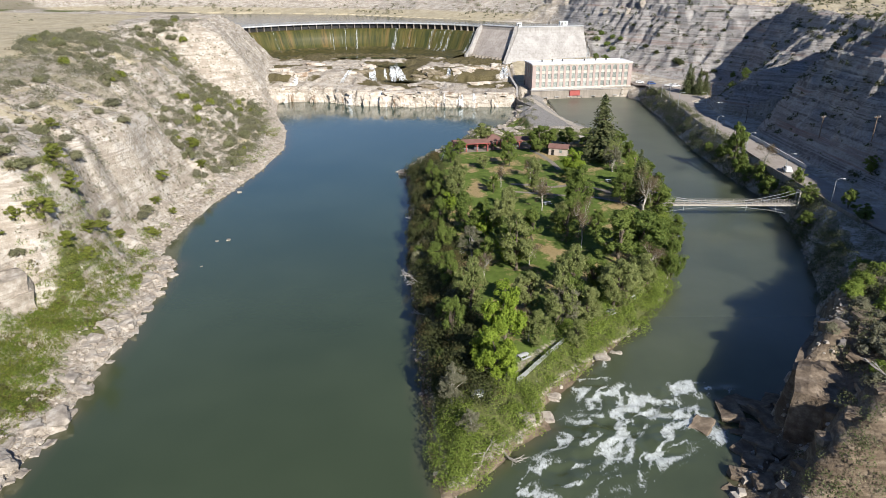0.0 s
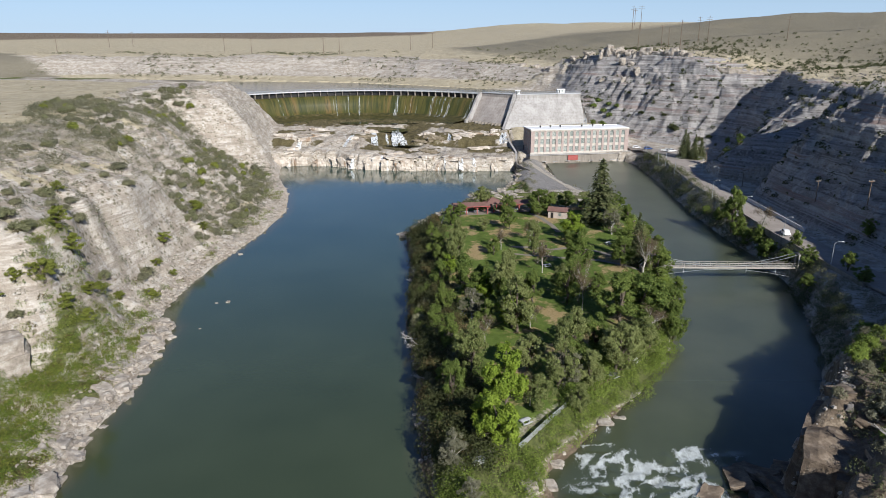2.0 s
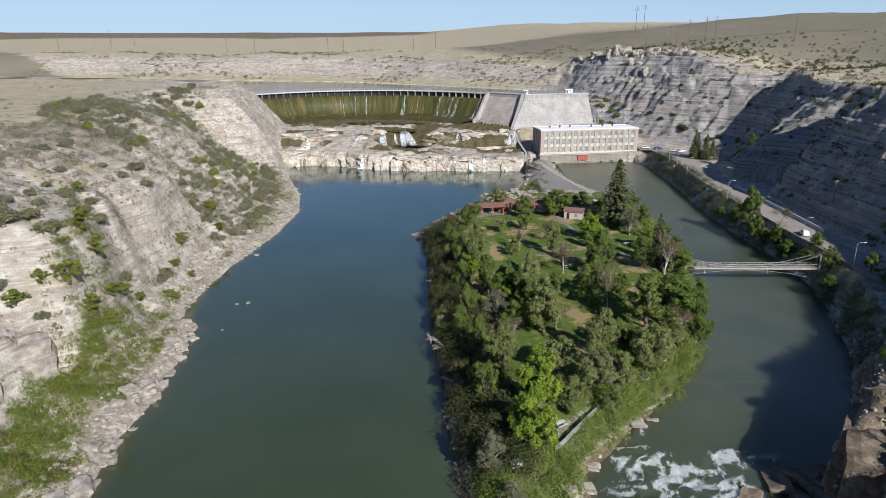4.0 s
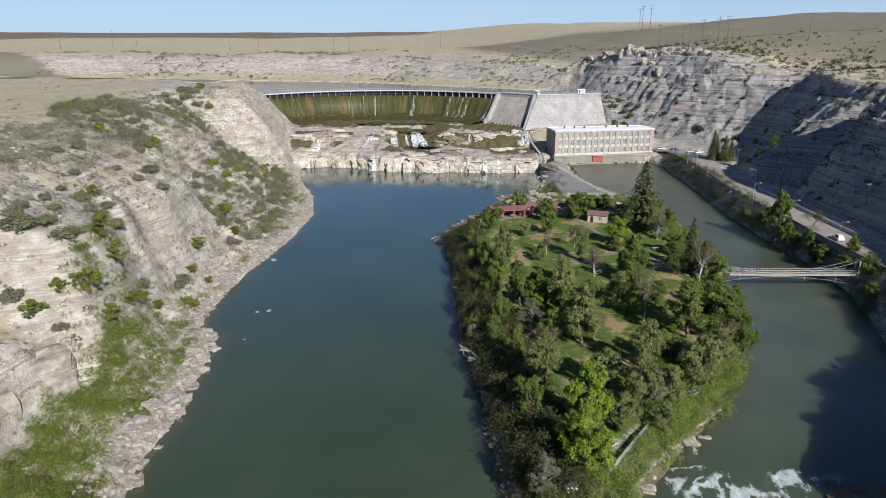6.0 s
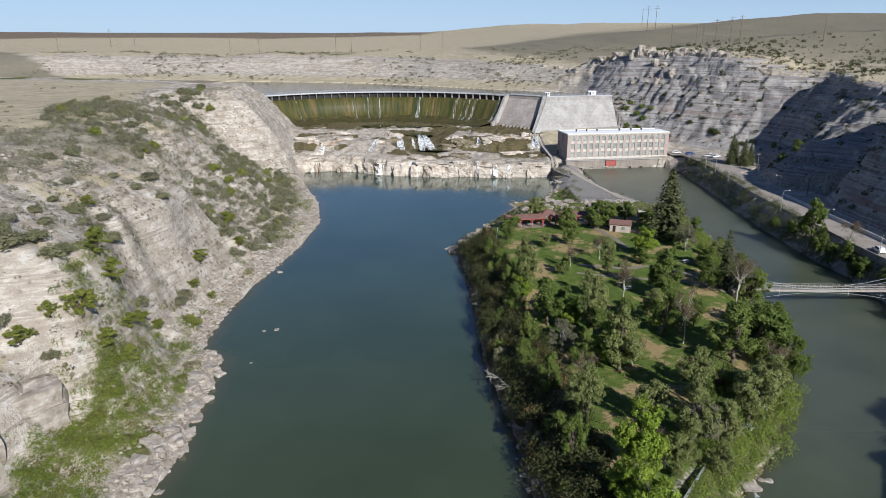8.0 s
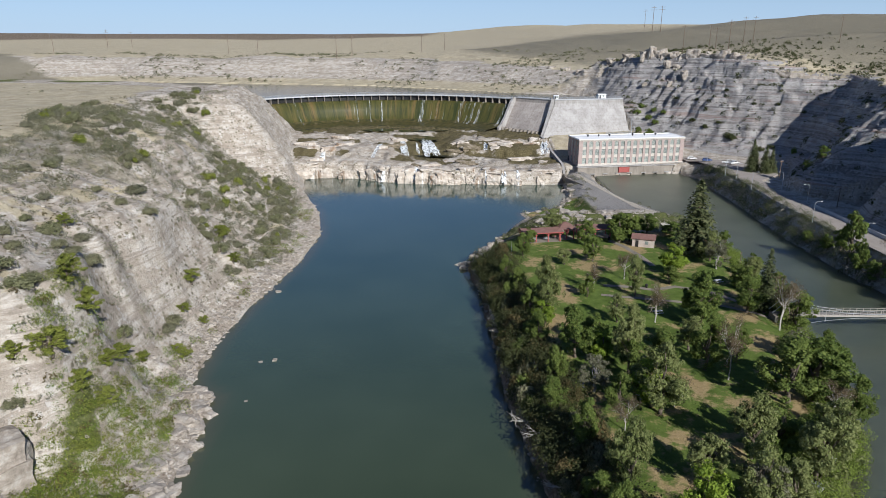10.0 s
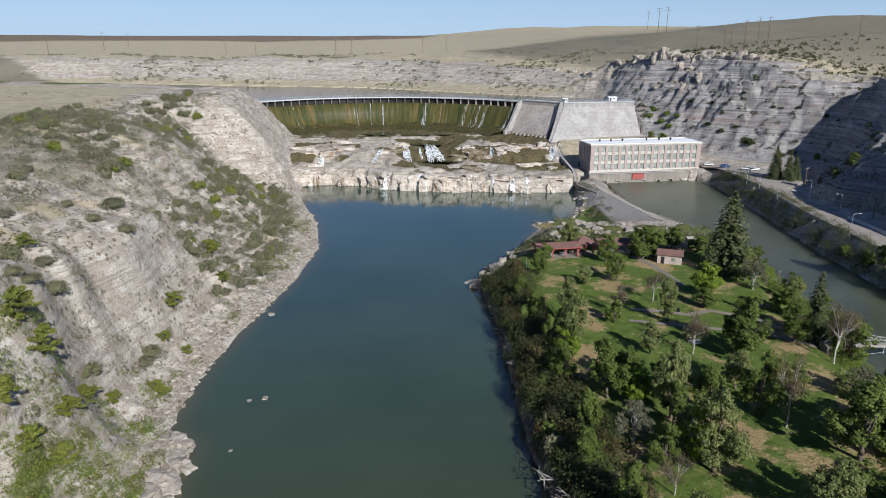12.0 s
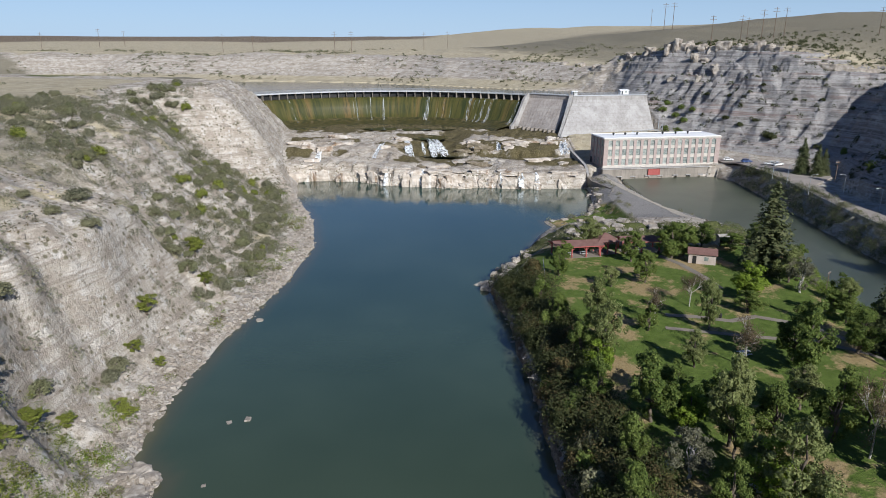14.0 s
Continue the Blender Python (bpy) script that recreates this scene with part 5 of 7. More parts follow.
plant(bright, [(42.1, 196.6, 9.0, 4.0), (3.3, 167.9, 5.7, 2.7), (11.9, 150.3, 7.2, 3.2), (16.4, 133.4, 8.6, 3.5), (11.9, 98.5, 13.0, 4.3), (9.7, 88.0, 10.3, 3.4), (7.7, 93.3, 7.4, 2.8)], 1, grow=(1.04, 1.14))
plant(olive, [(15.7, 232.5, 9.1, 4.0), (28.0, 183.2, 10.6, 2.5), (19.8, 168.6, 7.0, 2.2), (5.9, 181.8, 11.3, 3.2), (4.5, 170.7, 11.7, 3.2), (56.2, 207.9, 8.3, 3.3), (16.0, 145.6, 14.0, 3.2), (31.1, 155.1, 7.5, 2.8),
    (17.4, 130.9, 13.1, 4.2), (15.5, 136.7, 7.5, 2.6), (14.7, 205.5, 4.7, 2.3), (49.4, 152.1, 5.1, 2.0), (6.6, 111.1, 12.0, 3.3), (17.3, 111.8, 8.7, 3.4), (22.4, 107.0, 12.0, 3.5), (27.2, 118.3, 11.0, 3.6),
    (34.9, 113.9, 11.5, 4.2), (28.5, 108.0, 7.9, 3.2), (17.8, 99.9, 7.3, 2.7), (42.2, 122.8, 8.5, 3.7), (25.4, 101.5, 5.5, 2.2), (38.5, 118.0, 8.0, 3.4), (63, 196, 7.0, 2.6)], 2, grow=(1.04, 1.14))
plant(dark, [(4.2, 212.7, 7.0, 2.3), (24.2, 223.2, 7.9, 2.9), (23.2, 208.1, 7.8, 3.0), (35.4, 226.2, 9.1, 4.4), (39.0, 227.5, 8.5, 3.8), (39.2, 190.8, 5.1, 3.0), (16.2, 182.9, 5.5, 2.0), (37.6, 166.2, 12.8, 4.5),
    (38.1, 171.0, 8.2, 3.0), (55.4, 189.4, 5.8, 3.0), (56.9, 186.4, 6.3, 3.0), (51.3, 173.4, 9.1, 3.7), (7.2, 152.0, 11.1, 4.1), (12.0, 157.0, 7.0, 2.9), (17.1, 151.9, 8.3, 2.9), (31.1, 146.6, 11.7, 3.3),
    (39.4, 151.4, 6.5, 2.3), (22.7, 146.7, 8.8, 3.3), (10.5, 132.3, 7.1, 2.5), (7.6, 223.9, 5.2, 2.7), (15.5, 142.6, 8.5, 2.4), (53.1, 232.1, 5.1, 3.7), (47.0, 236.1, 6.4, 3.6),
    (40.5, 133.9, 13.0, 5.6), (46.0, 135.7, 12.7, 5.4), (51.1, 139.2, 9.4, 3.9), (52.7, 133.2, 9.8, 2.9), (59.6, 168.2, 9.7, 4.4), (32.3, 120.9, 8.1, 3.2), (-0.4, 134.7, 6.6, 2.8), (1.6, 110.0, 5.7, 2.5),
    (26.5, 112.8, 7.7, 2.8), (62, 178, 7.5, 3.0), (66, 190, 6.5, 2.8), (68, 206, 6.5, 2.8), (66, 222, 6.5, 3.0), (62, 236, 6.5, 3.0), (70, 250, 6.0, 3.4), (58.5, 150, 7.0, 3.0), (62, 160, 7.0, 2.8), (1, 172, 8, 2.3), (0.5, 158, 8.5, 2.3), (1.5, 142, 8, 2.2), (2.5, 122, 9, 2.5), (3, 103, 9, 2.4), (-0.5, 188, 7, 2.2), (-2, 200, 6.5, 2.1)], 3, grow=(1.04, 1.14))
plant(spruces, [(56.1, 175.4, 15.3, 3.0), (55, 216.2, 21.3, 6.6), (123, 329, 15, 3.2), (127, 325, 13, 3.0), (126, 333, 12, 2.8), (131, 327, 11, 2.8)], 5, (10, 2.3))
plant(bare, [(55.2, 165.6, 13.6, 3.7), (28.4, 168.5, 10.3, 3.1), (28.4, 194.3, 7.9, 2.9), (18.8, 187.3, 7.6, 2.3), (34.0, 142.6, 12.9, 3.0), (57.0, 213.3, 6.5, 2.8), (20.6, 133.2, 6.7, 2.6), (16.4, 101.1, 6.2, 2.5),
             (10, 126, 6, 2.6), (104.5, 203, 7.5, 3.6), (47, 131, 8, 3)], 6)
bank = [broadleaf("bank_tree", "dark green tree on the steep road bank", s, LEAF_DARK, MAT_BARK, 84, 70, 0.19, group="bank trees") for s in (35, 36)]
plant(bank, [(99.5, 214, 16.5, 4.6), (98.5, 208, 11, 3.6), (100, 219, 8, 3.4), (100.5, 196, 8, 3.2), (98.5, 202, 7, 3.0), (103.5, 180, 6, 2.8), (99, 176, 6, 3.0), (100, 226, 6, 2.8), (99.5, 236, 5, 2.4), (99, 190, 7, 3.2), (98.5, 186, 7, 3.2), (100.5, 168, 7, 3.0), (105, 158, 6, 3.2), (122, 178, 6, 2.6), (95, 158, 6, 3.0),
             (104, 150, 5, 3.0), (100, 408, 6, 3.4), (106, 402, 6, 3.4), (96, 415, 5, 3.0), (133, 302, 5, 2.4), (136, 297, 6, 2.6)], 7)
bluff_tree = [broadleaf("bluff_tree", "small green tree rooted on the clay bluff", s, LEAF_SHRUB, MAT_BARK, 60, 70, 0.19, 0.3, "bluff trees") for s in (37, 38)]
plant(bluff_tree, [(-80.7, 134.1, 5.5, 2.6), (-79.4, 136, 4.5, 3.0), (-79.1, 123.9, 5, 3.2), (-76.3, 125.2, 4, 2.2), (-80.8, 185, 3.6, 3.0), (-83, 121, 2.8, 1.8), (-76.4, 134.1, 3.2, 2.3), (-75.3, 175.9, 2.0, 1.4), (-76.1, 161.3, 2.0, 1.4),
                   (-85.6, 116.3, 3.0, 2.4), (-77.1, 206.9, 3, 2.4), (-95.5, 161.5, 3, 1.8), (-79.8, 175.7, 2.4, 1.8), (-73.5, 158.4, 2.2, 1.6), (-79.2, 151.5, 2.4, 1.8), (-79.5, 144.6, 3.0, 2.4), (-86, 226, 5, 2.6), (-74.5, 128, 3, 2.4)], 8, grow=(1.1, 1.2))


def bush(name, label, seed, leaf, group="bluff bushes", per=44):
    # unit bush: height 2.5, radius 2
    r = np.random.default_rng(seed)
    ob = base_of(name, pose(0, 0, -200), label, "bush", group)
    cen = ball(r, 30, 0.5) * np.array([1.5, 1.5, 1.2])
    cen[:, 2] = np.abs(cen[:, 2]) + 0.5
    o = ball(r, 30 * per, 0.3)
    co, quads = blades(r, np.repeat(cen, per, 0) + o * 0.55, o + np.repeat(cen, per, 0) * 0.5, 0.12 * (60 / per) ** 0.5)
    part("leaves", leafy_mesh("leaves", co, quads, leaf), None, ob)
    bm = bmesh.new()
    for p in cen[::5]:
        limb(bm, (0, 0, -0.2), tuple(p), 0.09, 0.03, r, 4, 2)
    part("stems", bm, MAT_BARK, ob)
    return ob


sage_bush = [bush("sage_bush", "rounded grey-green bush on the clay bluff", s, f) for s, f in ((71, LEAF_SAGE), (72, LEAF_JUNIPER), (79, LEAF_BELT))]
plant(sage_bush, [(-95, 193, 3, 2.8), (-93.3, 181, 2.2, 1.6), (-96, 157, 3, 2.4), (-91.6, 159.5, 2.2, 1.7), (-87.8, 183, 2.2, 2.0), (-76, 214, 2.4, 1.8), (-83, 230, 2.6, 2.0), (-97, 273, 3, 2.2), (-99, 238, 2.6, 2.0),
                  (-146, 242, 2.6, 2.2), (-155, 298, 2.6, 2.2), (-112, 188, 2.2, 1.8), (-140, 228, 2.4, 2.0), (-88.5, 155.8, 3.0, 2.5), (-94, 236, 2.6, 2.0), (-114, 182, 2.2, 1.8), (-91.8, 126.4, 3.4, 3.2), (-89.7, 131.7, 2.6, 2.4), (-79.7, 165.9, 2.2, 2.1),
                  (-88.1, 149.6, 2.0, 1.9), (-85.1, 128.8, 2.4, 2.6), (-89.7, 117.5, 2.8, 2.5), (-82.2, 117.9, 2, 1.6), (-82.4, 151.7, 2.2, 2.2), (-78.1, 204.1, 2.4, 2.1), (-89.6, 148.2, 2, 1.6), (-80.3, 205.8, 3, 2.8), (-76.2, 205.5, 2, 1.8), (-80, 169.8, 2.4, 2.3),
                  (-84.8, 131.8, 2.2, 1.9), (-104, 170, 1.8, 1.5), (-99, 148, 2.0, 1.5), (-108, 203, 2.2, 1.8), (-120, 205, 2.0, 1.7), (-101, 186, 1.8, 1.4), (-94, 129, 2.4, 2.0), (-97, 136, 2.0, 1.7), (-93, 141, 1.8, 1.5), (-101, 158, 1.8, 1.4)], 10, (2.5, 2.0), (1.1, 1.15))


hill_bush = [bush("juniper_bush", "dark rounded juniper on the shale slope", s, LEAF_THICKET, "hill junipers") for s in (73, 74)]
plant(hill_bush, [(127.5, 398.6, 3, 2.2), (135.6, 387, 4, 3.0), (136.5, 384, 4.5, 3.4), (146, 370, 3.5, 2.6), (122.7, 405, 2.6, 2.0), (134, 396.4, 2.4, 1.8), (151.6, 370, 2.4, 2.0), (168.6, 375, 2.2, 1.8), (160, 386, 2.2, 1.8),
                  (150, 392, 2.0, 1.6), (128, 415, 2.2, 1.8), (120, 425, 2.2, 1.8), (140, 405, 2.0, 1.6)], 11, (2.5, 2.0))
slope_bush = [bush("green_bush", "bright green bush behind the power house", s, LEAF_DARK, "slope bushes") for s in (75, 76)]
plant(slope_bush, [(103.7, 438, 3.5, 2.6), (105.3, 428.3, 3.5, 2.8), (109, 430.6, 3.2, 2.6), (100, 434, 3.5, 2.8), (112, 422, 3.0, 2.4), (107, 420, 3.2, 2.6), (156, 356, 4.5, 1.8)], 12, (2.5, 2.0))
cliff_bush = [bush("cliff_bush", "leafy bush growing on the cliff top", s, f, "cliff-top bushes") for s, f in ((77, LEAF_BANK), (78, LEAF_SAGE))]
plant(cliff_bush, [(72.4, 101.5, 3.2, 2.6), (66, 84.5, 3.4, 2.8), (74.5, 103.5, 2.6, 2.2), (69, 87.5, 3.0, 2.4), (77, 105, 2.8, 2.4), (62, 76.5, 2.6, 2.0), (79, 109, 2.8, 2.4), (71, 92, 2.6, 2.2), (64, 79, 2.2, 2.0), (67, 82, 2.6, 2.4), (70, 84, 3.0, 2.6), (73, 88, 3.2, 2.6), (75, 95, 3.4, 2.8), (72, 97, 2.8, 2.4), (78, 98, 3.6, 3.0), (80, 104, 3.6, 3.0), (83, 110, 3.8, 3.0), (84, 116, 3.8, 3.2), (87, 121, 3.6, 3.0), (66, 74, 2.4, 2.2), (69, 78, 2.6, 2.2), (63, 90, 2.0, 1.6)], 13, (2.5, 2.0))


def scatter(name, label, category, mask, box_xy, tries, size, leaves, leaf, material, seed, squash=0.75, lift=0.25):
    """A great many shrubs as one body of leaves; mask gives each place's chance of a shrub."""
    rng = np.random.default_rng(seed)
    x0, y0, x1, y1 = box_xy
    x, y = rng.uniform(x0, x1, tries), rng.uniform(y0, y1, tries)
    keep = rng.uniform(0, 1, tries) < mask(x, y)
    x, y = x[keep], y[keep]
    z = ground_height(x, y)
    n = len(x)
    r = size[0] + (size[1] - size[0]) * rng.uniform(0, 1, n) ** 1.4
    per = np.maximum(16, (1.6 * leaves * (r / size[1]) ** 1.5).astype(int))
    idx = np.repeat(np.arange(n), per)
    o = ball(rng, len(idx), 0.62)
    lob = 1 + 0.18 * np.sin(o[:, 0] * 5 + idx) * np.cos(o[:, 1] * 4 + 2 * idx)
    o[:, 2] = np.abs(o[:, 2]) * squash + rng.uniform(-0.1, 0.1, len(idx))
    tall = rng.uniform(0.75, 1.35, n)[idx]
    p = np.stack([x[idx] + o[:, 0] * r[idx] * lob, y[idx] + o[:, 1] * r[idx] * lob, z[idx] + o[:, 2] * r[idx] * lob * tall + lift * r[idx] * 0.2], 1)
    co, quads = blades(rng, p, o, 0.82 * leaf * (0.7 + 0.3 * r[idx] / size[1]))
    ob = quad_mesh(name, co, quads, material, smooth=False)
    return tagged(ob, label, category, kind="stuff")


BELT_RIM = [(-153, 257), (-156, 280), (-142, 287), (-122, 266), (-104, 221), (-113, 212), (-126, 222), (-132, 221)]
BELT_SHOULDER = [(-147, 330), (-143, 361), (-132, 372), (-122, 335), (-111, 263), (-132, 297)]
BELT_SLOPE = [(-101, 209), (-91, 205), (-73, 210), (-67, 238), (-88, 336), (-115, 328), (-99, 238)]


def m_bluff(dense):
    def f(x, y):
        d = depth_in(LEFT_LAND, x, y)
        n = fbm(x, y, 22, 3, 201)
        belt = np.maximum(ease(-6, 3, depth_in(BELT_RIM, x, y) + 4 * n), ease(-6, 3, depth_in(BELT_SHOULDER, x, y) + 4 * n))
        slope = ease(-4, 3, depth_in(BELT_SLOPE, x, y) + 4 * n) * ease(-0.7, -0.1, fbm(x, y, 6, 2, 213))
        sparse = ease(5, 9, d) * (1 - ease(60, 78, d)) * (0.12 + 0.30 * ease(-0.1, 0.3, n)) * (1 - ease(335, 350, y))
        return np.clip(np.maximum(np.maximum(slope * 0.9, belt * 0.8), sparse), 0, 1) * dense
    return f


def m_terrace(x, y):
    d = depth_in(LEFT_LAND, x, y)
    return ease(6, 9, d + 3 * fbm(x, y, 7, 2, 203)) * (1 - ease(16, 22, d + 4 * fbm(x, y, 8, 2, 214))) * (1 - ease(126, 142, y + 6 * fbm(x, y, 8, 2, 215))) + (0.10 + 0.25 * (y < 150)) * ease(2, 4, d) * (1 - ease(10, 14, d)) * (y < 330) * ease(0.05, 0.3, fbm(x, y, 12, 2, 204))


def m_isl_left(x, y):
    d = depth_in(ISLAND, x, y)
    return (x < np.interp(y, [60, 100, 230, 260], [8, 12, 14, 20])) * ease(0.5, 1.6, d) * ease(80, 92, y) * (1 - ease(9.5, 11.5, d + 2 * fbm(x, y, 9, 2, 205))) * (1 - ease(212, 226, y)) * ease(-0.7, -0.3, fbm(x, y, 10, 3, 207))


def m_isl_right(x, y):
    d = depth_in(ISLAND, x, y)
    return (x > np.interp(y, [60, 80, 90, 100, 200], [-8, -4, 12, 22, 40])) * ease(0.0, 0.6, d) * (1 - ease(7.5, 9.5, d + 2 * fbm(x, y, 9, 2, 206))) * ease(64, 70, y) * (1 - ease(215, 240, y) * 0.5) * (y < 262)


def m_north(x, y):
    d = depth_in(ISLAND, x, y)
    return ease(2, 4, d) * ease(234, 240, y) * (1 - ease(258, 266, y)) * 0.6 + ease(0.5, 1.5, d) * (1 - ease(2, 3.5, d)) * (x > 46) * ease(262, 270, y) * 0.7 + ease(0.5, 2, d) * (x < 44 + 0.1 * (y - 300)) * ease(270, 280, y) * (0.25 + 0.5 * (1 - ease(3, 6, d)))


def m_road_bank(x, y):
    d = depth_in(RIGHT_LAND, x, y)
    return ease(0.6, 1.6, d) * (1 - ease(6.5 + 1.8 * ease(205, 230, y), 8.0 + 1.8 * ease(205, 230, y), d)) * ease(112, 124, y) * (1 - ease(348, 356, y)) * ease(-0.8, -0.2, fbm(x, y, 8, 3, 208)) + ease(4, 7, d) * (1 - ease(20, 32, d)) * (1 - ease(112, 130, y)) * 0.3


def m_hill(x, y):
    e = depth_in(HILL, x, y)
    return ease(0, 3, e) * (1 - ease(70, 200, e)) * (0.25 + 0.75 * ease(0.0, 0.3, fbm(x, y, 20, 3, 209)))


def m_far(x, y):
    d = -depth_in(LAKE, x, y)
    return ease(6, 14, d) * (1 - ease(150, 240, d)) * ease(0.0, 0.35, fbm(x, y, 45, 3, 211)) * (y > 500)


def m_tufts(x, y):
    d = depth_in(LEFT_LAND, x, y)
    return ease(4, 8, d) * (1 - ease(70, 90, d)) * (0.2 + 0.8 * ease(-0.2, 0.3, fbm(x, y, 11, 3, 212))) * (1 - 0.8 * ease(335, 350, y))


def m_plateau(x, y):
    d = depth_in(LEFT_LAND, x, y)
    return ease(74, 84, d) * 0.5


scatter("sage_shrubs", "grey-green sagebrush covering the clay bluff", "shrubs", m_bluff(1.0), (-165, 120, -62, 350), 10500, (0.45, 1.7), 62, 0.20, LEAF_SAGE, 301, 0.95)
scatter("juniper_shrubs", "dark green junipers scattered over the bluff", "shrubs", m_bluff(0.5), (-165, 120, -62, 372), 6500, (0.5, 1.8), 130, 0.16, LEAF_JUNIPER, 302, 1.1)
belt_bush = [bush("belt_bush", "tall rounded bush in the shrub belt on the bluff", s, f, "belt bushes", 38) for s, f in ((81, LEAF_JUNIPER), (82, LEAF_BELT), (83, LEAF_JUNIPER), (84, LEAF_SAGE), (85, LEAF_BELT), (86, LEAF_SHRUB))]
rows, pick = [], random.Random(91)
while len(rows) < 210:
    belt = (BELT_RIM, BELT_SLOPE, BELT_SLOPE, BELT_SHOULDER, BELT_SLOPE)[len(rows) % 5]
    x, y = pick.uniform(-156, -67), pick.uniform(205, 372)
    if float(depth_in(belt, np.array([x]), np.array([y]))[0]) > 1:
        r = 1.1 + 1.7 * pick.random() ** 1.5
        rows.append((x, y, 1.25 * r + pick.uniform(0.0, 1.0), r))
plant(belt_bush, rows, 14, (2.5, 2.0))
scatter("bluff_tufts", "dry grass tufts over the clay bluff", "grass", m_tufts, (-160, 60, -58, 440), 12000, (0.15, 0.5), 8, 0.14, LEAF_TAN, 312)
scatter("terrace_shrubs", "dense olive-green shrubs on the river terrace", "shrubs", m_terrace, (-92, 66, -55, 335), 7000, (0.6, 2.0), 150, 0.14, LEAF_SHRUB, 303, 0.9)
scatter("terrace_willows", "yellow-green willow shrubs on the river terrace", "shrubs", m_terrace, (-92, 66, -55, 335), 6000, (0.5, 1.5), 90, 0.15, LEAF_BANK, 314, 1.0)
scatter("terrace_brush", "rusty dry brush among the terrace shrubs", "shrubs", m_terrace, (-92, 66, -55, 335), 1300, (0.5, 1.3), 60, 0.19, LEAF_TAN, 315, 1.0)
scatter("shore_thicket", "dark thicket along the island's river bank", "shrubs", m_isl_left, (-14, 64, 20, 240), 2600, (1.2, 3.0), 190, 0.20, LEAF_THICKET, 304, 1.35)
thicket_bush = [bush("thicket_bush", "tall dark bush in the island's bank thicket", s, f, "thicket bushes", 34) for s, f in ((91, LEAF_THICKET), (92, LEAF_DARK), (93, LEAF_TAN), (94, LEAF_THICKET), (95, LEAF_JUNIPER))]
rows, pick = [], random.Random(92)
while len(rows) < 120:
    x, y = pick.uniform(-9, 12), pick.uniform(88, 216)
    if pick.random() < float(m_isl_left(np.array([x]), np.array([y]))[0]):
        r = pick.uniform(1.0, 2.5)
        rows.append((x, y, 1.2 * r + pick.uniform(0.5, 2.4), r))
plant(thicket_bush, rows, 15, (2.5, 2.0))
scatter("shore_scrub", "rusty scrub among the island's bank thicket", "shrubs", m_isl_left, (-14, 64, 20, 240), 700, (1.0, 2.6), 150, 0.19, LEAF_TAN, 305, 1.45)
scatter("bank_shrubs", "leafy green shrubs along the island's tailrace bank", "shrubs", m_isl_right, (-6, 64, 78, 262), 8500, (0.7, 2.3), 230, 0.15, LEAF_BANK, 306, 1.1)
scatter("causeway_shrubs", "low shrubs between island and causeway", "shrubs", m_north, (-8, 230, 80, 352), 1500, (0.4, 1.6), 120, 0.17, LEAF_JUNIPER, 307, 1.0)
scatter("roadside_shrubs", "dark shrubs on the steep road bank", "shrubs", m_road_bank, (38, 60, 112, 356), 6500, (0.6, 1.9), 130, 0.15, LEAF_JUNIPER, 308, 0.95)
scatter("bank_thicket", "green thicket on the steep road bank", "shrubs", m_road_bank, (38, 60, 112, 356), 6500, (0.7, 2.7), 190, 0.18, LEAF_ROADSIDE, 313, 1.1)
scatter("corner_shrubs", "grey-green shrubs where the road leaves the cliff", "shrubs", lambda x, y: 0.45 * (depth_in(RIGHT_LAND, x, y) > 4) * ((y < 116) | (x < 102) | (x > 115)), (66, 70, 135, 160), 2200, (0.5, 2.2), 190, 0.14, LEAF_JUNIPER, 316, 1.1)
scatter("hill_shrubs", "small dark shrubs dotted over the shale slope", "shrubs", m_hill, (90, 80, 330, 560), 12000, (0.35, 1.6), 40, 0.38, LEAF_THICKET, 309, 1.1)
scatter("upland_shrubs", "small dark shrubs dotted over the dry hills", "shrubs", lambda x, y: ease(2, 10, depth_in(UPLAND, x, y)) * (1 - ease(60, 260, depth_in(UPLAND, x, y))) * (0.15 + 0.85 * ease(-0.1, 0.3, fbm(x, y, 30, 3, 216))), (100, 300, 460, 700), 1000, (0.4, 1.3), 34, 0.36, LEAF_JUNIPER, 317)
scatter("far_shrubs", "dark shrubs on the far lake bluffs", "shrubs", m_far, (-700, 480, 160, 900), 9000, (0.7, 2.6), 20, 0.6, LEAF_JUNIPER, 310)
scatter("prairie_shrubs", "lone dark shrubs on the dry prairie", "shrubs", m_plateau, (-420, 180, -130, 470), 110, (0.5, 1.6), 60, 0.25, LEAF_JUNIPER, 311)

# ---- rock: ledges of the falls, shore boulders, rim hoodoos
def rock_mesh(name, seed, material, sx=1.0, sy=1.0, sz=1.0, cuts=3, rough=0.22, square=0.55):
    """A broken block about one metre across, its base near z = 0."""
    rng = np.random.default_rng(seed)
    bm = bmesh.new()
    bmesh.ops.create_cube(bm, size=1.0)
    bmesh.ops.subdivide_edges(bm, edges=bm.edges[:], cuts=cuts, use_grid_fill=True)
    off = Vector(rng.uniform(-50, 50, 3))
    for v in bm.verts:
        p = v.co.copy()
        q = p.normalized() * 0.62
        p = p.lerp(q, 1 - square)
        w = noise.noise(p * 1.7 + off) * rough * 1.6 + noise.noise(p * 4.5 + off) * rough * 0.5
        p += p.normalized() * w
        v.co = Vector((p.x * sx, p.y * sy, (p.z + 0.42) * sz))
    return mesh_of(bm, name, material)


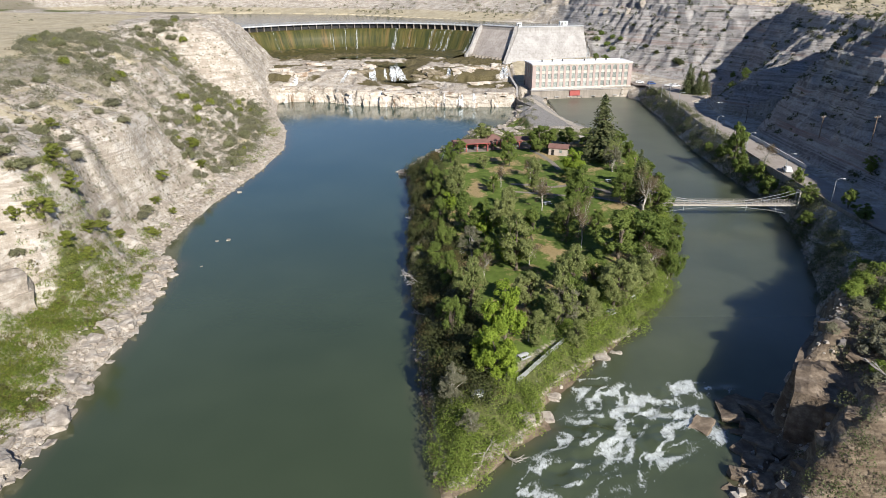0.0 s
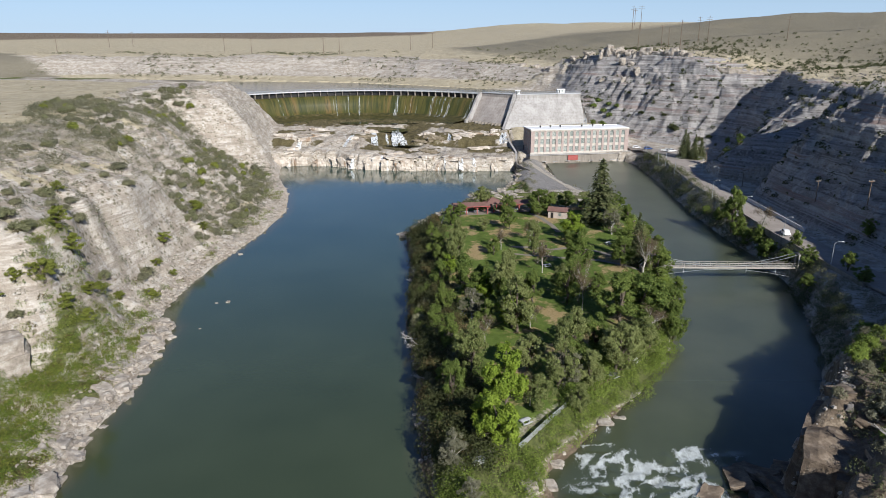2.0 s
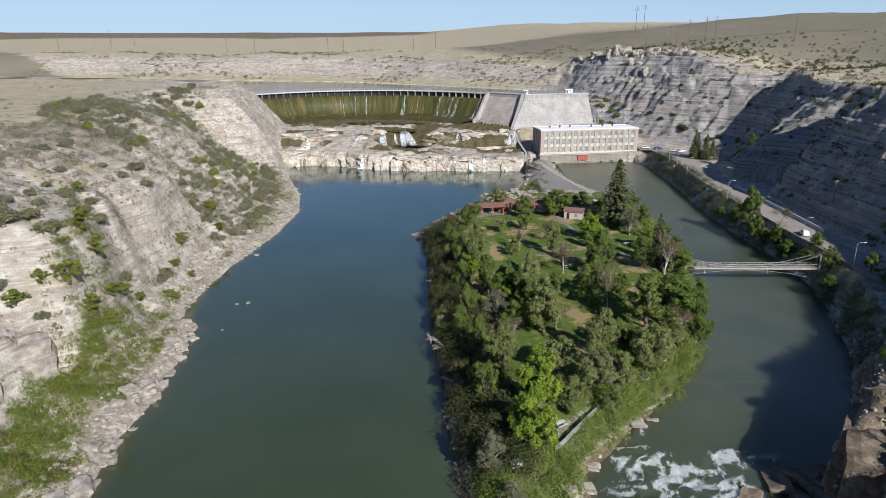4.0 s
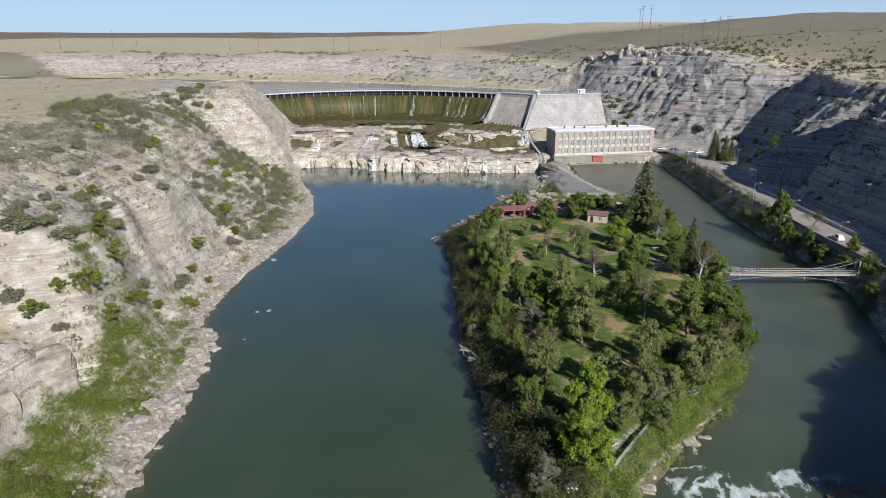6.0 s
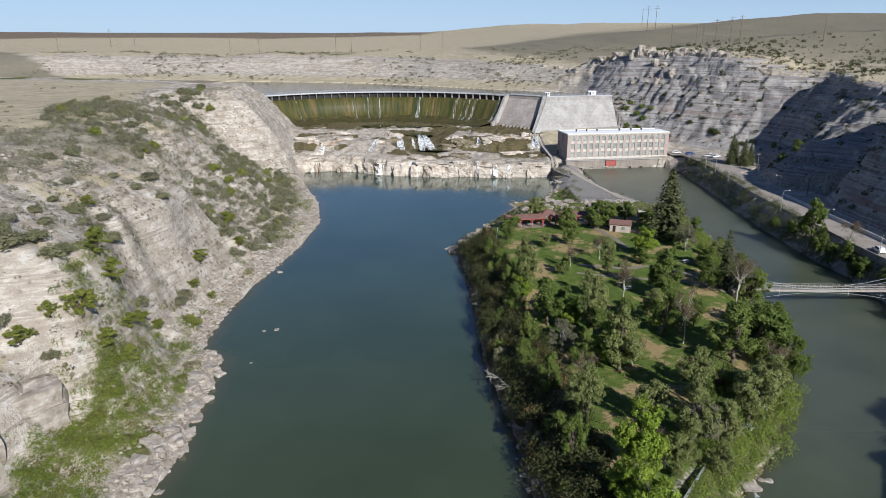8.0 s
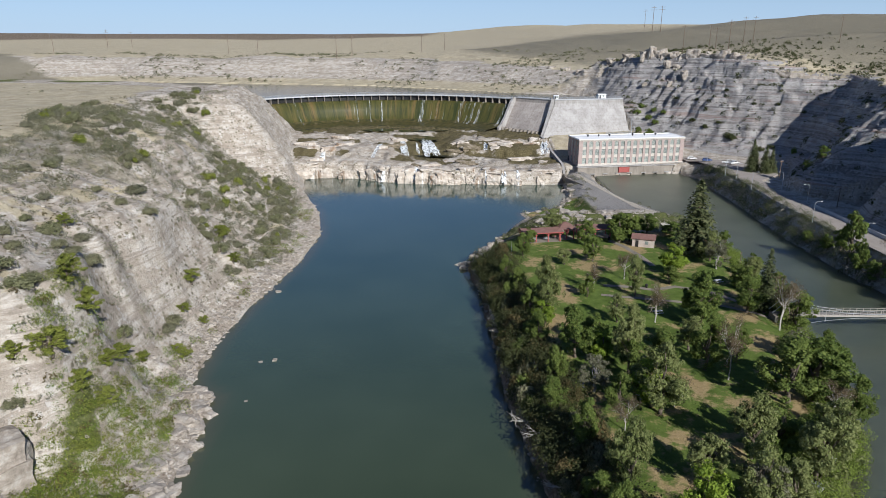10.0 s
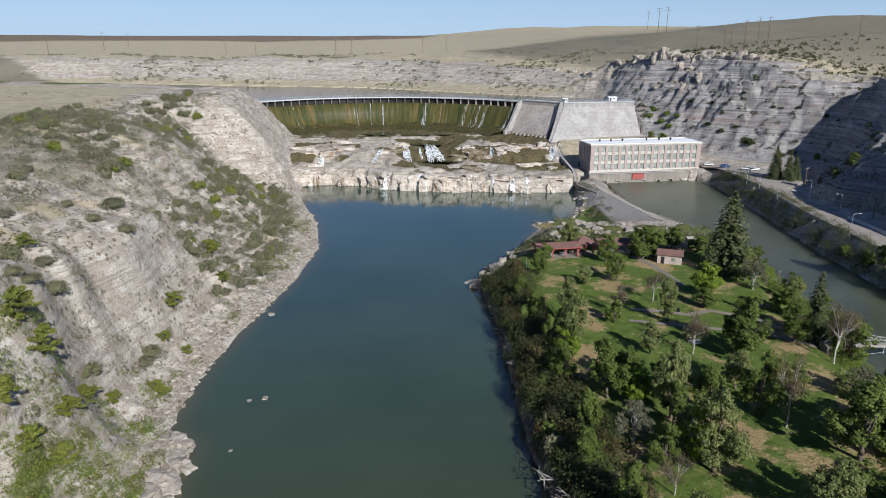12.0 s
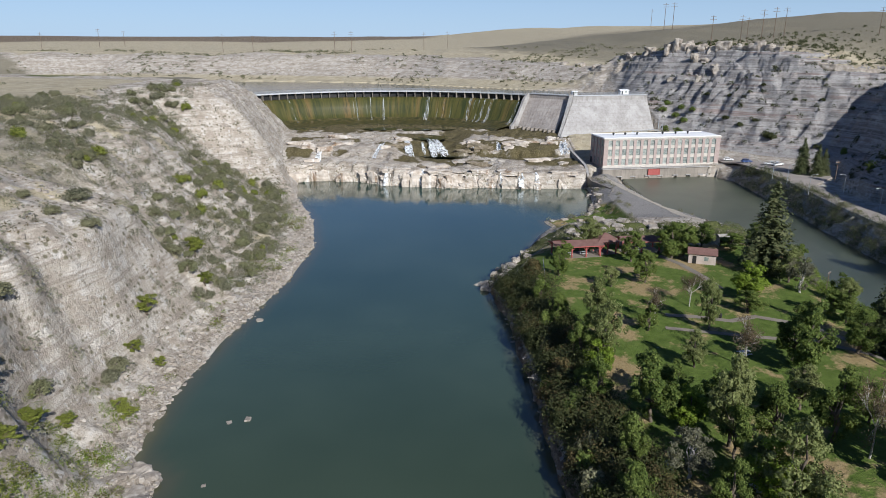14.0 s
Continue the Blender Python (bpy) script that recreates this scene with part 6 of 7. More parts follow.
def falls_ledge():
    ledge = base_of("rock_ledge", pose(0, 0, 0), "broken sandstone ledge of the falls with white and rusty streaks", "rock ledge")
    forms = [rock_mesh("block", 700 + i, MAT_ROCK_FALL, 1, 1, 1, 4, 0.24, 0.75) for i in range(9)]
    mossy = [rock_mesh("block", 700 + i, MAT_MOSSROCK, 1, 1, 1, 4, 0.28, 0.7) for i in range(5)]
    rng = random.Random(77)
    along = []
    for (ax, ay), (bx, by) in zip(FALL_EDGE[:-1], FALL_EDGE[1:]):
        n = max(1, int(math.hypot(bx - ax, by - ay) / 3.6))
        along += [(ax + (bx - ax) * (i + 0.5) / n, ay + (by - ay) * (i + 0.5) / n) for i in range(n)]
    for i, (x, y) in enumerate(along):
        if x > 37 or rng.random() < 0.35:
            continue
        w, h = rng.uniform(2.5, 7.5), rng.uniform(3.2, 7.4)
        ob = part("block", forms[i % 9], None, ledge)
        ob.matrix_world = pose(x, y + rng.uniform(0.6, 2.6), -0.8, rng.uniform(-5, 5), rng.uniform(-6, 6), rng.uniform(-25, 25)) @ Matrix.Diagonal((w, rng.uniform(3.0, 5.0), h, 1))
        if rng.random() < 0.5:
            ob = part("block", forms[(i + 4) % 9], None, ledge)
            ob.matrix_world = pose(x + rng.uniform(-2, 2), y + rng.uniform(3.5, 9), 5.4, rng.uniform(-6, 6), 0, rng.uniform(-25, 25)) @ Matrix.Diagonal((rng.uniform(5, 12), rng.uniform(3, 6), rng.uniform(1.0, 2.2), 1))
    for i in range(44):
        x = rng.uniform(-92, 36) if i % 3 else rng.uniform(-45, 38)
        y = 391 + 0.05 * x + rng.uniform(-6, 7) if i < 30 else rng.uniform(356, 426)
        if -42 < x < -14 and 370 < y < 412:
            continue
        ob = part("block", mossy[i % 5] if x > -48 and i % 2 else forms[i % 9], None, ledge)
        ob.matrix_world = pose(x, y, height_at(x, y) - 1.5, rng.uniform(-6, 6), rng.uniform(-6, 6), rng.uniform(-20, 20)) @ Matrix.Diagonal((rng.uniform(4, 13), rng.uniform(2.5, 6), rng.uniform(1.8, 3.2), 1))
    return ledge


def cascade(top, bottom, w0, w1, seed):
    """White water that tumbles from top to bottom in ragged strands."""
    rng = np.random.default_rng(seed)
    a, b = Vector(top), Vector(bottom)
    side = Vector(((b - a).y, -(b - a).x, 0)).normalized()
    bm = bmesh.new()
    for _ in range(int(7 + 9 * w1)):
        u = rng.uniform(-0.5, 0.5)
        start, end = rng.uniform(0.0, 0.4), rng.uniform(0.6, 1.0)
        half = rng.uniform(0.04, 0.13) * (0.5 + 0.34 * min(w1, 3.0))
        last = None
        for k in range(8):
            f = start + (end - start) * k / 7
            p = Vector((a.x + (b.x - a.x) * f, a.y + (b.y - a.y) * f, a.z + (b.z - a.z) * f ** 1.6 + 0.2))
            p += side * (u * (w0 + (w1 - w0) * f) + rng.normal(0, 0.05 + 0.05 * min(w1, 5.0)))
            h = half * (0.5 + f)
            row = [bm.verts.new(p + side * h * s + Vector((0, -0.12 * (1 - abs(s)), 0.12 * (1 - abs(s))))) for s in (-1, 0, 1)]
            if last:
                bm.faces.new((last[0], last[1], row[1], row[0]))
                bm.faces.new((last[1], last[2], row[2], row[1]))
            last = row
    bm.verts.ensure_lookup_table()
    co = np.array([tuple(v.co) for v in bm.verts])
    for v, h in zip(bm.verts, ground_height(co[:, 0], co[:, 1])):
        v.co.z = max(v.co.z, h + 0.1)
    ob = part("waterfall", bm, MAT_FALLWATER, None, "", True)
    return tagged(ob, "white water tumbling over the sandstone ledge", "waterfall", "falls")


def rock_mass(name, label, rows, material, rough=0.10, square=0.92, group=""):
    """A large outcrop made of broken blocks; rows of x, y, z and size, with a turn."""
    ob = base_of(name, pose(0, 0, 0), label, "rock", group)
    forms = [rock_mesh("block", 780 + i, material, 1, 1, 1, 8, rough, square) for i in range(5)]
    for i, (x, y, z, sx, sy, sz, r) in enumerate(rows):
        b = part("block", forms[i % 5], None, ob)
        b.matrix_world = pose(x, y, z, 0, 0, r) @ Matrix.Diagonal((sx, sy, sz, 1))
    return ob


MAT_SHALE = rock_material("grey_shale_stone", (0.13, 0.115, 0.105), (0.22, 0.20, 0.185), (0.33, 0.305, 0.28), None, 0.8)
MAT_MOSSROCK = rock_material("mossy_wet_rock", (0.045, 0.042, 0.018), (0.13, 0.105, 0.055), (0.38, 0.32, 0.25), None, 0.5)
MAT_PALE_ROCK = rock_material("pale_outcrop_rock", (0.22, 0.185, 0.145), (0.36, 0.315, 0.26), (0.49, 0.45, 0.39), None, 0.5)
MAT_BROWN_ROCK = rock_material("brown_cliff_rock", (0.085, 0.064, 0.046), (0.165, 0.128, 0.093), (0.29, 0.235, 0.175), None, 0.5)
rock_mass("rock_outcrop", "pale cracked sandstone outcrop above the shrub terrace", ((-85.3, 109.7, 1.5, 14, 8, 12, 49), (-82.5, 111.5, 1.0, 8, 7, 9, 52), (-88.8, 98.4, 1.0, 13, 8, 11, 52), (-92, 90, 1.0, 12, 9, 11, 60), (-88, 118, 6, 11, 7, 10, 35), (-86.5, 102.5, 1.5, 6, 6, 8, 44)), MAT_PALE_ROCK, 0.09, 0.93)
rock_mass("rock_cliff", "brown layered rock cliff rising from the tailrace", ((80, 107, -1, 15, 6, 11.5, 52), (73, 99, -1, 15, 6, 11.2, 49), (66.2, 91.3, -1, 14, 6.5, 11.0, 47), (61.0, 86, -1, 12, 8, 11.6, 50), (57.5, 80.0, -1, 10, 8, 11.8, 58), (60.5, 74.5, -1, 11, 7, 11.0, -30), (64, 80, -1, 12, 9, 12.2, 20), (70, 72, -1, 14, 10, 12.0, 10)), MAT_BROWN_ROCK, 0.07, 0.95)
rock_mass("rim_outcrop", "tan broken sandstone outcrop along the canyon rim", [(x, y, height_at(x, y) - 2.2, w, 5, h, r) for x, y, w, h, r in (
    (112, 469, 5, 6.5, 10), (115.5, 467, 5, 8.0, 30), (119, 464.5, 4, 5.0, 40), (123, 461, 6, 4.6, -20), (127, 457, 4, 5, -20), (132, 452, 6, 4.6, -30), (136, 448, 7, 6.4, -40), (141, 442.5, 6, 4, -45),
    (144.5, 438, 5, 4.6, -50), (148, 433.5, 6, 6.4, -50), (151, 428.5, 5, 5.4, -60), (154, 424, 6, 4.4, -60), (106, 484, 8, 4.4, 60), (99, 502, 10, 4.2, 70), (86, 532, 12, 4.5, 60), (77, 548, 9, 4.5, 50), (68, 562, 8, 4, 50))], MAT_PALE_ROCK, 0.2, 0.8)
rock_mass("hill_ledge", "thin grey rock ledge across the shale slope", [(x, y, height_at(x, y) - 1.8, w, 3, 3.2, r) for x, y, w, r in (
    (162, 404, 7, -50), (167, 398.5, 7, -35), (172.5, 396, 7, -10), (178.5, 395, 7, -6), (184.5, 394, 7, -8), (190, 392.5, 7, -15))], MAT_PALE_ROCK)

falls_ledge()
FALLS = (((-27, 403, 12.9), (-22.5, 379, 7.4), 4.0, 9.5), ((-39.5, 404, 13.0), (-37.0, 374, 7.4), 2.0, 4.0), ((-32, 397, 12.5), (-30.5, 384, 7.7), 0.8, 1.6), ((6, 396, 12.2), (5.6, 384, 8.4), 1.2, 2.4),
         ((-6, 397, 12.4), (-7, 386, 8.0), 0.6, 1.2), ((14, 398, 12.2), (12, 388, 8.4), 0.6, 1.4), ((38.5, 396, 12.0), (36.5, 379, 7.6), 2.6, 5.0), ((-79.5, 377, 10.8), (-79, 364, 5.2), 1.4, 3.0), ((-50, 392, 12.0), (-54, 368, 7.6), 1.2, 2.4),
         ((-30.5, 351, 6.8), (-30.3, 344.6, 0.1), 1.6, 3.2), ((-46, 353, 6.8), (-47, 347.3, 0.1), 1.0, 1.8), ((3, 346, 6.4), (3, 342.0, 0.1), 0.5, 1.0), ((11.4, 346, 6.5), (11.6, 340.2, 0.1), 1.2, 2.6), ((18, 345.5, 6.4), (18.4, 340.2, 0.1), 0.8, 1.8))
for i, row in enumerate(FALLS):
    cascade(*row, 900 + i)


def pool(name, x, y, z, rx, ry, seed):
    rng = np.random.default_rng(seed)
    pts = [(x + rx * math.cos(a) * (1 + 0.25 * rng.uniform(-1, 1)), y + ry * math.sin(a) * (1 + 0.25 * rng.uniform(-1, 1))) for a in np.linspace(0, 2 * math.pi, 22)[:-1]]
    ob = sheet(name, pts, z, MAT_POOL)
    return tagged(ob, "dark shallow pool on the rock shelf", "water", kind="structure")


pool("ledge_pool", -16, 384, 7.75, 24, 5.5, 1)
pool("toe_pool", -40, 440, 14.05, 26, 8, 2)
pool("upper_pool", -28, 410, 13.0, 9, 10, 3)

BOULDERS = [rock_mesh("boulder", 720 + i, MAT_BOULDER, 1, 1, 0.62, 3, 0.26, 0.6) for i in range(10)]
HOODOOS = [rock_mesh("hoodoo", 760 + i, MAT_PALE_ROCK, 1, 1, 0.8, 3, 0.3, 0.6) for i in range(4)]
FALLEN = [rock_mesh("slab", 750 + i, MAT_BROWN_ROCK, 1, 1, 0.45, 3, 0.14, 0.9) for i in range(6)]
SLABS = [rock_mesh("slab", 740 + i, MAT_BOULDER, 1, 1, 0.4, 3, 0.2, 0.8) for i in range(6)]


def boulder(x, y, size, forms, rng, label, group, z=None, name="boulder"):
    me = rng.choice(forms)
    ob = new(name, me)
    zz = max(height_at(x, y), -0.25) if z is None else z
    ob.matrix_world = pose(x, y, zz - 0.12 * size, rng.uniform(-8, 8), rng.uniform(-8, 8), rng.uniform(0, 360)) @ Matrix.Diagonal((size * rng.uniform(0.8, 1.3), size * rng.uniform(0.6, 1.0), size * rng.uniform(0.7, 1.1), 1))
    return tagged(ob, label, "boulder", group)


rng = random.Random(33)
for i in range(110):
    y = rng.uniform(66, 150) if i < 80 else rng.uniform(150, 335)
    x = float(np.interp(y, [p[1] for p in LEFT_SHORE], [p[0] for p in LEFT_SHORE])) + rng.uniform(-4.5, 1.2)
    boulder(x, y, rng.uniform(0.9, 3.4) if i < 80 else rng.uniform(0.4, 1.3), BOULDERS + SLABS * 3, rng, "pale sandstone boulder on the river's edge", "shore boulders")
for x, y, s in ((-62.6, 128, 2.6), (-62.2, 124.5, 1.9), (-60.6, 118.5, 1.8), (-60.3, 116, 1.7), (-59.2, 85, 1.6), (-59, 73, 1.7), (-60, 71.5, 1.9), (-58.2, 160, 0.9), (-57, 144, 0.7), (-55.5, 161, 1.4), (-64, 201.5, 1.3)):
    boulder(x, y, s, SLABS, rng, "pale flat boulder standing in the shallows", "shallow-water boulders", -0.1)
for i in range(26):
    x, y = rng.uniform(-13, 2), rng.uniform(219, 243)
    if -2 < float(depth_in(ISLAND, np.array([x]), np.array([y]))[0]) < 6:
        boulder(x, y, rng.uniform(1.2, 3.4), BOULDERS, rng, "broken tan rock at the island's upstream point", "point boulders")
for i in range(40):
    y = rng.uniform(72, 216)
    x = float(np.interp(y, [67, 77, 102, 141, 200], [1, -1, -3, -7, -9])) + rng.uniform(-0.6, 0.9)
    boulder(x, y, rng.uniform(0.4, 1.0), BOULDERS, rng, "small pale stone on the island's waterline", "waterline stones")
for x, y, s in ((14, 82, 2.2), (17.6, 84.5, 2.8), (19.5, 90, 1.6), (30, 101.5, 2.4), (33, 103.5, 2.2), (41, 110, 1.4), (9, 76, 1.6), (12.5, 79, 1.5)):
    boulder(x, y, s, BOULDERS, rng, "tan boulder below the island's shrub bank", "bank boulders")
for x, y, s in ((41.4, 82.9, 3.0), (45.5, 77.2, 2.6), (47, 86, 4.6), (50.5, 87.5, 5.0), (53, 85, 4.4), (49, 82, 3.2), (46.5, 81, 2.2), (55.5, 88.5, 4.0), (48.5, 78.5, 3.4), (45.5, 74, 2.6),
                (43, 71.5, 2.8), (47.5, 75, 2.4), (52, 81, 3.6), (50, 76, 3.0), (40.5, 69, 2.2), (45, 69, 3.2), (56, 85, 3.5)):
    boulder(x, y, s, FALLEN, rng, "fallen dark rock slab at the foot of the cliff", "cliff boulders", max(-0.3, min(0.9, height_at(x, y))))
for i in range(34):
    y = rng.uniform(66, 120)
    x = float(np.interp(y, [60, 80, 92, 107, 123], [36, 49, 60, 71, 80])) + rng.uniform(4, 16)
    boulder(x, y, rng.uniform(1.0, 3.2), FALLEN, rng, "broken brown rock slab on the cliff top", "cliff-top slabs")
for i in range(10):
    x, y = rng.uniform(105, 165), rng.uniform(430, 470)
    ob = boulder(x, y, rng.uniform(1.5, 3.6), HOODOOS, rng, "eroded sandstone hoodoo on the canyon rim", "rim hoodoos", None, "hoodoo")
    ob.scale.z *= 1.7
for i in range(34):
    x, y = rng.uniform(14, 44), rng.uniform(246, 266)
    boulder(x, y, rng.uniform(1.0, 3.6), SLABS + BOULDERS, rng, "pale rock slab between island and causeway", "causeway slabs")


for i in range(26):
    y = rng.uniform(285, 345)
    x = float(np.interp(y, [285, 297, 318, 345], [14, 31, 37, 40.5])) + rng.uniform(-1.0, 3.0)
    boulder(x, y, rng.uniform(0.8, 2.4), SLABS + BOULDERS, rng, "tan broken rock along the causeway's edge", "causeway rocks")


def stones(name, label, mask, box_xy, tries, size, material, seed):
    """Rubble: many small angular stones as one body."""
    r = np.random.default_rng(seed)
    x0, y0, x1, y1 = box_xy
    x, y = r.uniform(x0, x1, tries), r.uniform(y0, y1, tries)
    keep = r.uniform(0, 1, tries) < mask(x, y)
    x, y = x[keep], y[keep]
    n = len(x)
    s = size[0] + (size[1] - size[0]) * r.uniform(0, 1, n) ** 3
    z = ground_height(x, y)
    cube = np.array([(-1, -1, -1), (1, -1, -1), (1, 1, -1), (-1, 1, -1), (-.7, -.8, 1), (.8, -.6, 1), (.6, .8, 1), (-.8, .7, 1)]) * 0.5
    a = r.uniform(0, 6.28, n)
    v = cube[None] * (1 + r.uniform(-0.3, 0.3, (n, 8, 3))) * s[:, None, None] * np.array([1.2, 0.9, 0.6])
    vx = v[..., 0] * np.cos(a)[:, None] - v[..., 1] * np.sin(a)[:, None]
    vy = v[..., 0] * np.sin(a)[:, None] + v[..., 1] * np.cos(a)[:, None]
    co = np.stack([vx + x[:, None], vy + y[:, None], v[..., 2] + z[:, None] + 0.12 * s[:, None]], -1).reshape(-1, 3)
    f = np.array([(0, 3, 2, 1), (4, 5, 6, 7), (0, 1, 5, 4), (1, 2, 6, 5), (2, 3, 7, 6), (3, 0, 4, 7)])
    quads = (np.arange(n)[:, None, None] * 8 + f[None]).reshape(-1, 4)
    ob = quad_mesh(name, co, quads, material, smooth=False)
    return tagged(ob, label, "stones", kind="stuff")


def m_left_beach(x, y):
    d = depth_in(LEFT_LAND, x, y)
    return ease(-1.0, 0.3, d) * (1 - ease(5, 11, d)) * (y < 350)


def m_left_slope(x, y):
    d = depth_in(LEFT_LAND, x, y)
    return ease(8, 14, d) * (1 - ease(50, 75, d)) * ease(-0.1, 0.35, fbm(x, y, 14, 3, 220))


def m_isl_shore(x, y):
    d = depth_in(ISLAND, x, y)
    return ease(-0.6, 0, d) * (1 - ease(0.6, 1.6, d)) * (y < 300) * 0.5 + ease(1, 4, d) * (y > 240) * (y < 266) * 0.4


def m_road_rubble(x, y):
    d = depth_in(RIGHT_LAND, x, y)
    return ease(-0.6, 0, d) * (1 - ease(5, 9, d)) * (y > 60)


def m_hill_rubble(x, y):
    e = depth_in(HILL, x, y)
    return ease(0, 4, e) * (1 - ease(60, 110, e)) * ease(-0.1, 0.3, fbm(x, y, 16, 3, 222))


stones("beach_rubble", "pale broken stones along the river beach", m_left_beach, (-90, 55, -54, 345), 16000, (0.12, 0.95), MAT_BOULDER, 401)
stones("bluff_rubble", "clay and sandstone rubble on the bluff", m_left_slope, (-150, 80, -66, 350), 12000, (0.12, 0.9), MAT_BOULDER, 402)
stones("island_rubble", "pale stones along the island's edge", m_isl_shore, (-14, 62, 78, 300), 12000, (0.12, 0.7), MAT_BOULDER, 403)
stones("causeway_rubble", "grey riprap stones on the causeway", lambda x, y: ease(-0.5, 0.5, depth_in(ISLAND, x, y)) * (y > 266) * (0.35 + 0.65 * (1 - ease(1, 4, depth_in(ISLAND, x, y)))), (10, 264, 64, 360), 3000, (0.12, 0.6), MAT_SHALE, 406)
stones("bank_rubble", "grey stones on the road bank", m_road_rubble, (36, 60, 110, 356), 14000, (0.2, 1.3), MAT_BOULDER, 404)
stones("shale_rubble", "grey shale rubble on the canyon side", m_hill_rubble, (95, 90, 240, 470), 14000, (0.15, 1.0), MAT_SHALE, 405)


# ---- road, yard, bridge
def ribbon(name, rows, material, lift=0.0, thick=0.25):
    """A strip with its two edges given as x, y pairs and a height."""
    rings = [[(ax, ay, z - thick), (ax, ay, z + lift), ((ax + bx) / 2, (ay + by) / 2, z + lift + 0.06), (bx, by, z + lift), (bx, by, z - thick)] for ax, ay, bx, by, z in rows]
    return part(name, loft(rings), material, None)


road = ribbon("road", [(105.5, 118, 113.5, 115, 12.3), (104.2, 140, 113, 139, 9.4), (103.6, 160, 112.6, 160, 8.75), (103.3, 185, 112.2, 185, 8.7), (104.4, 215, 112.4, 215, 8.7), (105.2, 245, 113, 245, 8.7),
                       (106.2, 270, 113, 271, 8.7), (108.6, 293, 115, 291, 8.7), (110.6, 312, 118, 308, 8.7), (111, 330, 132, 322, 8.7), (111, 345, 134, 340, 8.6), (110, 358, 130, 360, 8.4), (107, 366, 128, 372, 7.2), (107.5, 376, 116, 382, 7.2)], MAT_ASPHALT, 0.12, 0.4)
tagged(road, "sun-bleached asphalt road running to the power house yard", "road", kind="structure")


def low_barrier(name, line, h, w, material, label):
    rings = [[(x - w / 2, y, z - 1.2), (x - w / 2, y, z + h), (x + w / 2, y, z + h), (x + w / 2, y, z - 1.2)] for x, y, z in line]
    return tagged(part(name, loft(rings), material, None), label, "wall", kind="structure")


low_barrier("road_barrier", [(114.2, 196, 8.7), (114.6, 215, 8.7), (115, 240, 8.7), (115.2, 262, 8.7)], 0.85, 0.35, MAT_DECK, "low pale concrete barrier beside the road")
low_barrier("road_parapet", [(103.0, 148, 8.6), (102.6, 165, 8.7), (102.3, 185, 8.7), (102.2, 202, 8.7)], 0.9, 0.4, MAT_CONCRETE_DARK, "stained concrete parapet on the river side of the road")
low_barrier("road_kerb", [(104.0, 222, 8.6), (104.8, 245, 8.6), (105.8, 270, 8.6), (108.2, 293, 8.6), (110.2, 312, 8.6)], 0.2, 0.4, MAT_CONCRETE, "pale kerb along the road")


def build_bridge():
    br = base_of("footbridge", pose(58.5, 171.0, 6.1, 0, 0, -1.5), "narrow grey timber suspension footbridge over the tailrace", "bridge")
    L = 40.0
    part("deck", boxes((0, -0.75, -0.12, L, 0.75, 0.0)), MAT_GREYWOOD, br)
    for s in (-1, 1):
        part("stringer", boxes((0, s * 0.78 - 0.08, -0.42, L, s * 0.78 + 0.08, -0.08)), MAT_GREYWOOD, br)
        rail = bmesh.new()
        for z in (0.55, 1.05):
            tube(rail, (0, s * 0.8, z), (L, s * 0.8, z), 0.045, sides=5)
        part("rail", rail, MAT_GREYWOOD, br)
        for i in range(27):
            part("rail_post", boxes((i * L / 26 - 0.05, s * 0.8 - 0.05, -0.3, i * L / 26 + 0.05, s * 0.8 + 0.05, 1.1)), MAT_GREYWOOD, br)
        cable = bmesh.new()
        pts = [(-3, 0.6), (0, 3.4), (4, 2.2), (9, 1.2), (14, 0.5), (20, 0.2), (26, 0.5), (31, 1.3), (36, 2.5), (L, 3.8), (L + 4.5, 1.4)]
        for (x0, z0), (x1, z1) in zip(pts[:-1], pts[1:]):
            tube(cable, (x0, s * 0.95, z0), (x1, s * 0.95, z1), 0.06, sides=5)
        part("cable", cable, MAT_GALV, br)
        for x, h in ((0, 3.4), (L, 3.8)):
            part("tower_leg", boxes((x - 0.15, s * 0.95 - 0.15, -3.0, x + 0.15, s * 0.95 + 0.15, h + 0.1)), MAT_GREYWOOD, br)
        sway = bmesh.new()
        pts = [(3, -2.2), (9, -1.2), (15, -0.6), (20, -0.45), (26, -0.7), (32, -1.4), (38, -2.6)]
        for (x0, z0), (x1, z1) in zip(pts[:-1], pts[1:]):
            tube(sway, (x0, s * 1.3, z0), (x1, s * 1.3, z1), 0.035, sides=4)
        part("sway_cable", sway, MAT_GALV, br)
    for x in (9.0, 26.0, 34.0):
        part("hanger", boxes((x - 0.05, -1.3, -1.6, x + 0.05, -1.2, 0.0)), MAT_GALV, br)
    for x, h in ((0, 3.4), (L, 3.8)):
        part("tower_beam", boxes((x - 0.15, -1.1, h - 0.2, x + 0.15, 1.1, h + 0.1)), MAT_GREYWOOD, br)
    for x0, x1 in ((L - 0.6, L + 2.5), (-2.5, 0.6)):
        part("abutment", boxes((x0, -1.6, -6.0, x1, 1.6, -0.13), bevel=0.08), MAT_CONCRETE_DARK, br)
    return br


build_bridge()


# ---- island buildings and furniture
MAT_TANWALL = plain("tan_painted_wall", (0.40, 0.33, 0.28), (0.50, 0.43, 0.37), 0.8, 0.9)

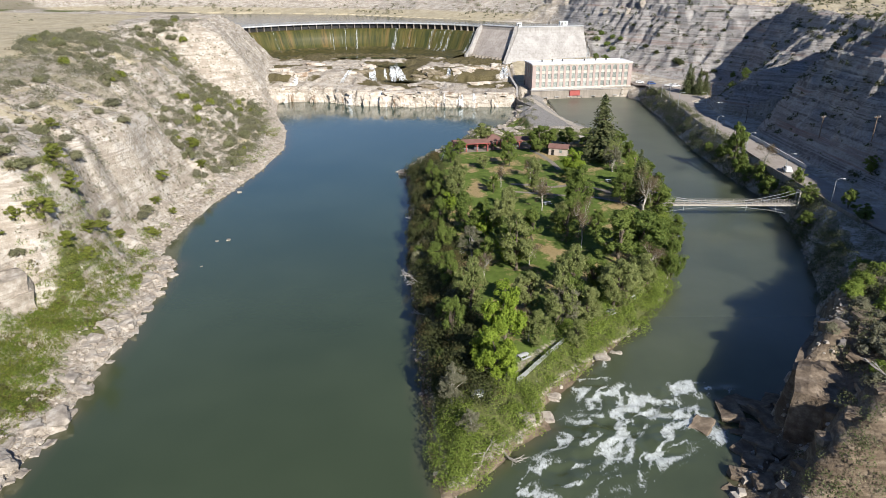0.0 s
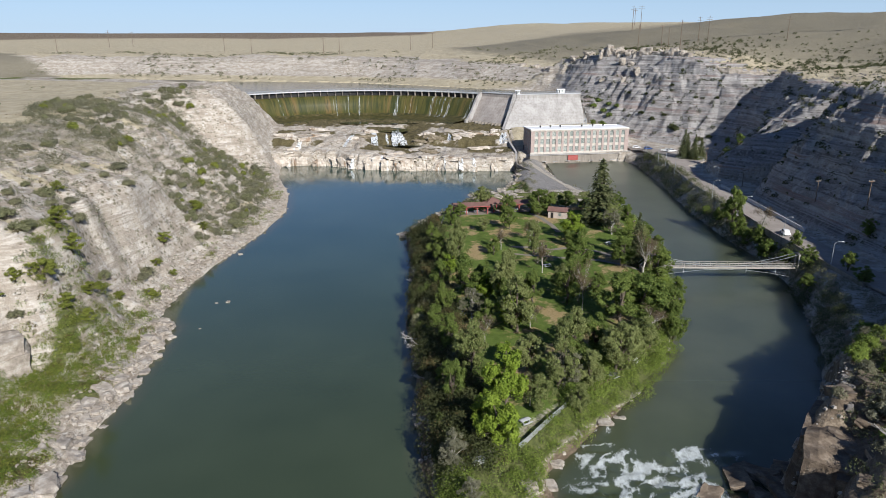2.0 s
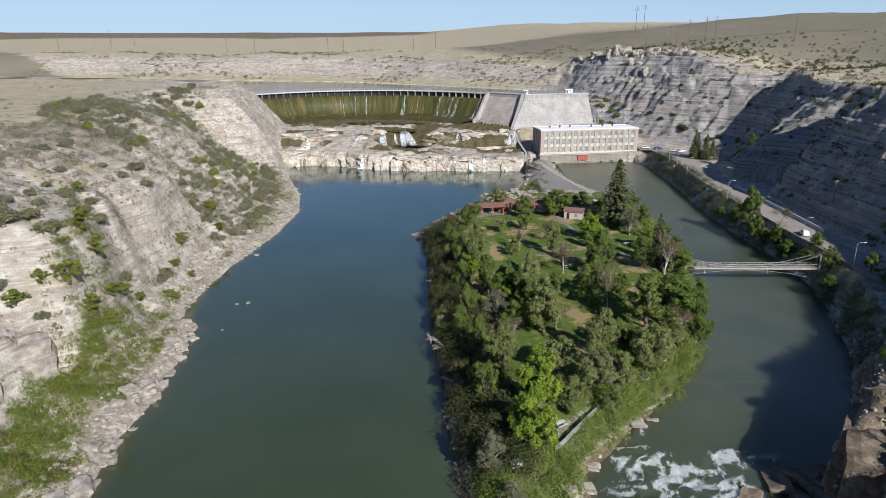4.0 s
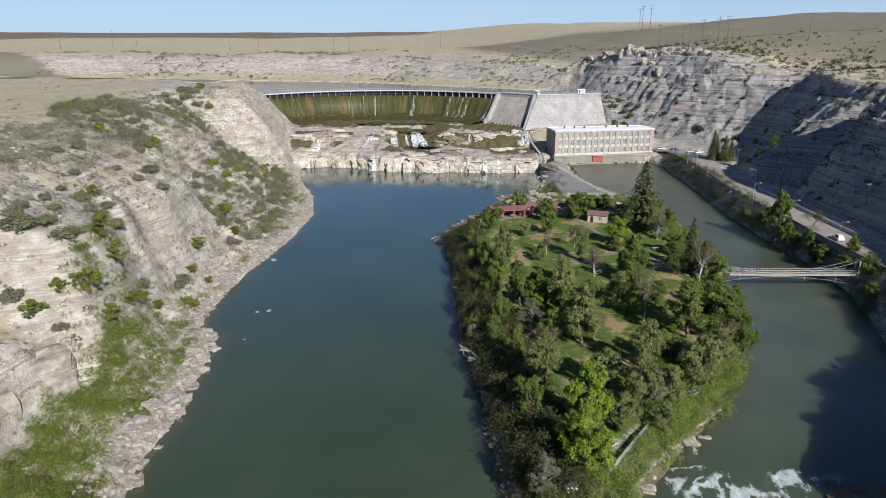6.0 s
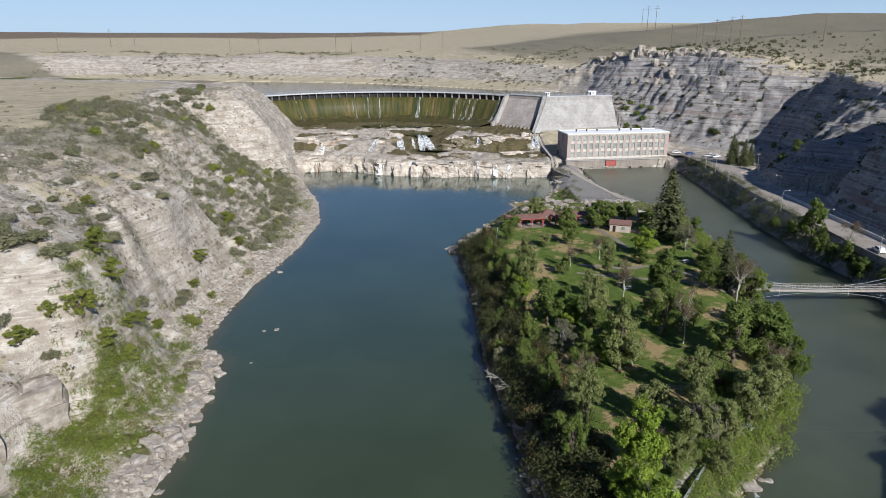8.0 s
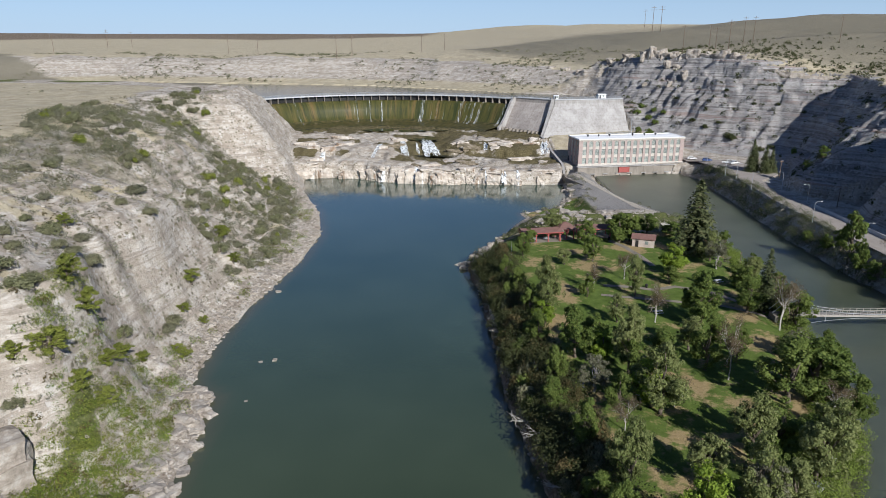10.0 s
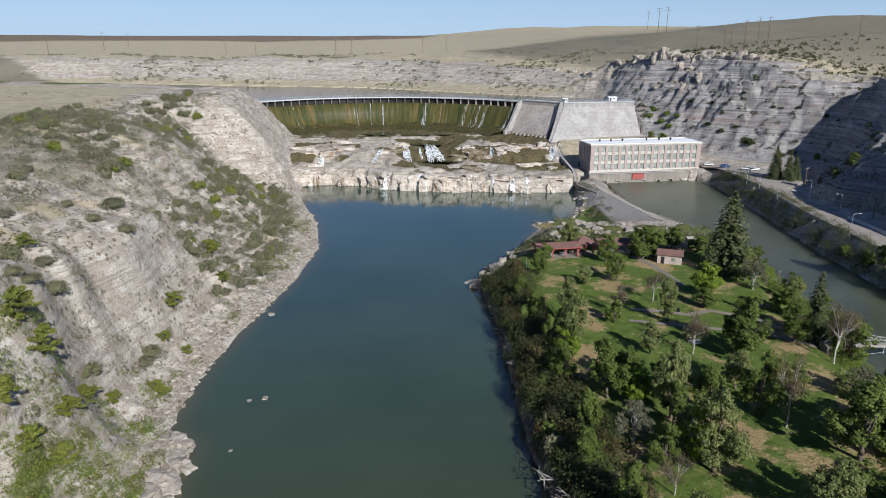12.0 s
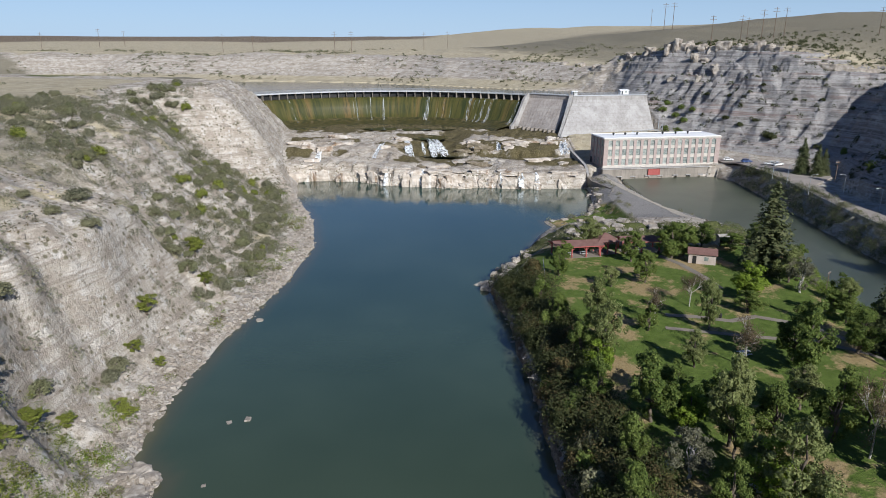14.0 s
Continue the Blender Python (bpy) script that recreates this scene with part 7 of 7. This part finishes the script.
def picnic_shelter(x, y, w, d, rot, label, raised=False):
    z = height_at(x, y)
    ob = base_of("picnic_shelter", pose(x, y, z, 0, 0, rot), label, "shelter", "picnic shelters")
    part("slab", boxes((-w / 2 - 0.4, -d / 2 - 0.4, -0.8, w / 2 + 0.4, d / 2 + 0.4, 0.06), bevel=0.02), MAT_PATH, ob)
    h = 2.7 if not raised else 3.2
    n = max(2, int(round(w / 4.0)))
    for i in range(n + 1):
        for s in (-1, 1):
            px = -w / 2 + w * i / n
            part("post", boxes((px - 0.14, s * d / 2 - 0.14, 0.06, px + 0.14, s * d / 2 + 0.14, h)), MAT_RED, ob)
            br = bmesh.new()
            for q in (-1, 1):
                tube(br, (px, s * d / 2, h - 0.9), (px + q * 0.85, s * d / 2, h - 0.05), 0.09, sides=4)
            part("brace", br, MAT_RED, ob)
    for s in (-1, 1):
        part("beam", boxes((-w / 2 - 0.5, s * d / 2 - 0.14, h, w / 2 + 0.5, s * d / 2 + 0.14, h + 0.32)), MAT_RED, ob)
    if raised:
        bm = bmesh.new()
        o = 0.9
        base = [bm.verts.new(p) for p in ((-w / 2 - o, -d / 2 - o, h + 0.3), (w / 2 + o, -d / 2 - o, h + 0.3), (w / 2 + o, d / 2 + o, h + 0.3), (-w / 2 - o, d / 2 + o, h + 0.3))]
        top = bm.verts.new((0, 0, h + 2.1))
        for i in range(4):
            bm.faces.new((base[i], base[(i + 1) % 4], top))
        bm.faces.new(base[::-1])
        part("roof", bm, MAT_RED_ROOF, ob)
    else:
        roof = prism([(-d / 2 - 0.7, h + 0.25), (0, h + 1.15), (d / 2 + 0.7, h + 0.25), (d / 2 + 0.7, h + 0.4), (0, h + 1.32), (-d / 2 - 0.7, h + 0.4)], -w / 2 - 0.8, w / 2 + 0.8)
        bmesh.ops.rotate(roof, cent=(0, 0, 0), matrix=Matrix.Rotation(math.pi / 2, 3, "Z"), verts=roof.verts)
        part("roof", roof, MAT_RED_ROOF, ob)
        part("fascia", boxes((-w / 2 - 0.85, -d / 2 - 0.78, h + 0.18, w / 2 + 0.85, -d / 2 - 0.7, h + 0.42), (-w / 2 - 0.85, d / 2 + 0.7, h + 0.18, w / 2 + 0.85, d / 2 + 0.78, h + 0.42)), MAT_RED, ob)
    return ob


picnic_shelter(11.5, 229.0, 11.5, 4.6, 9, "long open picnic shelter with red posts and a red roof")
picnic_shelter(19.5, 232.0, 4.6, 5.0, 9, "raised middle pavilion of the red picnic shelter", True)
picnic_shelter(29.0, 233.0, 9.5, 4.4, 4, "open picnic shelter with a dull red roof")
small_house("rest_room", 42.0, 223.0, height_at(42, 223), 6.4, 4.2, 2.5, "tan park rest room with a brown-red gable roof", -20, 1.0, MAT_TANWALL, MAT_RED_ROOF)
small_house("pump_shed", 53.0, 237.5, height_at(53, 237.5), 2.2, 2.2, 2.6, "small grey shed among the trees", 5, 0.4, MAT_GREYWOOD, MAT_GREYWOOD)


def picnic_table():
    ob = base_of("picnic_table", pose(0, 0, -200), "pale concrete picnic table with two benches on the lawn", "table", "picnic tables")
    part("tabletop", boxes((-1.0, -0.4, 0.70, 1.0, 0.4, 0.78), bevel=0.015), MAT_DECK, ob)
    for s in (-1, 1):
        part("bench", boxes((-1.0, s * 0.78 - 0.16, 0.40, 1.0, s * 0.78 + 0.16, 0.47), bevel=0.01), MAT_DECK, ob)
    for x in (-0.65, 0.65):
        part("leg", boxes((x - 0.07, -0.85, 0.32, x + 0.07, 0.85, 0.40), (x - 0.07, -0.3, -0.05, x + 0.07, -0.2, 0.70), (x - 0.07, 0.2, -0.05, x + 0.07, 0.3, 0.70)), MAT_GALV, ob)
    return ob


tables = [(0.5, 152, 70), (1.2, 144, 60), (5.5, 140.5, 80), (52, 191.7, 20), (15, 96.2, 35), (34, 112.5, 40), (30, 110.8, 35), (40, 119.5, 50), (16, 136, 10), (30.5, 173, 15), (46, 208, 70), (9.5, 228.5, 0), (13.5, 229.5, 0), (28, 233, 0)]
proto = picnic_table()
for i, (x, y, r) in enumerate(tables):
    m = pose(x, y, height_at(x, y) + (0.06 if 227 < y else 0.0), 0, 0, r)
    if i == 0:
        proto.matrix_world = m
    else:
        copy_thing(proto, m)


def litter_bin(x, y):
    ob = base_of("litter_bin", pose(x, y, height_at(x, y)), "dark round litter bin beside the path", "bin", "litter bins")
    part("drum", tube(bmesh.new(), (0, 0, 0), (0, 0, 0.85), 0.32, 0.34, 12), MAT_DARKSTEEL, ob)
    part("lid", tube(bmesh.new(), (0, 0, 0.85), (0, 0, 1.1), 0.36, 0.12, 12), MAT_DARKSTEEL, ob)


litter_bin(32.5, 188.5)
litter_bin(33, 229)


MAT_TRACK = plain("sandy_track", (0.36, 0.315, 0.25), (0.50, 0.45, 0.37), 0.5, 0.95)


def path_strip(name, line, w, material=MAT_PATH):
    pts = []
    for (ax, ay), (bx, by) in zip(line[:-1], line[1:]):
        n = max(2, int(math.hypot(bx - ax, by - ay) / 1.5))
        pts += [(ax + (bx - ax) * i / n, ay + (by - ay) * i / n) for i in range(n)]
    pts.append(line[-1])
    co, quads = [], []
    for i, (x, y) in enumerate(pts):
        a, b = pts[max(0, i - 1)], pts[min(len(pts) - 1, i + 1)]
        dx, dy = b[0] - a[0], b[1] - a[1]
        ln = math.hypot(dx, dy)
        nx, ny = -dy / ln * w / 2, dx / ln * w / 2
        for s in (-1, 0, 1):
            co.append((x + nx * s, y + ny * s, height_at(x + nx * s, y + ny * s) + 0.07))
        if i:
            k = 3 * i
            quads += [(k - 3, k - 2, k + 1, k), (k - 2, k - 1, k + 2, k + 1)]
    ob = quad_mesh(name, np.array(co), np.array(quads), material)
    return tagged(ob, "worn grey park path over the lawn", "path", kind="structure")


path_strip("park_path", [(33, 228), (36, 221), (38, 212), (39, 204)], 1.7)
path_strip("cross_path", [(22, 190), (28, 189), (34, 187), (40, 189), (48, 185), (56, 174)], 1.5)
path_strip("long_path", [(20, 184), (28, 182), (36, 180), (46, 178), (57, 171)], 1.3)
path_strip("causeway_track", [(46, 355), (49, 335), (53, 310), (57, 288), (58, 270), (54, 256)], 3.2, MAT_TRACK)


def fence(name, line, h, pitch, material, label, solid=0.0):
    """Posts with rails, or boards where solid is given, along a line of plan points."""
    ob = base_of(name, pose(0, 0, 0), label, "fence", "fences")
    for (ax, ay), (bx, by) in zip(line[:-1], line[1:]):
        n = max(1, int(math.hypot(bx - ax, by - ay) / pitch))
        prev = None
        for i in range(n + 1):
            x, y = ax + (bx - ax) * i / n, ay + (by - ay) * i / n
            z = height_at(x, y)
            part("post", tube(bmesh.new(), (x, y, z - 0.3), (x, y, z + h), 0.05, sides=6), material, ob)
            if prev:
                px, py, pz = prev
                bm = bmesh.new()
                if solid:
                    v = [bm.verts.new(p) for p in ((px, py, pz + 0.08), (x, y, z + 0.08), (x, y, z + solid), (px, py, pz + solid))]
                    f = bm.faces.new(v)
                    geo = bmesh.ops.extrude_face_region(bm, geom=[f])["geom"]
                    bmesh.ops.translate(bm, vec=(0.05, -0.05, 0), verts=[g for g in geo if isinstance(g, bmesh.types.BMVert)])
                    part("panel", bm, material, ob)
                else:
                    for k in (0.35, 0.7, 0.98):
                        tube(bm, (px, py, pz + h * k), (x, y, z + h * k), 0.03, sides=4)
                    part("rail", bm, material, ob)
            prev = (x, y, z)
    return ob


fence("slatted_fence", [(13.2, 89.8), (23.2, 102.4)], 1.25, 2.6, MAT_GALV, "pale grey slatted fence along the lawn's edge", 1.15)
fence("board_fence", [(24.5, 103.5), (33, 111.2), (45.7, 126.4)], 1.2, 2.6, MAT_WOOD, "dark wooden fence along the lawn's edge", 0.95)
fence("bank_fence", [(3.2, 90), (1.5, 110), (0.0, 128), (-1.2, 150), (-1.6, 172)], 1.15, 4.0, MAT_GALV, "thin wire fence above the river bank")
fence("point_fence", [(1, 214), (2.2, 224)], 1.1, 2.5, MAT_GALV, "short grey fence beside the shelter")
fence("lookout_rail", [(4.6, 86.4), (4.8, 83.8), (8.2, 83.6), (8.6, 86.0)], 1.1, 1.6, MAT_DARKSTEEL, "dark railing round a small lookout")


def valve_box(x, y):
    ob = base_of("service_box", pose(x, y, height_at(x, y), 0, 0, 20), "white metal service box inside the lookout rail", "box")
    part("case", boxes((-0.9, -0.5, -0.1, 0.9, 0.5, 0.7), bevel=0.04), MAT_WHITE, ob)
    part("lid", boxes((-0.95, -0.55, 0.7, 0.95, 0.55, 0.78), bevel=0.02), MAT_GALV, ob)


valve_box(6.5, 85.0)


# ---- poles
def street_lamp():
    ob = base_of("street_lamp", pose(0, 0, -200), "tall galvanised street lamp with a curved arm", "lamp", "street lamps")
    part("pole", tube(bmesh.new(), (0, 0, -0.3), (0, 0, 6.6), 0.11, 0.07, 8), MAT_GALV, ob)
    arm = bmesh.new()
    pts = [(0, 6.5), (0.4, 6.95), (1.0, 7.15), (1.8, 7.15)]
    for (x0, z0), (x1, z1) in zip(pts[:-1], pts[1:]):
        tube(arm, (x0, 0, z0), (x1, 0, z1), 0.05, sides=6)
    part("arm", arm, MAT_GALV, ob)
    part("lamp_head", boxes((1.6, -0.17, 7.02, 2.35, 0.17, 7.2), bevel=0.04), MAT_DECK, ob)
    return ob


lamp = street_lamp()
for i, (x, y, r) in enumerate(((103.0, 162, 0), (102.8, 187, 0), (102.9, 214, 0), (103.0, 241, 0), (106.2, 292, 0), (108.3, 311, 20), (108.2, 322, 20), (118.5, 292, 180), (115.8, 268, 180), (109, 345, 40))):
    m = pose(x, y, max(8.5, height_at(x, y)), 0, 0, r)
    if i == 0:
        lamp.matrix_world = m
    else:
        copy_thing(lamp, m)


def utility_pole(name, h, arms, label, group, gauge=1.0):
    ob = base_of(name, pose(0, 0, -200), label, "pole", group)
    part("pole", tube(bmesh.new(), (0, 0, -0.5), (0, 0, h), 0.17 * gauge, 0.11 * gauge, 8), MAT_WOOD, ob)
    for z, w in arms:
        part("crossarm", boxes((-w / 2, -0.1, h - z - 0.1, w / 2, 0.1, h - z + 0.12)), MAT_WOOD, ob)
        for x in (-w / 2 + 0.15, -w / 6, w / 6, w / 2 - 0.15):
            part("insulator", tube(bmesh.new(), (x, 0, h - z + 0.12), (x, 0, h - z + 0.4), 0.07, 0.05, 6), MAT_DECK, ob)
    return ob


def spread(proto, rows):
    for i, (x, y, s, r) in enumerate(rows):
        m = pose(x, y, height_at(x, y), 0, 0, r) @ Matrix.Diagonal((s, s, s, 1))
        if i == 0:
            proto.matrix_world = m
        else:
            copy_thing(proto, m @ Matrix.Diagonal((1 / proto.scale.x, 1 / proto.scale.y, 1 / proto.scale.z, 1)))


spread(utility_pole("utility_pole", 8.0, ((0.5, 2.2),), "wooden utility pole with a crossarm beside the road", "utility poles"), ((129, 315, 1.0, 20), (123.5, 262, 0.9, 20), (123.5, 209, 0.9, 20), (125.5, 186, 0.95, 10), (63.5, 205, 0.7, 40)))
spread(utility_pole("power_line_pole", 24.0, ((1.2, 5.0), (3.4, 6.0)), "tall brown power line pole on the hillside", "power line poles", 1.7),
       ((134, 463, 0.70, 10), (146, 452, 0.72, 10), (154, 462, 0.62, 10), (161, 459, 0.80, 10), (188, 500, 0.75, 5), (196, 503, 0.75, 5), (245, 485, 0.7, 5), (250, 900, 1.3, 0), (262, 905, 1.3, 0), (420, 1500, 1.6, 0),
        (-560, 1006, 1.0, 0), (-566, 1180, 1.2, 0), (-530, 1190, 1.0, 0), (-297, 948, 0.9, 0), (-225, 821, 0.85, 0), (-114, 674, 0.85, 0), (-104, 712, 0.8, 0), (-40, 930, 0.9, 0), (-10, 935, 0.9, 0)))


# ---- parked cars
def car(name, x, y, rot, paint, label, pickup=False):
    z = 8.82 if y < 362 else 7.4
    ob = base_of(name, pose(x, y, z, 0, 0, rot), label, "car", "parked cars")
    L, W = (5.6, 1.95) if pickup else (4.6, 1.8)
    prof = [(-L / 2, 0.35), (-L / 2, 0.95), (-L / 2 + 0.1, 1.05), (L / 2 - 1.5, 1.0), (L / 2 - 0.1, 0.88), (L / 2, 0.7), (L / 2, 0.35)]
    bm = prism(prof, -W / 2, W / 2)
    bmesh.ops.bevel(bm, geom=bm.edges[:], offset=0.07, segments=2, affect="EDGES")
    body = part("body", bm, paint, ob)
    x0, x1 = (-0.6, 1.5) if pickup else (-1.9, 1.2)
    cab = prism([(x0, 0.98), (x0 + 0.2, 1.68), (x1 - 0.8, 1.7), (x1, 1.0)], -W / 2 + 0.1, W / 2 - 0.1)
    bmesh.ops.bevel(cab, geom=cab.edges[:], offset=0.08, segments=2, affect="EDGES")
    part("cabin", cab, paint, ob)
    part("side_window", boxes((x0 + 0.25, -W / 2 + 0.06, 1.08, x1 - 0.55, W / 2 - 0.06, 1.55)), MAT_DARKSTEEL, ob)
    part("windscreen", prism([(x1 - 0.72, 1.6), (x1 - 0.1, 1.06), (x1 - 0.04, 1.08), (x1 - 0.66, 1.64)], -W / 2 + 0.2, W / 2 - 0.2), MAT_DARKSTEEL, ob)
    for sx in (-L / 2 + 0.85, L / 2 - 0.9):
        for sy in (-1, 1):
            wh = part("wheel", tube(bmesh.new(), (sx, sy * (W / 2 - 0.2), 0.33), (sx, sy * (W / 2 + 0.01), 0.33), 0.33, 0.33, 14), MAT_DARKSTEEL, ob)
            part("rim", tube(bmesh.new(), (sx, sy * (W / 2), 0.33), (sx, sy * (W / 2 + 0.03), 0.33), 0.19, 0.19, 10), MAT_GALV, wh)
    for sy in (-0.6, 0.6):
        part("headlight", boxes((L / 2 - 0.04, sy - 0.18, 0.62, L / 2 + 0.02, sy + 0.18, 0.78)), MAT_DECK, ob)
    if pickup:
        part("bed", boxes((-L / 2 + 0.15, -W / 2 + 0.12, 1.04, -0.7, W / 2 - 0.12, 1.09)), MAT_DARKSTEEL, ob)
    return ob


MAT_CARWHITE = plain("white_car_paint", (0.72, 0.72, 0.70), (0.8, 0.8, 0.79), 1.0, 0.3, bump=0.0)
MAT_CARBLUE = plain("blue_car_paint", (0.03, 0.07, 0.2), (0.05, 0.10, 0.26), 1.0, 0.3, bump=0.0)
car("parked_car", 111.2, 370.0, -10, MAT_CARWHITE, "white car parked beside the power house")
car("parked_car", 113.5, 356.5, 5, MAT_CARBLUE, "blue car parked in the yard")
car("pickup_truck", 123.5, 348.5, 25, MAT_CARWHITE, "white pickup truck parked in the yard", True)
car("pickup_truck", 121.5, 350.5, -18, MAT_CARWHITE, "white pickup truck parked askew in the yard", True)
car("parked_car", 106.0, 192.0, 80, MAT_CARWHITE, "white van parked on the road's edge")


# ---- driftwood
def driftwood(x, y, size, rot, seed):
    r = np.random.default_rng(seed)
    bm = bmesh.new()

    def grow(a, way, length, rad, level):
        b = a + way * length
        limb(bm, a, b, rad, rad * 0.5, r, 5, 2)
        if level < 2:
            for _ in range(4):
                w = (way + Vector(r.normal(0, 0.6, 3))).normalized()
                w.z = abs(w.z) * 0.5
                grow(a.lerp(b, r.uniform(0.3, 1.0)), w, length * 0.55, rad * 0.5, level + 1)

    grow(Vector((0, 0, 0.3)), Vector((1, 0, 0.12)).normalized(), size, 0.16, 0)
    ob = part("driftwood", bm, MAT_GREYWOOD, None)
    ob.matrix_world = pose(x, y, max(0, height_at(x, y)), 0, 0, rot)
    return tagged(ob, "bleached fallen branch lying on the river bank", "driftwood", "driftwood")


for i, (x, y, s, r) in enumerate(((-3, 133, 4.5, 190), (-5, 168, 3.0, 160), (-1, 128, 4, 200), (3, 81, 3.5, 70), (8.5, 77.5, 4, 250), (10, 76, 3, 300), (-1.5, 115, 3, 170), (63, 74, 3.5, 120))):
    driftwood(x, y, s, r, 600 + i)
